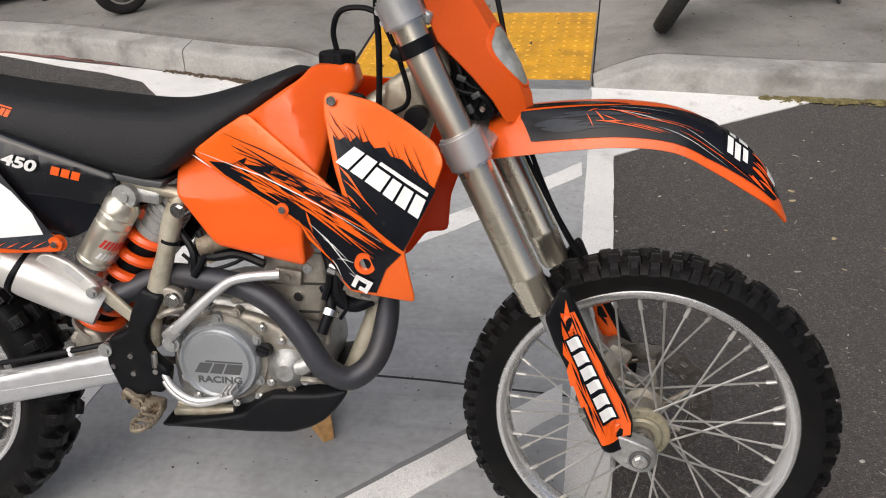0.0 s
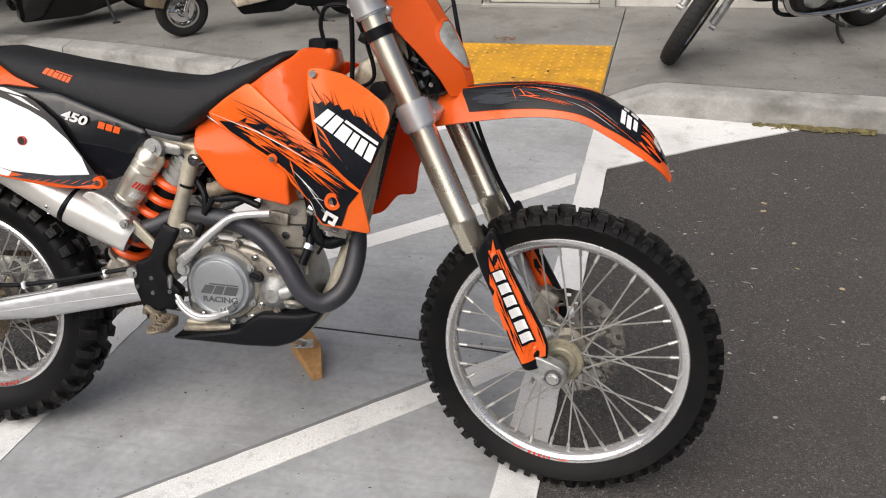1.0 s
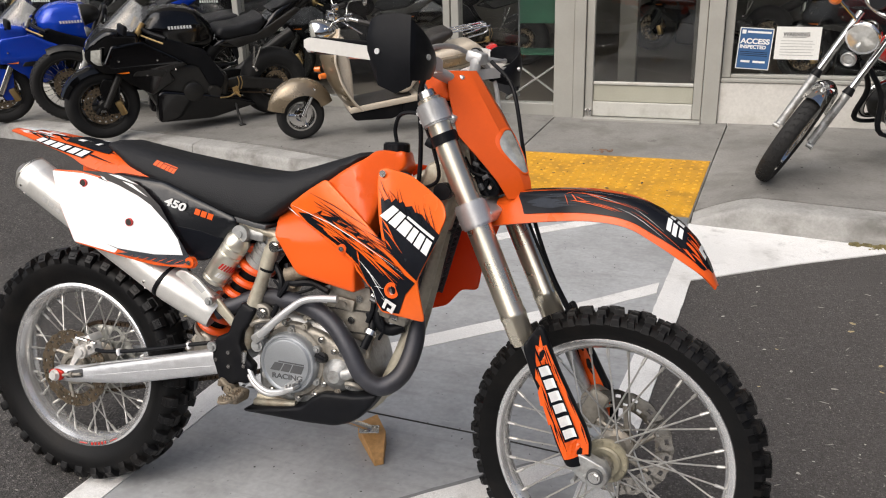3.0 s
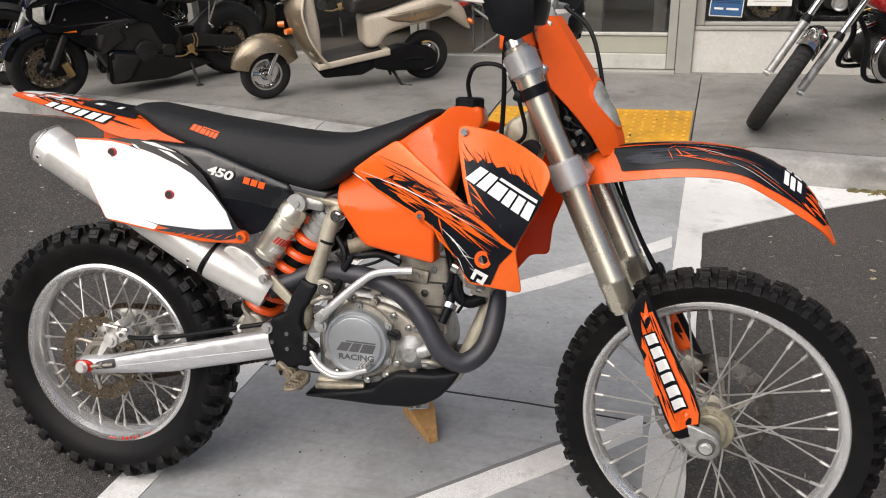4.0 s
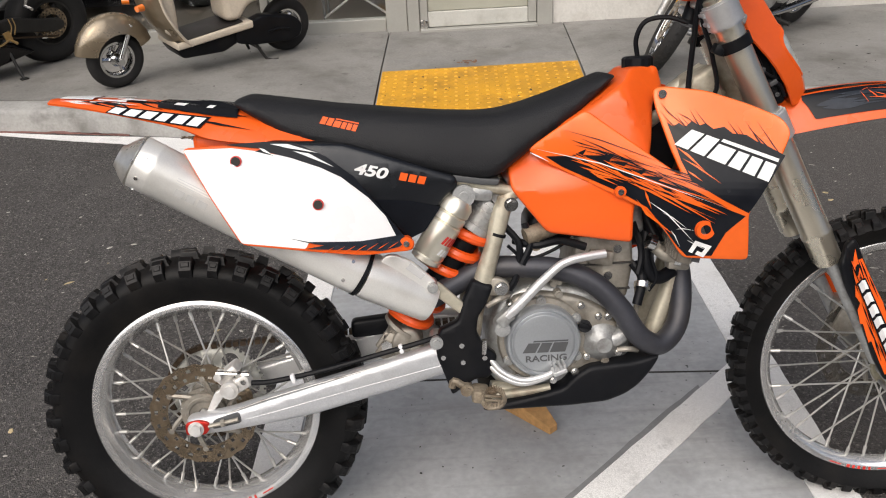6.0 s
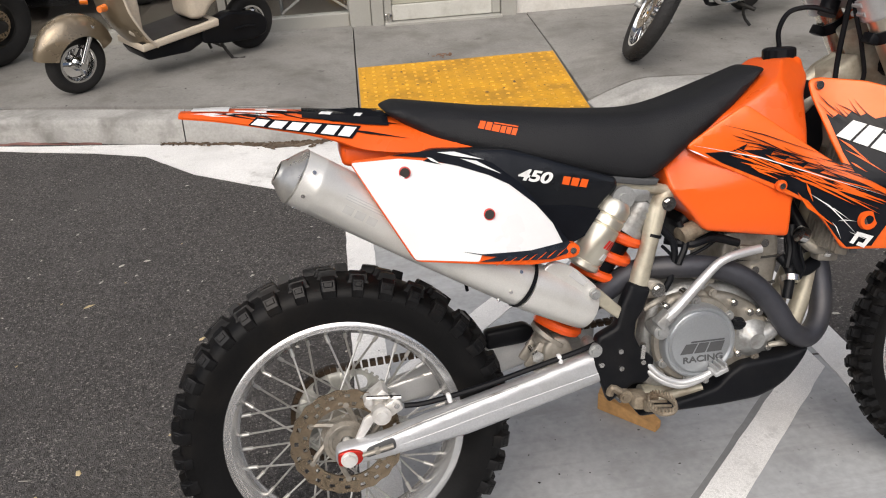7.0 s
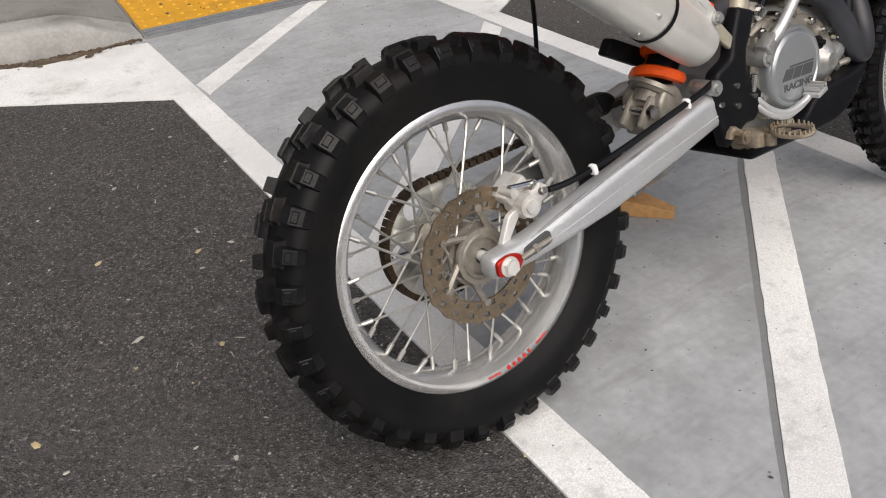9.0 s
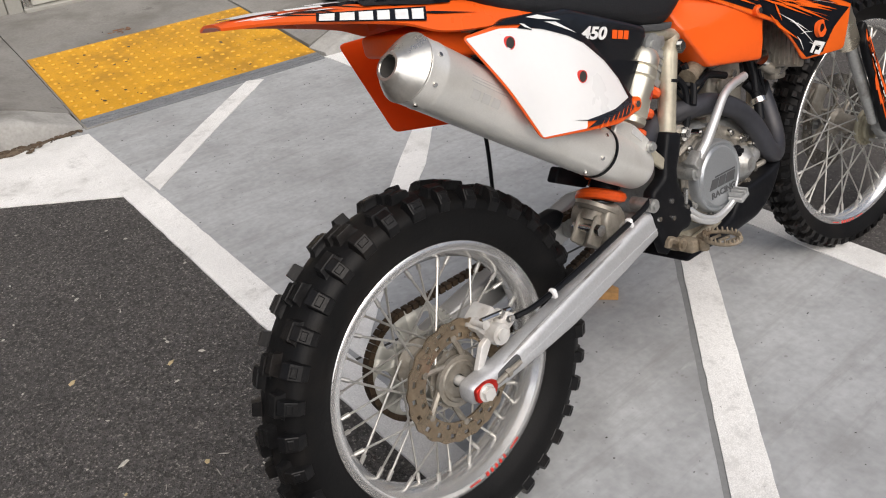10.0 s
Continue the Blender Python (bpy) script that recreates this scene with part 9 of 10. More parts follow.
def old_bike(name, label, rear, front, paint, lean, steer, plain=False):
    """An older road motorcycle: wire wheels, chrome forks and fender, round headlamp, twin engine."""
    m, wb = stand_at(rear, front, lean)
    bk = thing(name, label, "motorcycle", m, "motorcycles parked on the sidewalk")
    chrome = DARK_METAL if plain else CHROME
    fw = Vector((wb, 0, 0.295))
    head = Vector((wb - 0.30, 0, 0.74))
    ax = Vector((-0.47, 0, 0.88)).normalized()
    st = Matrix.Translation(head) @ Matrix.Rotation(radians(steer), 4, ax) @ Matrix.Translation(-head)
    street_wheel("front_wheel", bk, fw, 0.295, 0.088, chrome, 32, wire=True, m=st, disc=0.12, tread=True)
    street_wheel("rear_wheel", bk, Vector((0, 0, 0.295)), 0.295, 0.11, chrome, 32, wire=True)
    for s in (-1, 1):
        foot = fw + Vector((-0.03, 0.095 * s, -0.01))
        top = head + ax * 0.16 + Vector((0.02, 0.095 * s, 0))
        mid = foot.lerp(top, 0.46)
        bm = bmesh.new()
        rod(bm, foot, mid, 0.0225, 0.0235, 16)
        rod(bm, foot + Vector((0.03, -0.01 * s, 0)), foot + Vector((0.03, 0.025 * s, 0)), 0.014, seg=10)
        part("fork_leg", bm, ALU_DULL, bk, "satin aluminium fork leg", m=st)
        bm = bmesh.new()
        rod(bm, mid, top, 0.0185, seg=16)
        part("fork_tube", bm, chrome, bk, "chrome fork tube", m=st)
        bm = bmesh.new()
        rod(bm, foot.lerp(top, 0.44), foot.lerp(top, 0.50), 0.029, 0.022, 16)
        part("fork_boot", bm, BLACK_PLASTIC, bk, m=st)
    bm = bmesh.new()
    rings = []
    for k in range(13):
        a = radians(66 + k * 9)
        rr = 0.325
        c = fw + Vector((rr * math.cos(a), 0, rr * math.sin(a)))
        o = Vector((math.cos(a), 0, math.sin(a)))
        rings.append([c + Vector((0, 0.058 * u, 0)) - o * 0.035 * u * u for u in (-1, -0.75, -0.4, 0, 0.4, 0.75, 1)])
    loft(bm, rings, close=False)
    part("front_fender", thicken(bm, 0.003), chrome, bk, "chrome front fender", m=st)
    # headlamp, lower lamp, signals, bars
    hl = head + Vector((0.10, 0, 0.10))
    dirn = Vector((0.97, 0, -0.12)).normalized()
    bm = bmesh.new()
    u, v = Vector((0, 1, 0)), dirn.cross(Vector((0, 1, 0)))
    loft(bm, [[hl + dirn * s + r * (math.cos(a) * u + math.sin(a) * v) for a in (2 * math.pi * k / 28 for k in range(28))] for s, r in ((-0.12, 0.01), (-0.10, 0.045), (-0.05, 0.073), (0.0, 0.082), (0.014, 0.087), (0.022, 0.083), (0.02, 0.074))])
    lamp = part("headlamp", bm, chrome, bk, "round chrome headlamp", m=st)
    bm = bmesh.new()
    loft(bm, [[hl + dirn * s + r * (math.cos(a) * u + math.sin(a) * v) for a in (2 * math.pi * k / 28 for k in range(28))] for s, r in ((0.012, 0.079), (0.022, 0.073), (0.032, 0.046), (0.035, 0.01))])
    part("lens", bm, FROSTED, lamp, "clear round lens", m=st)
    bm = bmesh.new()
    hn = hl + Vector((0.0, 0, -0.135))
    loft(bm, [[hn + dirn * s + r * (math.cos(a) * u + math.sin(a) * v) for a in (2 * math.pi * k / 20 for k in range(20))] for s, r in ((-0.03, 0.02), (-0.01, 0.036), (0.01, 0.040), (0.014, 0.034), (0.008, 0.026), (0.012, 0.012), (0.010, 0.004))])
    part("horn", bm, ALU_DULL, bk, "small grey horn", m=st)
    for s in () if plain else (-1, 1):
        bm = bmesh.new()
        rod(bm, hl + Vector((-0.04, 0.08 * s, 0.04)), hl + Vector((-0.03, 0.20 * s, 0.09)), 0.007, seg=8)
        part("signal_stalk", bm, chrome, bk, m=st)
        bm = bmesh.new()
        c = hl + Vector((-0.02, 0.225 * s, 0.10))
        loft(bm, [[c + dirn * q + r * (math.cos(a) * u + math.sin(a) * v) for a in (2 * math.pi * k / 16 for k in range(16))] for q, r in ((-0.03, 0.015), (-0.01, 0.036), (0.015, 0.036), (0.028, 0.02))])
        part("turn_signal", bm, AMBER_LENS, bk, "round orange turn signal", m=st)
    bm = bmesh.new()
    tube(bm, [(wb - 0.50, -0.36, 1.00), (wb - 0.42, -0.22, 1.02), (wb - 0.36, -0.08, 0.93), (wb - 0.36, 0.08, 0.93), (wb - 0.42, 0.22, 1.02), (wb - 0.50, 0.36, 1.00)], 0.012, 10)
    part("handlebar", bm, chrome, bk, m=st)
    for s in (-1, 1):
        bm = bmesh.new()
        tube(bm, [(wb - 0.43, 0.24 * s, 1.03), (wb - 0.40, 0.25 * s, 1.15)], 0.005, 6, 2)
        box(bm, (wb - 0.40, 0.28 * s, 1.19), (0.03, 0.12, 0.08), bevel=0.014)
        part("mirror", bm, BLACK_PLASTIC, bk, m=st)
        bm = bmesh.new()
        rod(bm, (wb - 0.38, 0.05 * s, 0.96), (wb - 0.31, 0.05 * s, 0.99), 0.045, seg=20)
        part("gauge", bm, BLACK_PLASTIC, bk, m=st)
    # body
    up = Matrix.Translation((-0.06, 0, 0.14)) @ Matrix.Diagonal((1, 1, 0.72, 1))
    def tw(x, z):
        return float(np.interp(x, (0.45, 0.6, 0.85, 1.0), (0.08, 0.12, 0.14, 0.09))) * float(np.interp(z, (0.6, 0.72, 0.82), (0.9, 1, 0.6)))

    part("fuel_tank", slab([(0.46, 0.64), (0.50, 0.74), (0.62, 0.81), (0.85, 0.815), (0.98, 0.76), (1.00, 0.66), (0.92, 0.61), (0.60, 0.60)], lambda x, z: -tw(x, z), tw, 0.05, 0.03, 0.05), paint, bk, "glossy fuel tank")
    both("tank_stripe", [(0.58, 0.70), (0.60, 0.72), (0.92, 0.725), (0.94, 0.705)], 0.10, 0.137, WHITE_DECAL, bk, b=0.003)
    part("seat", slab([(0.50, 0.66), (0.48, 0.74), (0.30, 0.735), (0.0, 0.77), (-0.22, 0.77), (-0.22, 0.70), (0.1, 0.66)], -0.12, 0.12, 0.03, 0.05, 0.03), SEAT, bk)
    part("engine", slab([(0.46, 0.17), (0.44, 0.40), (0.60, 0.44), (0.86, 0.44), (0.93, 0.30), (0.86, 0.15), (0.60, 0.13)], -0.15, 0.15, 0.04, 0.05, 0.05), DARK_METAL, bk, m=up)
    for s in (-1, 1):
        bm = bmesh.new()
        lathe(bm, [(0.0, 0.185 * s), (0.07, 0.185 * s), (0.085, 0.175 * s), (0.095, 0.14 * s)], 28, (0.78, 0, 0.29))
        lathe(bm, [(0.0, 0.175 * s), (0.055, 0.175 * s), (0.07, 0.14 * s)], 24, (0.58, 0, 0.27))
        part("engine_cover", bm, ALU_DULL if not plain else DARK_METAL, bk, m=up)
    bm = bmesh.new()
    box(bm, (0.76, 0, 0.52), (0.13, 0.20, 0.17), (0, -8, 0), 0.01)
    cylinders = part("cylinder", bm, DARK_METAL, bk, "finned cylinders", m=up)
    for k in range(9):
        bm = bmesh.new()
        box(bm, (0.75, 0, 0.44 + 0.018 * k), (0.20 - 0.004 * k, 0.27, 0.007), (0, -8, 0), 0.002, 1)
        part("fin", bm, DARK_METAL, cylinders, m=up)
    for s in (-1, 1):
        bm = bmesh.new()
        tube(bm, [(0.84, 0.07 * s, 0.50), (0.94, 0.08 * s, 0.44), (0.97, 0.10 * s, 0.30), (0.90, 0.13 * s, 0.17), (0.70, 0.16 * s, 0.14), (0.40, 0.18 * s, 0.16), (0.0, 0.20 * s, 0.22), (-0.30, 0.21 * s, 0.26)], [0.02, 0.02, 0.02, 0.02, 0.02, 0.03, 0.042, 0.042], 14)
        part("exhaust_pipe", bm, chrome, bk, m=up)
    bm = bmesh.new()
    for s in (-1, 1):
        tube(bm, [(wb - 0.32, 0.02 * s, 0.70), (1.02, 0.05 * s, 0.45), (0.98, 0.10 * s, 0.16), (0.6, 0.11 * s, 0.12), (0.45, 0.11 * s, 0.2), (0.42, 0.11 * s, 0.6)], 0.016, 10)
        tube(bm, [(0.45, 0.09 * s, 0.28), (0.0, 0.10 * s, 0.295)], 0.016, 10, 2)
        tube(bm, [(0.1, 0.11 * s, 0.62), (0.02, 0.11 * s, 0.32)], 0.03, 10, 2)
    part("frame", bm, BLACK_PLASTIC, bk, m=up)
    part("side_cover", slab([(0.28, 0.42), (0.28, 0.60), (0.48, 0.62), (0.50, 0.44)], -0.13, 0.13, 0.02, 0.05, 0.03), BLACK_PLASTIC, bk)
    bm = bmesh.new()
    rings = []
    for k in range(9):
        a = radians(40 + k * 13)
        c = Vector((0, 0, 0.295)) + Vector((0.34 * math.cos(a), 0, 0.34 * math.sin(a)))
        rings.append([c + Vector((0, 0.07 * q, -0.02 * q * q)) for q in (-1, -0.5, 0, 0.5, 1)])
    loft(bm, rings, close=False)
    part("rear_fender", thicken(bm, 0.003), chrome, bk)
    bm = bmesh.new()
    w0 = (m @ Vector((0.44, 0.24, 0.0))).z
    want = settled(0, 0, walk_z(*(m @ Vector((0.44, 0.24, 0))).xy)).z
    tube(bm, [(0.48, 0.13, 0.28), (0.46, 0.18, 0.12), (0.44, 0.24, want - w0 + 0.004)], 0.010, 8, 3)
    rod(bm, (0.55, 0.12, 0.20), (0.55, 0.27, 0.20), 0.013, seg=10)
    part("side_stand", bm, DARK_METAL, bk)
    return bk


old_bike("red_motorcycle", "red older road motorcycle with chrome forks and fender", (3.05, 4.06), (1.905, 3.15), RED_PAINT, 14, 36)
old_bike("grey_motorcycle", "silver-grey motorcycle standing between two others", (-2.48, 4.62), (-3.42, 3.70), GREY_PAINT, 8, 0, plain=True)

# ---- scooter ----
m, wb = stand_at((-0.30, 4.13), (-1.24, 3.45), 5)
sc = thing("scooter", "bronze and cream retro motor scooter on its stand", "scooter", m, "motorcycles parked on the sidewalk")
SW = Vector((wb - 0.03, 0, 0.172))
SH = Vector((wb - 0.22, 0, 0.55))
sax = Vector((-0.42, 0, 0.91)).normalized()
sst = Matrix.Translation(SH) @ Matrix.Rotation(radians(6), 4, sax) @ Matrix.Translation(-SH)
street_wheel("front_wheel", sc, SW, 0.172, 0.082, CHROME, 3, m=sst)
street_wheel("rear_wheel", sc, Vector((0, 0, 0.174)), 0.174, 0.088, CHROME, 3)
bm = bmesh.new()
for s in (-1, 1):
    rod(bm, SW + Vector((0, 0.062 * s, 0)), SW + Vector((-0.10, 0.062 * s, 0.20)), 0.016, seg=12)
rod(bm, SW + Vector((0, -0.075, 0)), SW + Vector((0, 0.085, 0)), 0.02, seg=14)
part("fork", bm, CHROME, sc, m=sst)
bm = bmesh.new()
rings = []
for k in range(12):
    a = radians(8 + k * 14.5)
    f = k / 11
    hw = 0.075 + 0.03 * math.sin(math.pi * f)
    o = Vector((math.cos(a), 0, math.sin(a)))
    c = SW + Vector((-0.005, 0, 0.035)) + o * 0.235
    rings.append([c + Vector((0, hw * u, 0)) - o * (0.10 * abs(u) ** 2.6) for u in (-1, -0.85, -0.6, -0.3, 0, 0.3, 0.6, 0.85, 1)])
loft(bm, rings, close=False)
part("front_fender", thicken(bm, 0.004), BRONZE, sc, "rounded bronze front fender", m=sst)
bm = bmesh.new()
rings = []
for t in np.linspace(0, 1, 10):
    x = wb - 0.36 + 0.0 + 0.21 * math.sin(math.pi * 0.5 * t) - 0.02 * t
    x = float(np.interp(t, (0, 0.15, 0.4, 0.7, 1.0), (wb - 0.375, wb - 0.31, wb - 0.235, wb - 0.195, wb - 0.26)))
    z = float(np.interp(t, (0, 0.15, 0.4, 0.7, 1.0), (0.20, 0.27, 0.40, 0.58, 0.76)))
    hw = float(np.interp(t, (0, 0.3, 0.7, 0.9, 1.0), (0.15, 0.18, 0.17, 0.12, 0.06)))
    rings.append([(x - 0.075 * abs(u) ** 2.2, hw * u, z) for u in np.linspace(-1, 1, 11)])
loft(bm, rings, close=False)
shield = part("leg_shield", thicken(bm, 0.012), BRONZE, sc, "curved bronze leg shield")
bm = bmesh.new()
for s in (-1, 1):
    tube(bm, [(r[0][0] - 0.004, s * abs(r[0][1]), r[0][2]) for r in rings], 0.008, 8, 3)
part("edge_trim", bm, CREAM, shield)
part("inner_shield", slab([(wb - 0.40, 0.22), (wb - 0.31, 0.30), (wb - 0.29, 0.60), (wb - 0.33, 0.72), (wb - 0.37, 0.70), (wb - 0.40, 0.45)], -0.13, 0.13, 0.03, 0.05, 0.03), CREAM, sc)
part("floor_board", slab([(0.30, 0.235), (0.30, 0.28), (wb - 0.36, 0.225), (wb - 0.36, 0.185)], -0.15, 0.15, 0.01, 0.06, 0.01), CREAM, sc)
part("floor_mat", slab([(0.36, 0.277), (0.36, 0.283), (wb - 0.37, 0.231), (wb - 0.37, 0.225)], -0.13, 0.13, 0.002, 0.08, 0.0), SEAT_BROWN, sc, "dark ribbed floor mat")
part("under_tray", slab([(0.40, 0.15), (0.38, 0.235), (wb - 0.36, 0.185), (wb - 0.40, 0.12), (0.5, 0.11)], -0.12, 0.12, 0.02, 0.06, 0.02), BLACK_PLASTIC, sc)


def body_w(x, z):
    return float(np.interp(x, (-0.40, -0.25, 0.0, 0.25, 0.45), (0.04, 0.10, 0.155, 0.15, 0.10)))


part("rear_body", slab([(0.42, 0.24), (0.43, 0.46), (0.30, 0.48), (0.06, 0.53), (-0.16, 0.57), (-0.33, 0.44), (-0.40, 0.27), (-0.36, 0.28), (-0.20, 0.40), (0.10, 0.37), (0.27, 0.33), (0.33, 0.24)], lambda x, z: -body_w(x, z), body_w, 0.04, 0.03, 0.04), CREAM, sc, "cream rear body", m=Matrix.Translation((0.04, 0, 0.045)))
both("side_cowl", [(0.36, 0.50), (0.14, 0.525), (-0.06, 0.55), (-0.18, 0.515), (-0.06, 0.465), (0.14, 0.44), (0.30, 0.465)], lambda x, z: body_w(x, z) - 0.02, lambda x, z: body_w(x, z) + 0.015, BRONZE, sc, b=0.02, step=0.03)
part("seat", slab([(0.52, 0.47), (0.50, 0.57), (0.40, 0.60), (0.22, 0.595), (0.08, 0.645), (0.0, 0.655), (-0.01, 0.61), (0.10, 0.54), (0.30, 0.48)], -0.125, 0.125, 0.035, 0.03, 0.03), SEAT_BROWN, sc, "dark brown padded seat", m=Matrix.Translation((0.04, 0, 0.055)))
bm = bmesh.new()
for y in (-0.07, 0.0, 0.07):
    tube(bm, [(0.0, y, 0.60), (-0.10, y, 0.615), (-0.30, y * 1.1, 0.635)], 0.006, 8, 3)
for x in (-0.08, -0.18, -0.28):
    rod(bm, (x, -0.08, 0.612 - 0.1 * (x + 0.1)), (x, 0.08, 0.612 - 0.1 * (x + 0.1)), 0.006, seg=8)
for s in (-1, 1):
    tube(bm, [(-0.28, 0.075 * s, 0.63), (-0.27, 0.07 * s, 0.59), (-0.14, 0.06 * s, 0.56)], 0.006, 8)
part("luggage_rack", bm, CHROME, sc, "chrome luggage rack", m=Matrix.Translation((0.05, 0, 0.075)))
bm = bmesh.new()
box(bm, (-0.335, 0, 0.47), (0.075, 0.11, 0.065), (0, 25, 0), 0.018)
part("tail_lamp", bm, RED_LENS, sc, "red tail lamp", m=Matrix.Translation((0.04, 0, 0.055)))
bm = bmesh.new()
for s in (-1, 1):
    rod(bm, (-0.31, 0.08 * s, 0.40), (-0.325, 0.115 * s, 0.39), 0.018, 0.014, 12)
part("rear_signal", bm, AMBER_LENS, sc)
part("drive_case", slab([(0.42, 0.15), (0.42, 0.24), (0.22, 0.30), (0.0, 0.255), (-0.06, 0.20), (-0.04, 0.12), (0.05, 0.10), (0.30, 0.12)], 0.055, 0.14, 0.015, 0.04, 0.03), BLACK_PLASTIC, sc, "black drive case")
bm = bmesh.new()
tube(bm, [(0.20, 0.14, 0.19), (0.12, 0.15, 0.20), (0.05, 0.15, 0.185)], 0.007, 8, 3)
part("kick_arm", bm, BLACK_PLASTIC, sc)
bm = bmesh.new()
tube(bm, [(0.28, -0.08, 0.14), (0.22, -0.12, 0.02)], 0.010, 8, 2)
tube(bm, [(0.28, 0.08, 0.14), (0.22, 0.12, 0.012), (0.16, 0.17, 0.010)], 0.010, 8, 2)
rod(bm, (0.25, -0.1, 0.08), (0.25, 0.1, 0.08), 0.008, seg=8)
part("centre_stand", bm, DARK_METAL, sc)
# head
bm = bmesh.new()
hc = Vector((wb - 0.22, 0, 0.735))
u, v, dd = Vector((0, 1, 0)), Vector((0.1, 0, 1)), Vector((1, 0, -0.1))
loft(bm, [[hc + dd * s + r * (math.cos(a) * u + math.sin(a) * v) for a in (2 * math.pi * k / 24 for k in range(24))] for s, r in ((-0.12, 0.03), (-0.08, 0.075), (0.0, 0.092), (0.05, 0.092), (0.06, 0.085), (0.055, 0.07))])
lamp = part("headlamp", bm, CHROME, sc, "chrome headlamp shell", m=sst)
bm = bmesh.new()
loft(bm, [[hc + dd * s + r * (math.cos(a) * u + math.sin(a) * v) for a in (2 * math.pi * k / 24 for k in range(24))] for s, r in ((0.05, 0.08), (0.068, 0.06), (0.075, 0.01))])
part("lens", bm, GLASSY, lamp, m=sst)
bm = bmesh.new()
tube(bm, [(wb - 0.46, -0.30, 0.84), (wb - 0.36, -0.16, 0.85), (wb - 0.30, 0.0, 0.80), (wb - 0.36, 0.16, 0.85), (wb - 0.46, 0.30, 0.84)], 0.012, 10)
box(bm, (wb - 0.30, 0, 0.84), (0.07, 0.09, 0.06), (0, -20, 0), 0.012)
for s in (-1, 1):
    box(bm, (wb - 0.37, 0.17 * s, 0.86), (0.05, 0.05, 0.05), bevel=0.01)
    tube(bm, [(wb - 0.36, 0.17 * s, 0.87), (wb - 0.36, 0.24 * s, 0.97), (wb - 0.42, 0.33 * s, 1.0)], 0.005, 8)
    tube(bm, [(wb - 0.33, 0.16 * s, 0.83), (wb - 0.35, 0.24 * s, 0.82), (wb - 0.43, 0.28 * s, 0.77)], 0.006, 8)
part("handlebar", bm, CHROME, sc, "chrome handlebar with levers", m=sst)
for s in (-1, 1):
    bm = bmesh.new()
    tube(bm, [(wb - 0.42, 0.25 * s, 0.845), (wb - 0.48, 0.33 * s, 0.838)], 0.017, 10, 2)
    part("grip", bm, SEAT_BROWN, sc, m=sst)
    bm = bmesh.new()
    lathe(bm, [(0.0, 0.012), (0.05, 0.010), (0.055, 0.0), (0.05, -0.012), (0.0, -0.02)], 24)
    part("mirror", bm, CHROME, sc, "round chrome mirror", m=sst @ Matrix.Translation((wb - 0.43, 0.36 * s, 1.02)) @ Matrix.Rotation(radians(80), 4, "Z"))
for s in (-1, 1):
    bm = bmesh.new()
    rod(bm, (wb - 0.21, 0.10 * s, 0.46), (wb - 0.17, 0.115 * s, 0.46), 0.022, 0.018, 14)
    part("front_signal", bm, AMBER_LENS, sc)

# ---- notices in the window, chair and motorcycles in the shop ----
NOTICE_BLUE = mk("blue_print", (0.03, 0.10, 0.24), 0.5, var=0.05, bump=0)
PAPER = mk("white_paper", (0.74, 0.74, 0.70), 0.7, var=0.03, bump=0)
PRINT_GREY = mk("grey_small_print", (0.30, 0.30, 0.29), 0.7, bump=0)
INK = mk("black_ink", (0.02, 0.02, 0.02), 0.6, bump=0)


def at_window(x, z, y=4.532):
    return settled(x, y, z)


def sheet_at(name, x0, x1, z0, z1, mat, label, slant):
    a, b = at_window(x0, z0), at_window(x1, z1)
    base = thing(name, label, "notice", Matrix.Translation(a) @ Matrix.Rotation(radians(slant), 4, "Y"))
    bm = bmesh.new()
    w, h = b.x - a.x, b.z - a.z
    box(bm, (w / 2, 0, h / 2), (w, 0.002, h))
    part("sheet", bm, mat, base, smooth=0)
    return base, w, h


def bar(base, x, z, w, h, mat, y=-0.0018):
    bm = bmesh.new()
    box(bm, (x + w / 2, y, z + h / 2), (w, 0.0012, h))
    part("printed_bar", bm, mat, base, smooth=0)


note, w, h = sheet_at("blue_notice", 1.632, 1.850, 0.540, 0.818, PAPER, "blue printed access notice behind the window", 3)
bar(note, 0.006, 0.006, w - 0.012, h - 0.012, NOTICE_BLUE, -0.0014)
bar(note, 0.05, h - 0.035, w - 0.065, 0.014, WHITE_DECAL, -0.0024)
bar(note, 0.015, h - 0.042, 0.026, 0.026, WHITE_DECAL, -0.0024)
letters("ACCESS", 0.048, Matrix.Translation((0.013, -0.003, h - 0.106)) @ Matrix.Scale(1.12, 4, (1, 0, 0)), WHITE_DECAL, note, bold=0.0018)
letters("INSPECTED", 0.032, Matrix.Translation((0.011, -0.003, h - 0.139)) @ Matrix.Scale(1.06, 4, (1, 0, 0)), WHITE_DECAL, note, bold=0.0012)
for k in range(3):
    bar(note, 0.018, h - 0.165 - 0.012 * k, w - 0.04, 0.004, GREY_DECAL, -0.0024)
bar(note, 0.03, 0.045, 0.06, 0.014, WHITE_DECAL, -0.0024)
bar(note, 0.11, 0.045, 0.08, 0.014, WHITE_DECAL, -0.0024)
note, w, h = sheet_at("white_notice", 1.876, 2.158, 0.606, 0.822, PAPER, "white printed warning notice behind the window", 0.5)
letters("WARNING", 0.037, Matrix.Translation((0.046, -0.002, h - 0.062)) @ Matrix.Scale(0.94, 4, (1, 0, 0)), INK, note, bold=0.0009)
bar(note, 0.046, h - 0.070, 0.148, 0.003, INK)
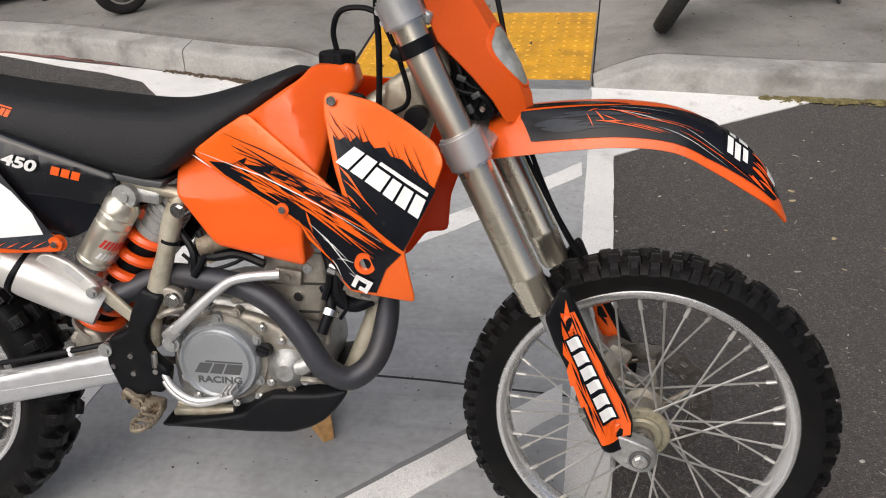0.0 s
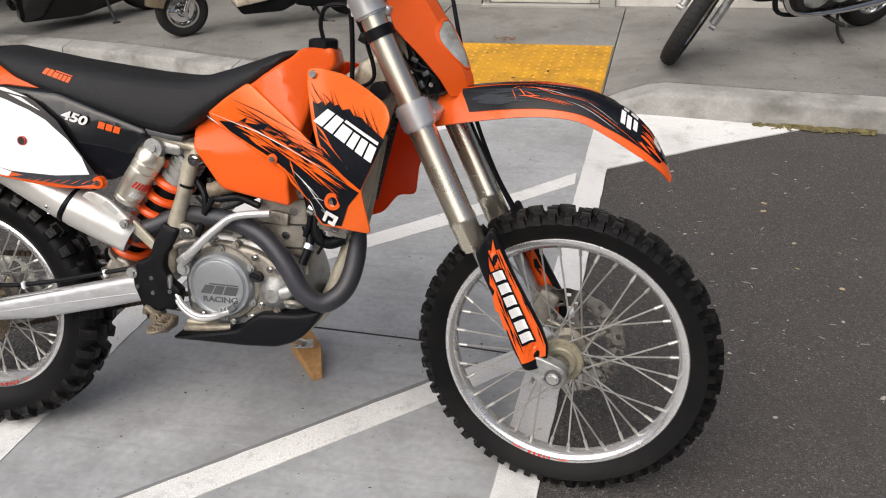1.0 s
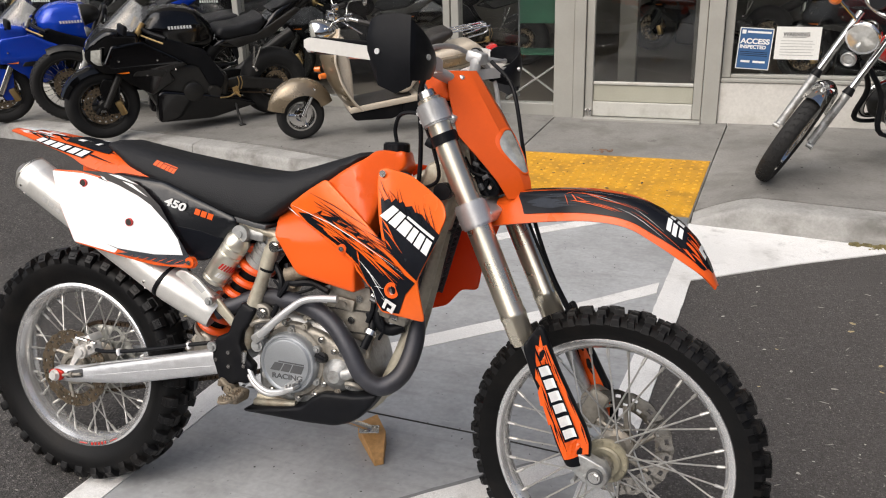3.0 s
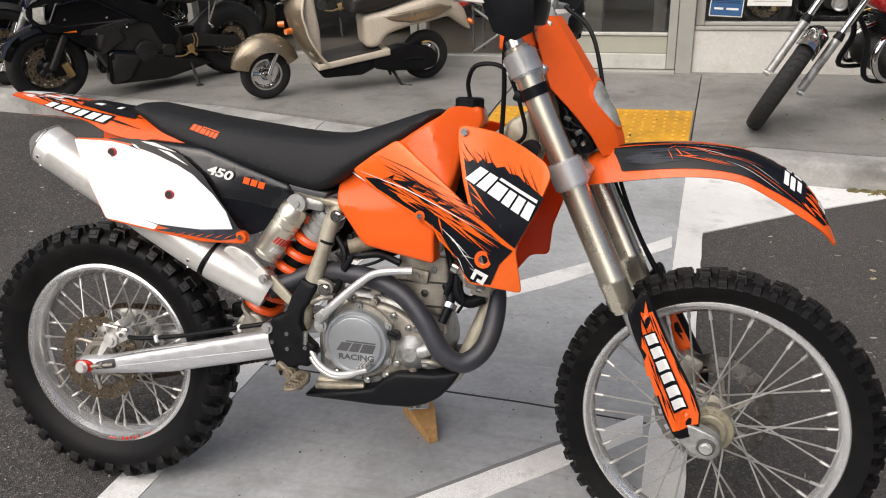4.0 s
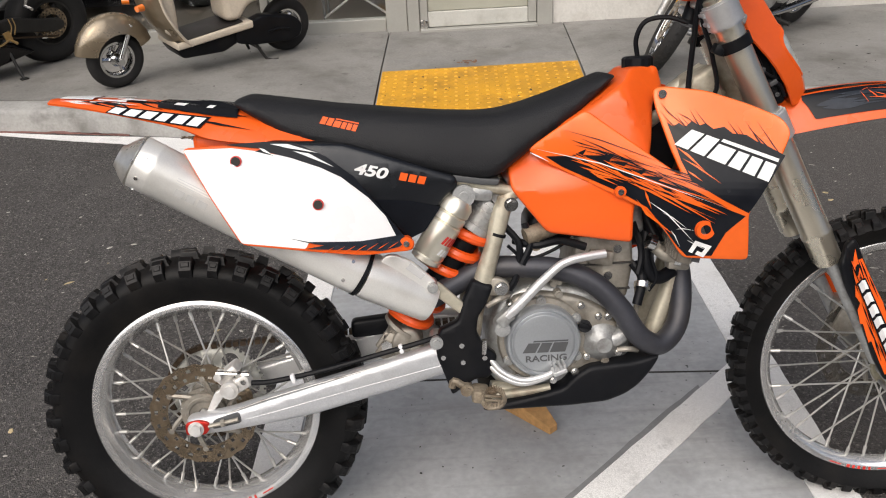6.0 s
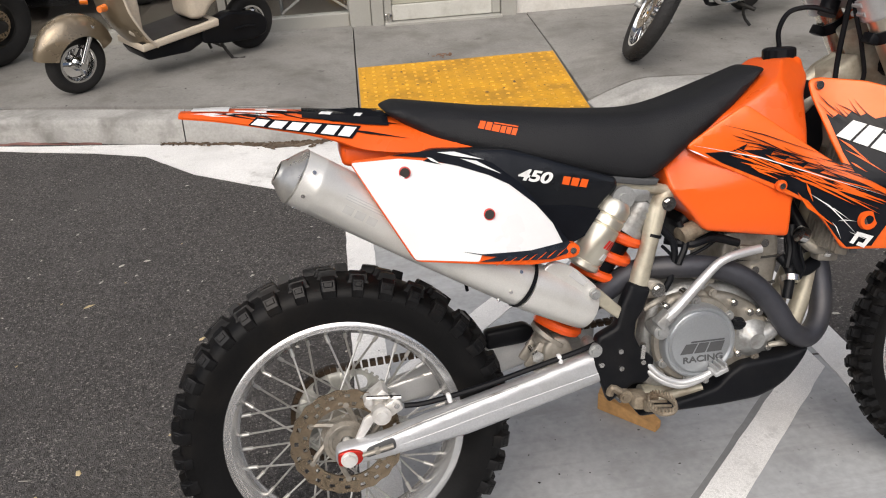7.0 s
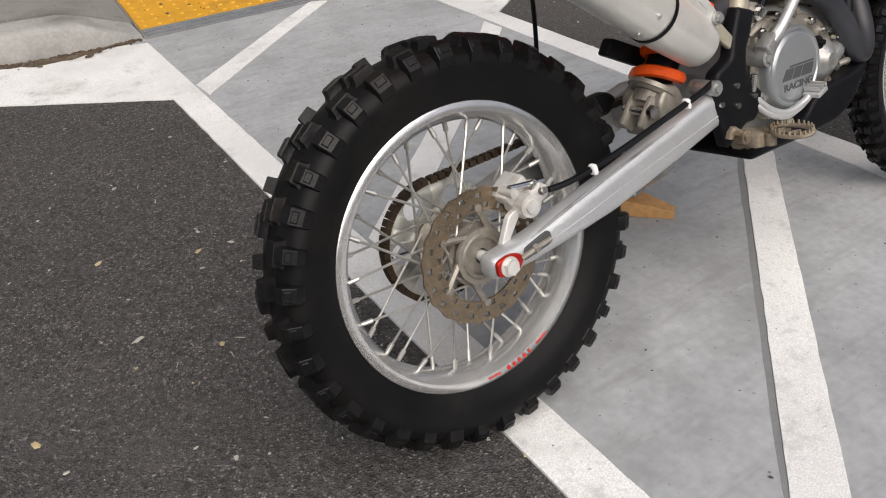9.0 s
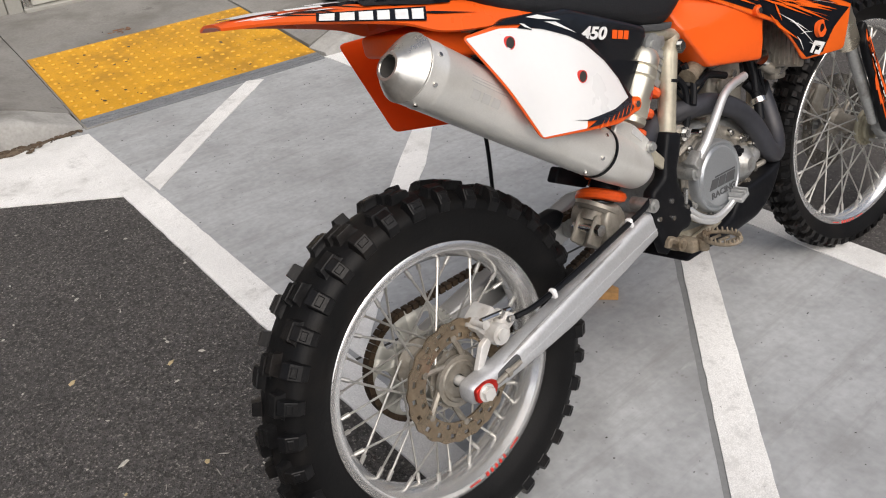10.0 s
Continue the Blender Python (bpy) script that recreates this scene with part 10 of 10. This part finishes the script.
for k in range(6):
    bar(note, 0.035, h - 0.095 - 0.019 * k, 0.20 + 0.015 * (k % 2), 0.003, PRINT_GREY)

GREEN = mk("green_canvas", (0.014, 0.066, 0.036), 0.85, var=0.12, vs=8, grain=0.1, gs=300, bump=0.1)
co = settled(0.15, 5.02, 0.17)
chair = thing("folding_chair", "green canvas folding chair with a metal cross brace", "chair", Matrix.Translation(co))
bm = bmesh.new()
box(bm, (0, 0.02, 0.40), (0.46, 0.36, 0.012), bevel=0.004)
part("seat", bm, GREEN, chair)
bm = bmesh.new()
box(bm, (0, 0.20, 0.70), (0.48, 0.014, 0.19), bevel=0.005)
part("backrest", bm, GREEN, chair)
for sx in (-1, 1):
    for sy in (-1, 1):
        bm = bmesh.new()
        top = 0.80 if sy > 0 else 0.40
        rod(bm, (0.24 * sx, 0.20 * sy, 0.0), (0.24 * sx, 0.20 * sy, top), 0.011, seg=10)
        part("leg", bm, GREY_PLASTIC, chair)
for sx in (-1, 1):
    bm = bmesh.new()
    rod(bm, (0.24 * sx, -0.205, 0.05), (-0.24 * sx, -0.19 + 0.012 * sx, 0.38), 0.009, seg=8)
    part("cross_brace", bm, GREY_CABLE, chair)


# motorcycles standing in the shop, seen through the glass
for src, x, y, turn in ((black_bike, -1.2, 5.9, 200), (black_bike, -2.6, 5.7, 228), (black_bike, -4.6, 5.8, 215), (black_bike, 3.3, 5.6, 150), (black_bike, 1.9, 7.9, 160), (black_bike, -0.5, 7.0, 190)):
    ob = copy_thing(src, Matrix.Translation(settled(x, y, 0.17)) @ Matrix.Rotation(radians(turn), 4, "Z"))
    tagged(ob, "dark motorcycle on show behind the shop window", "motorcycle", "motorcycles in the shop")
    ob.name = "shop_motorcycle"


# ---- litter ----
CHIP = mk("pale_grit", (0.34, 0.325, 0.29), 0.85, var=0.4, vs=40, bump=0.05, spread=0.3)
SPECK = mk("dark_grit", (0.05, 0.047, 0.042), 0.9, var=0.3, vs=40, bump=0.05)
LEAF = mk("dry_leaf", (0.46, 0.37, 0.21), 0.8, var=0.35, vs=30, bump=0.05)
DEAD = mk("dead_leaf", (0.16, 0.085, 0.05), 0.85, var=0.3, vs=30, bump=0.05)
LITTER = mk("brown_leaf_litter", (0.085, 0.058, 0.036), 0.9, var=0.6, vs=30, bump=0.05)
WEED = mk("dry_weed", (0.15, 0.125, 0.05), 0.85, var=0.5, vs=25, bump=0.05)


def scatter(name, label, category, mat, spots, lo, hi, z_of, seed, thin=0.35, long=1.0):
    """Many small irregular bits lying about, as one object."""
    r = random.Random(seed)
    bm = bmesh.new()
    for x, y in spots:
        s = lo + (hi - lo) * r.random() ** 2.5
        p = settled(x, y, z_of(x, y))
        a0 = r.uniform(0, 6.28)
        n = 5
        st = r.uniform(1.0, 1.0 + long)
        low, top = [], []
        for k in range(n):
            a = 2 * math.pi * k / n
            q = Vector((math.cos(a) * st, math.sin(a), 0)) * s * r.uniform(0.6, 1.1)
            q = Matrix.Rotation(a0, 3, "Z") @ q
            low.append(bm.verts.new(p + q))
            top.append(bm.verts.new(p + q * 0.7 + Vector((0, 0, s * thin))))
        bm.faces.new(top)
        for k in range(n):
            bm.faces.new((low[k], low[(k + 1) % n], top[(k + 1) % n], top[k]))
    return tagged(part(name, bm, mat, smooth=0), label, category, kind="stuff")


rl = random.Random(21)
spots = []
while len(spots) < 620:
    x, y = rl.uniform(-2.2, 3.6), rl.uniform(-1.0, 2.6)
    if bx(0.0, y) < x < bx(1.46, y) or y > kerb_y(x) - 0.3 or (x < 0.1 and y > 1.7 + 0.0 * x and y > 1.9 - 0.62 * x) or (x > 1.5 and y > 1.8 + 0.68 * (x - 1.5)):
        continue
    spots.append((x, y))
scatter("pale_grit", "pale grit and chips scattered over the asphalt", "grit", CHIP, spots, 0.0015, 0.0075, lambda x, y: 0.001, 1, long=1.6)
spots = []
while len(spots) < 420:
    y = rl.uniform(-0.9, 2.6)
    spots.append((rl.uniform(bx(0.05, y), bx(1.42, y)), y))
scatter("dark_grit", "dark specks scattered over the grey aisle", "grit", SPECK, spots, 0.001, 0.0034, lambda x, y: 0.0055, 2)
spots = []
while len(spots) < 130:
    x, y = rl.uniform(-3.0, 3.6), rl.uniform(2.8, 4.45)
    if y > kerb_y(x) + 0.1:
        spots.append((x, y) if rl.random() < 0.6 else (rl.uniform(1.7, 3.4), rl.uniform(2.75, 3.6)))
scatter("dark_grit", "dark specks and leaf bits on the sidewalk", "grit", SPECK, [(x, y) for x, y in spots if y > kerb_y(x) + 0.03], 0.0015, 0.007, walk_z, 3)
spots = [(-0.451, 0.476), (-0.285, 0.44), (-0.662, 0.375), (-0.19, 0.826), (2.175, 1.594), (1.892, 1.291), (-0.53, 1.64), (-0.893, 1.27), (0.01, -0.18)]
spots += [(rl.uniform(-1.4, -0.1), rl.uniform(-0.6, 1.4)) for _ in range(12)] + [(rl.uniform(1.7, 3.0), rl.uniform(0.3, 2.0)) for _ in range(10)]
stems = [(rl.uniform(-1.6, 0.2), rl.uniform(-0.9, 1.6)) for _ in range(70)] + [(rl.uniform(1.7, 3.2), rl.uniform(0.1, 2.0)) for _ in range(75)]
stems = [(x, y) for x, y in stems if not bx(0.0, y) - 0.02 < x < bx(1.46, y) + 0.02]
scatter("dry_stems", "short dry stems scattered over the asphalt", "stems", CHIP, stems, 0.0016, 0.0028, lambda x, y: 0.001, 14, 0.8, 9.0)
scatter("dry_leaves", "small dry yellow leaves lying on the asphalt", "leaves", LEAF, spots, 0.004, 0.011, lambda x, y: 0.001, 4, 0.15, 1.2)
spots = [(rl.gauss(2.53, 0.11), 0) for _ in range(200)]
spots = [(x, kerb_y(x) - abs(rl.gauss(0.0, 0.028)) - 0.004) for x, _ in spots]
scatter("dry_weeds", "dry weeds and leaf litter at the foot of the kerb", "weeds", WEED, spots, 0.005, 0.022, lambda x, y: 0.006, 5, 0.6, 1.8)
spots = [(rl.uniform(-0.75, 0.24), 0) for _ in range(320)]
spots = [(x, kerb_y(x) - abs(rl.gauss(0.0, 0.050 if -0.28 < x < 0.12 else 0.02)) - 0.004) for x, _ in spots]
scatter("gutter_litter", "brown leaf litter in the gutter", "litter", LITTER, spots, 0.003, 0.013, lambda x, y: 0.008, 6, 0.4, 1.5)
spots = [(rl.gauss(0.88, 0.035), rl.gauss(3.70, 0.018)) for _ in range(12)]
scatter("dead_leaves", "a few brown dead leaves above the yellow mat", "leaves", DEAD, spots, 0.008, 0.02, walk_z, 7, 0.4, 1.5)
spots = [(rl.uniform(0.3, 1.45), rl.uniform(2.78, 3.55)) for _ in range(40)]
scatter("mat_grit", "dark crumbs on the yellow mat", "grit", SPECK, spots, 0.003, 0.011, lambda x, y: ramp_z(y) + 0.008, 8)
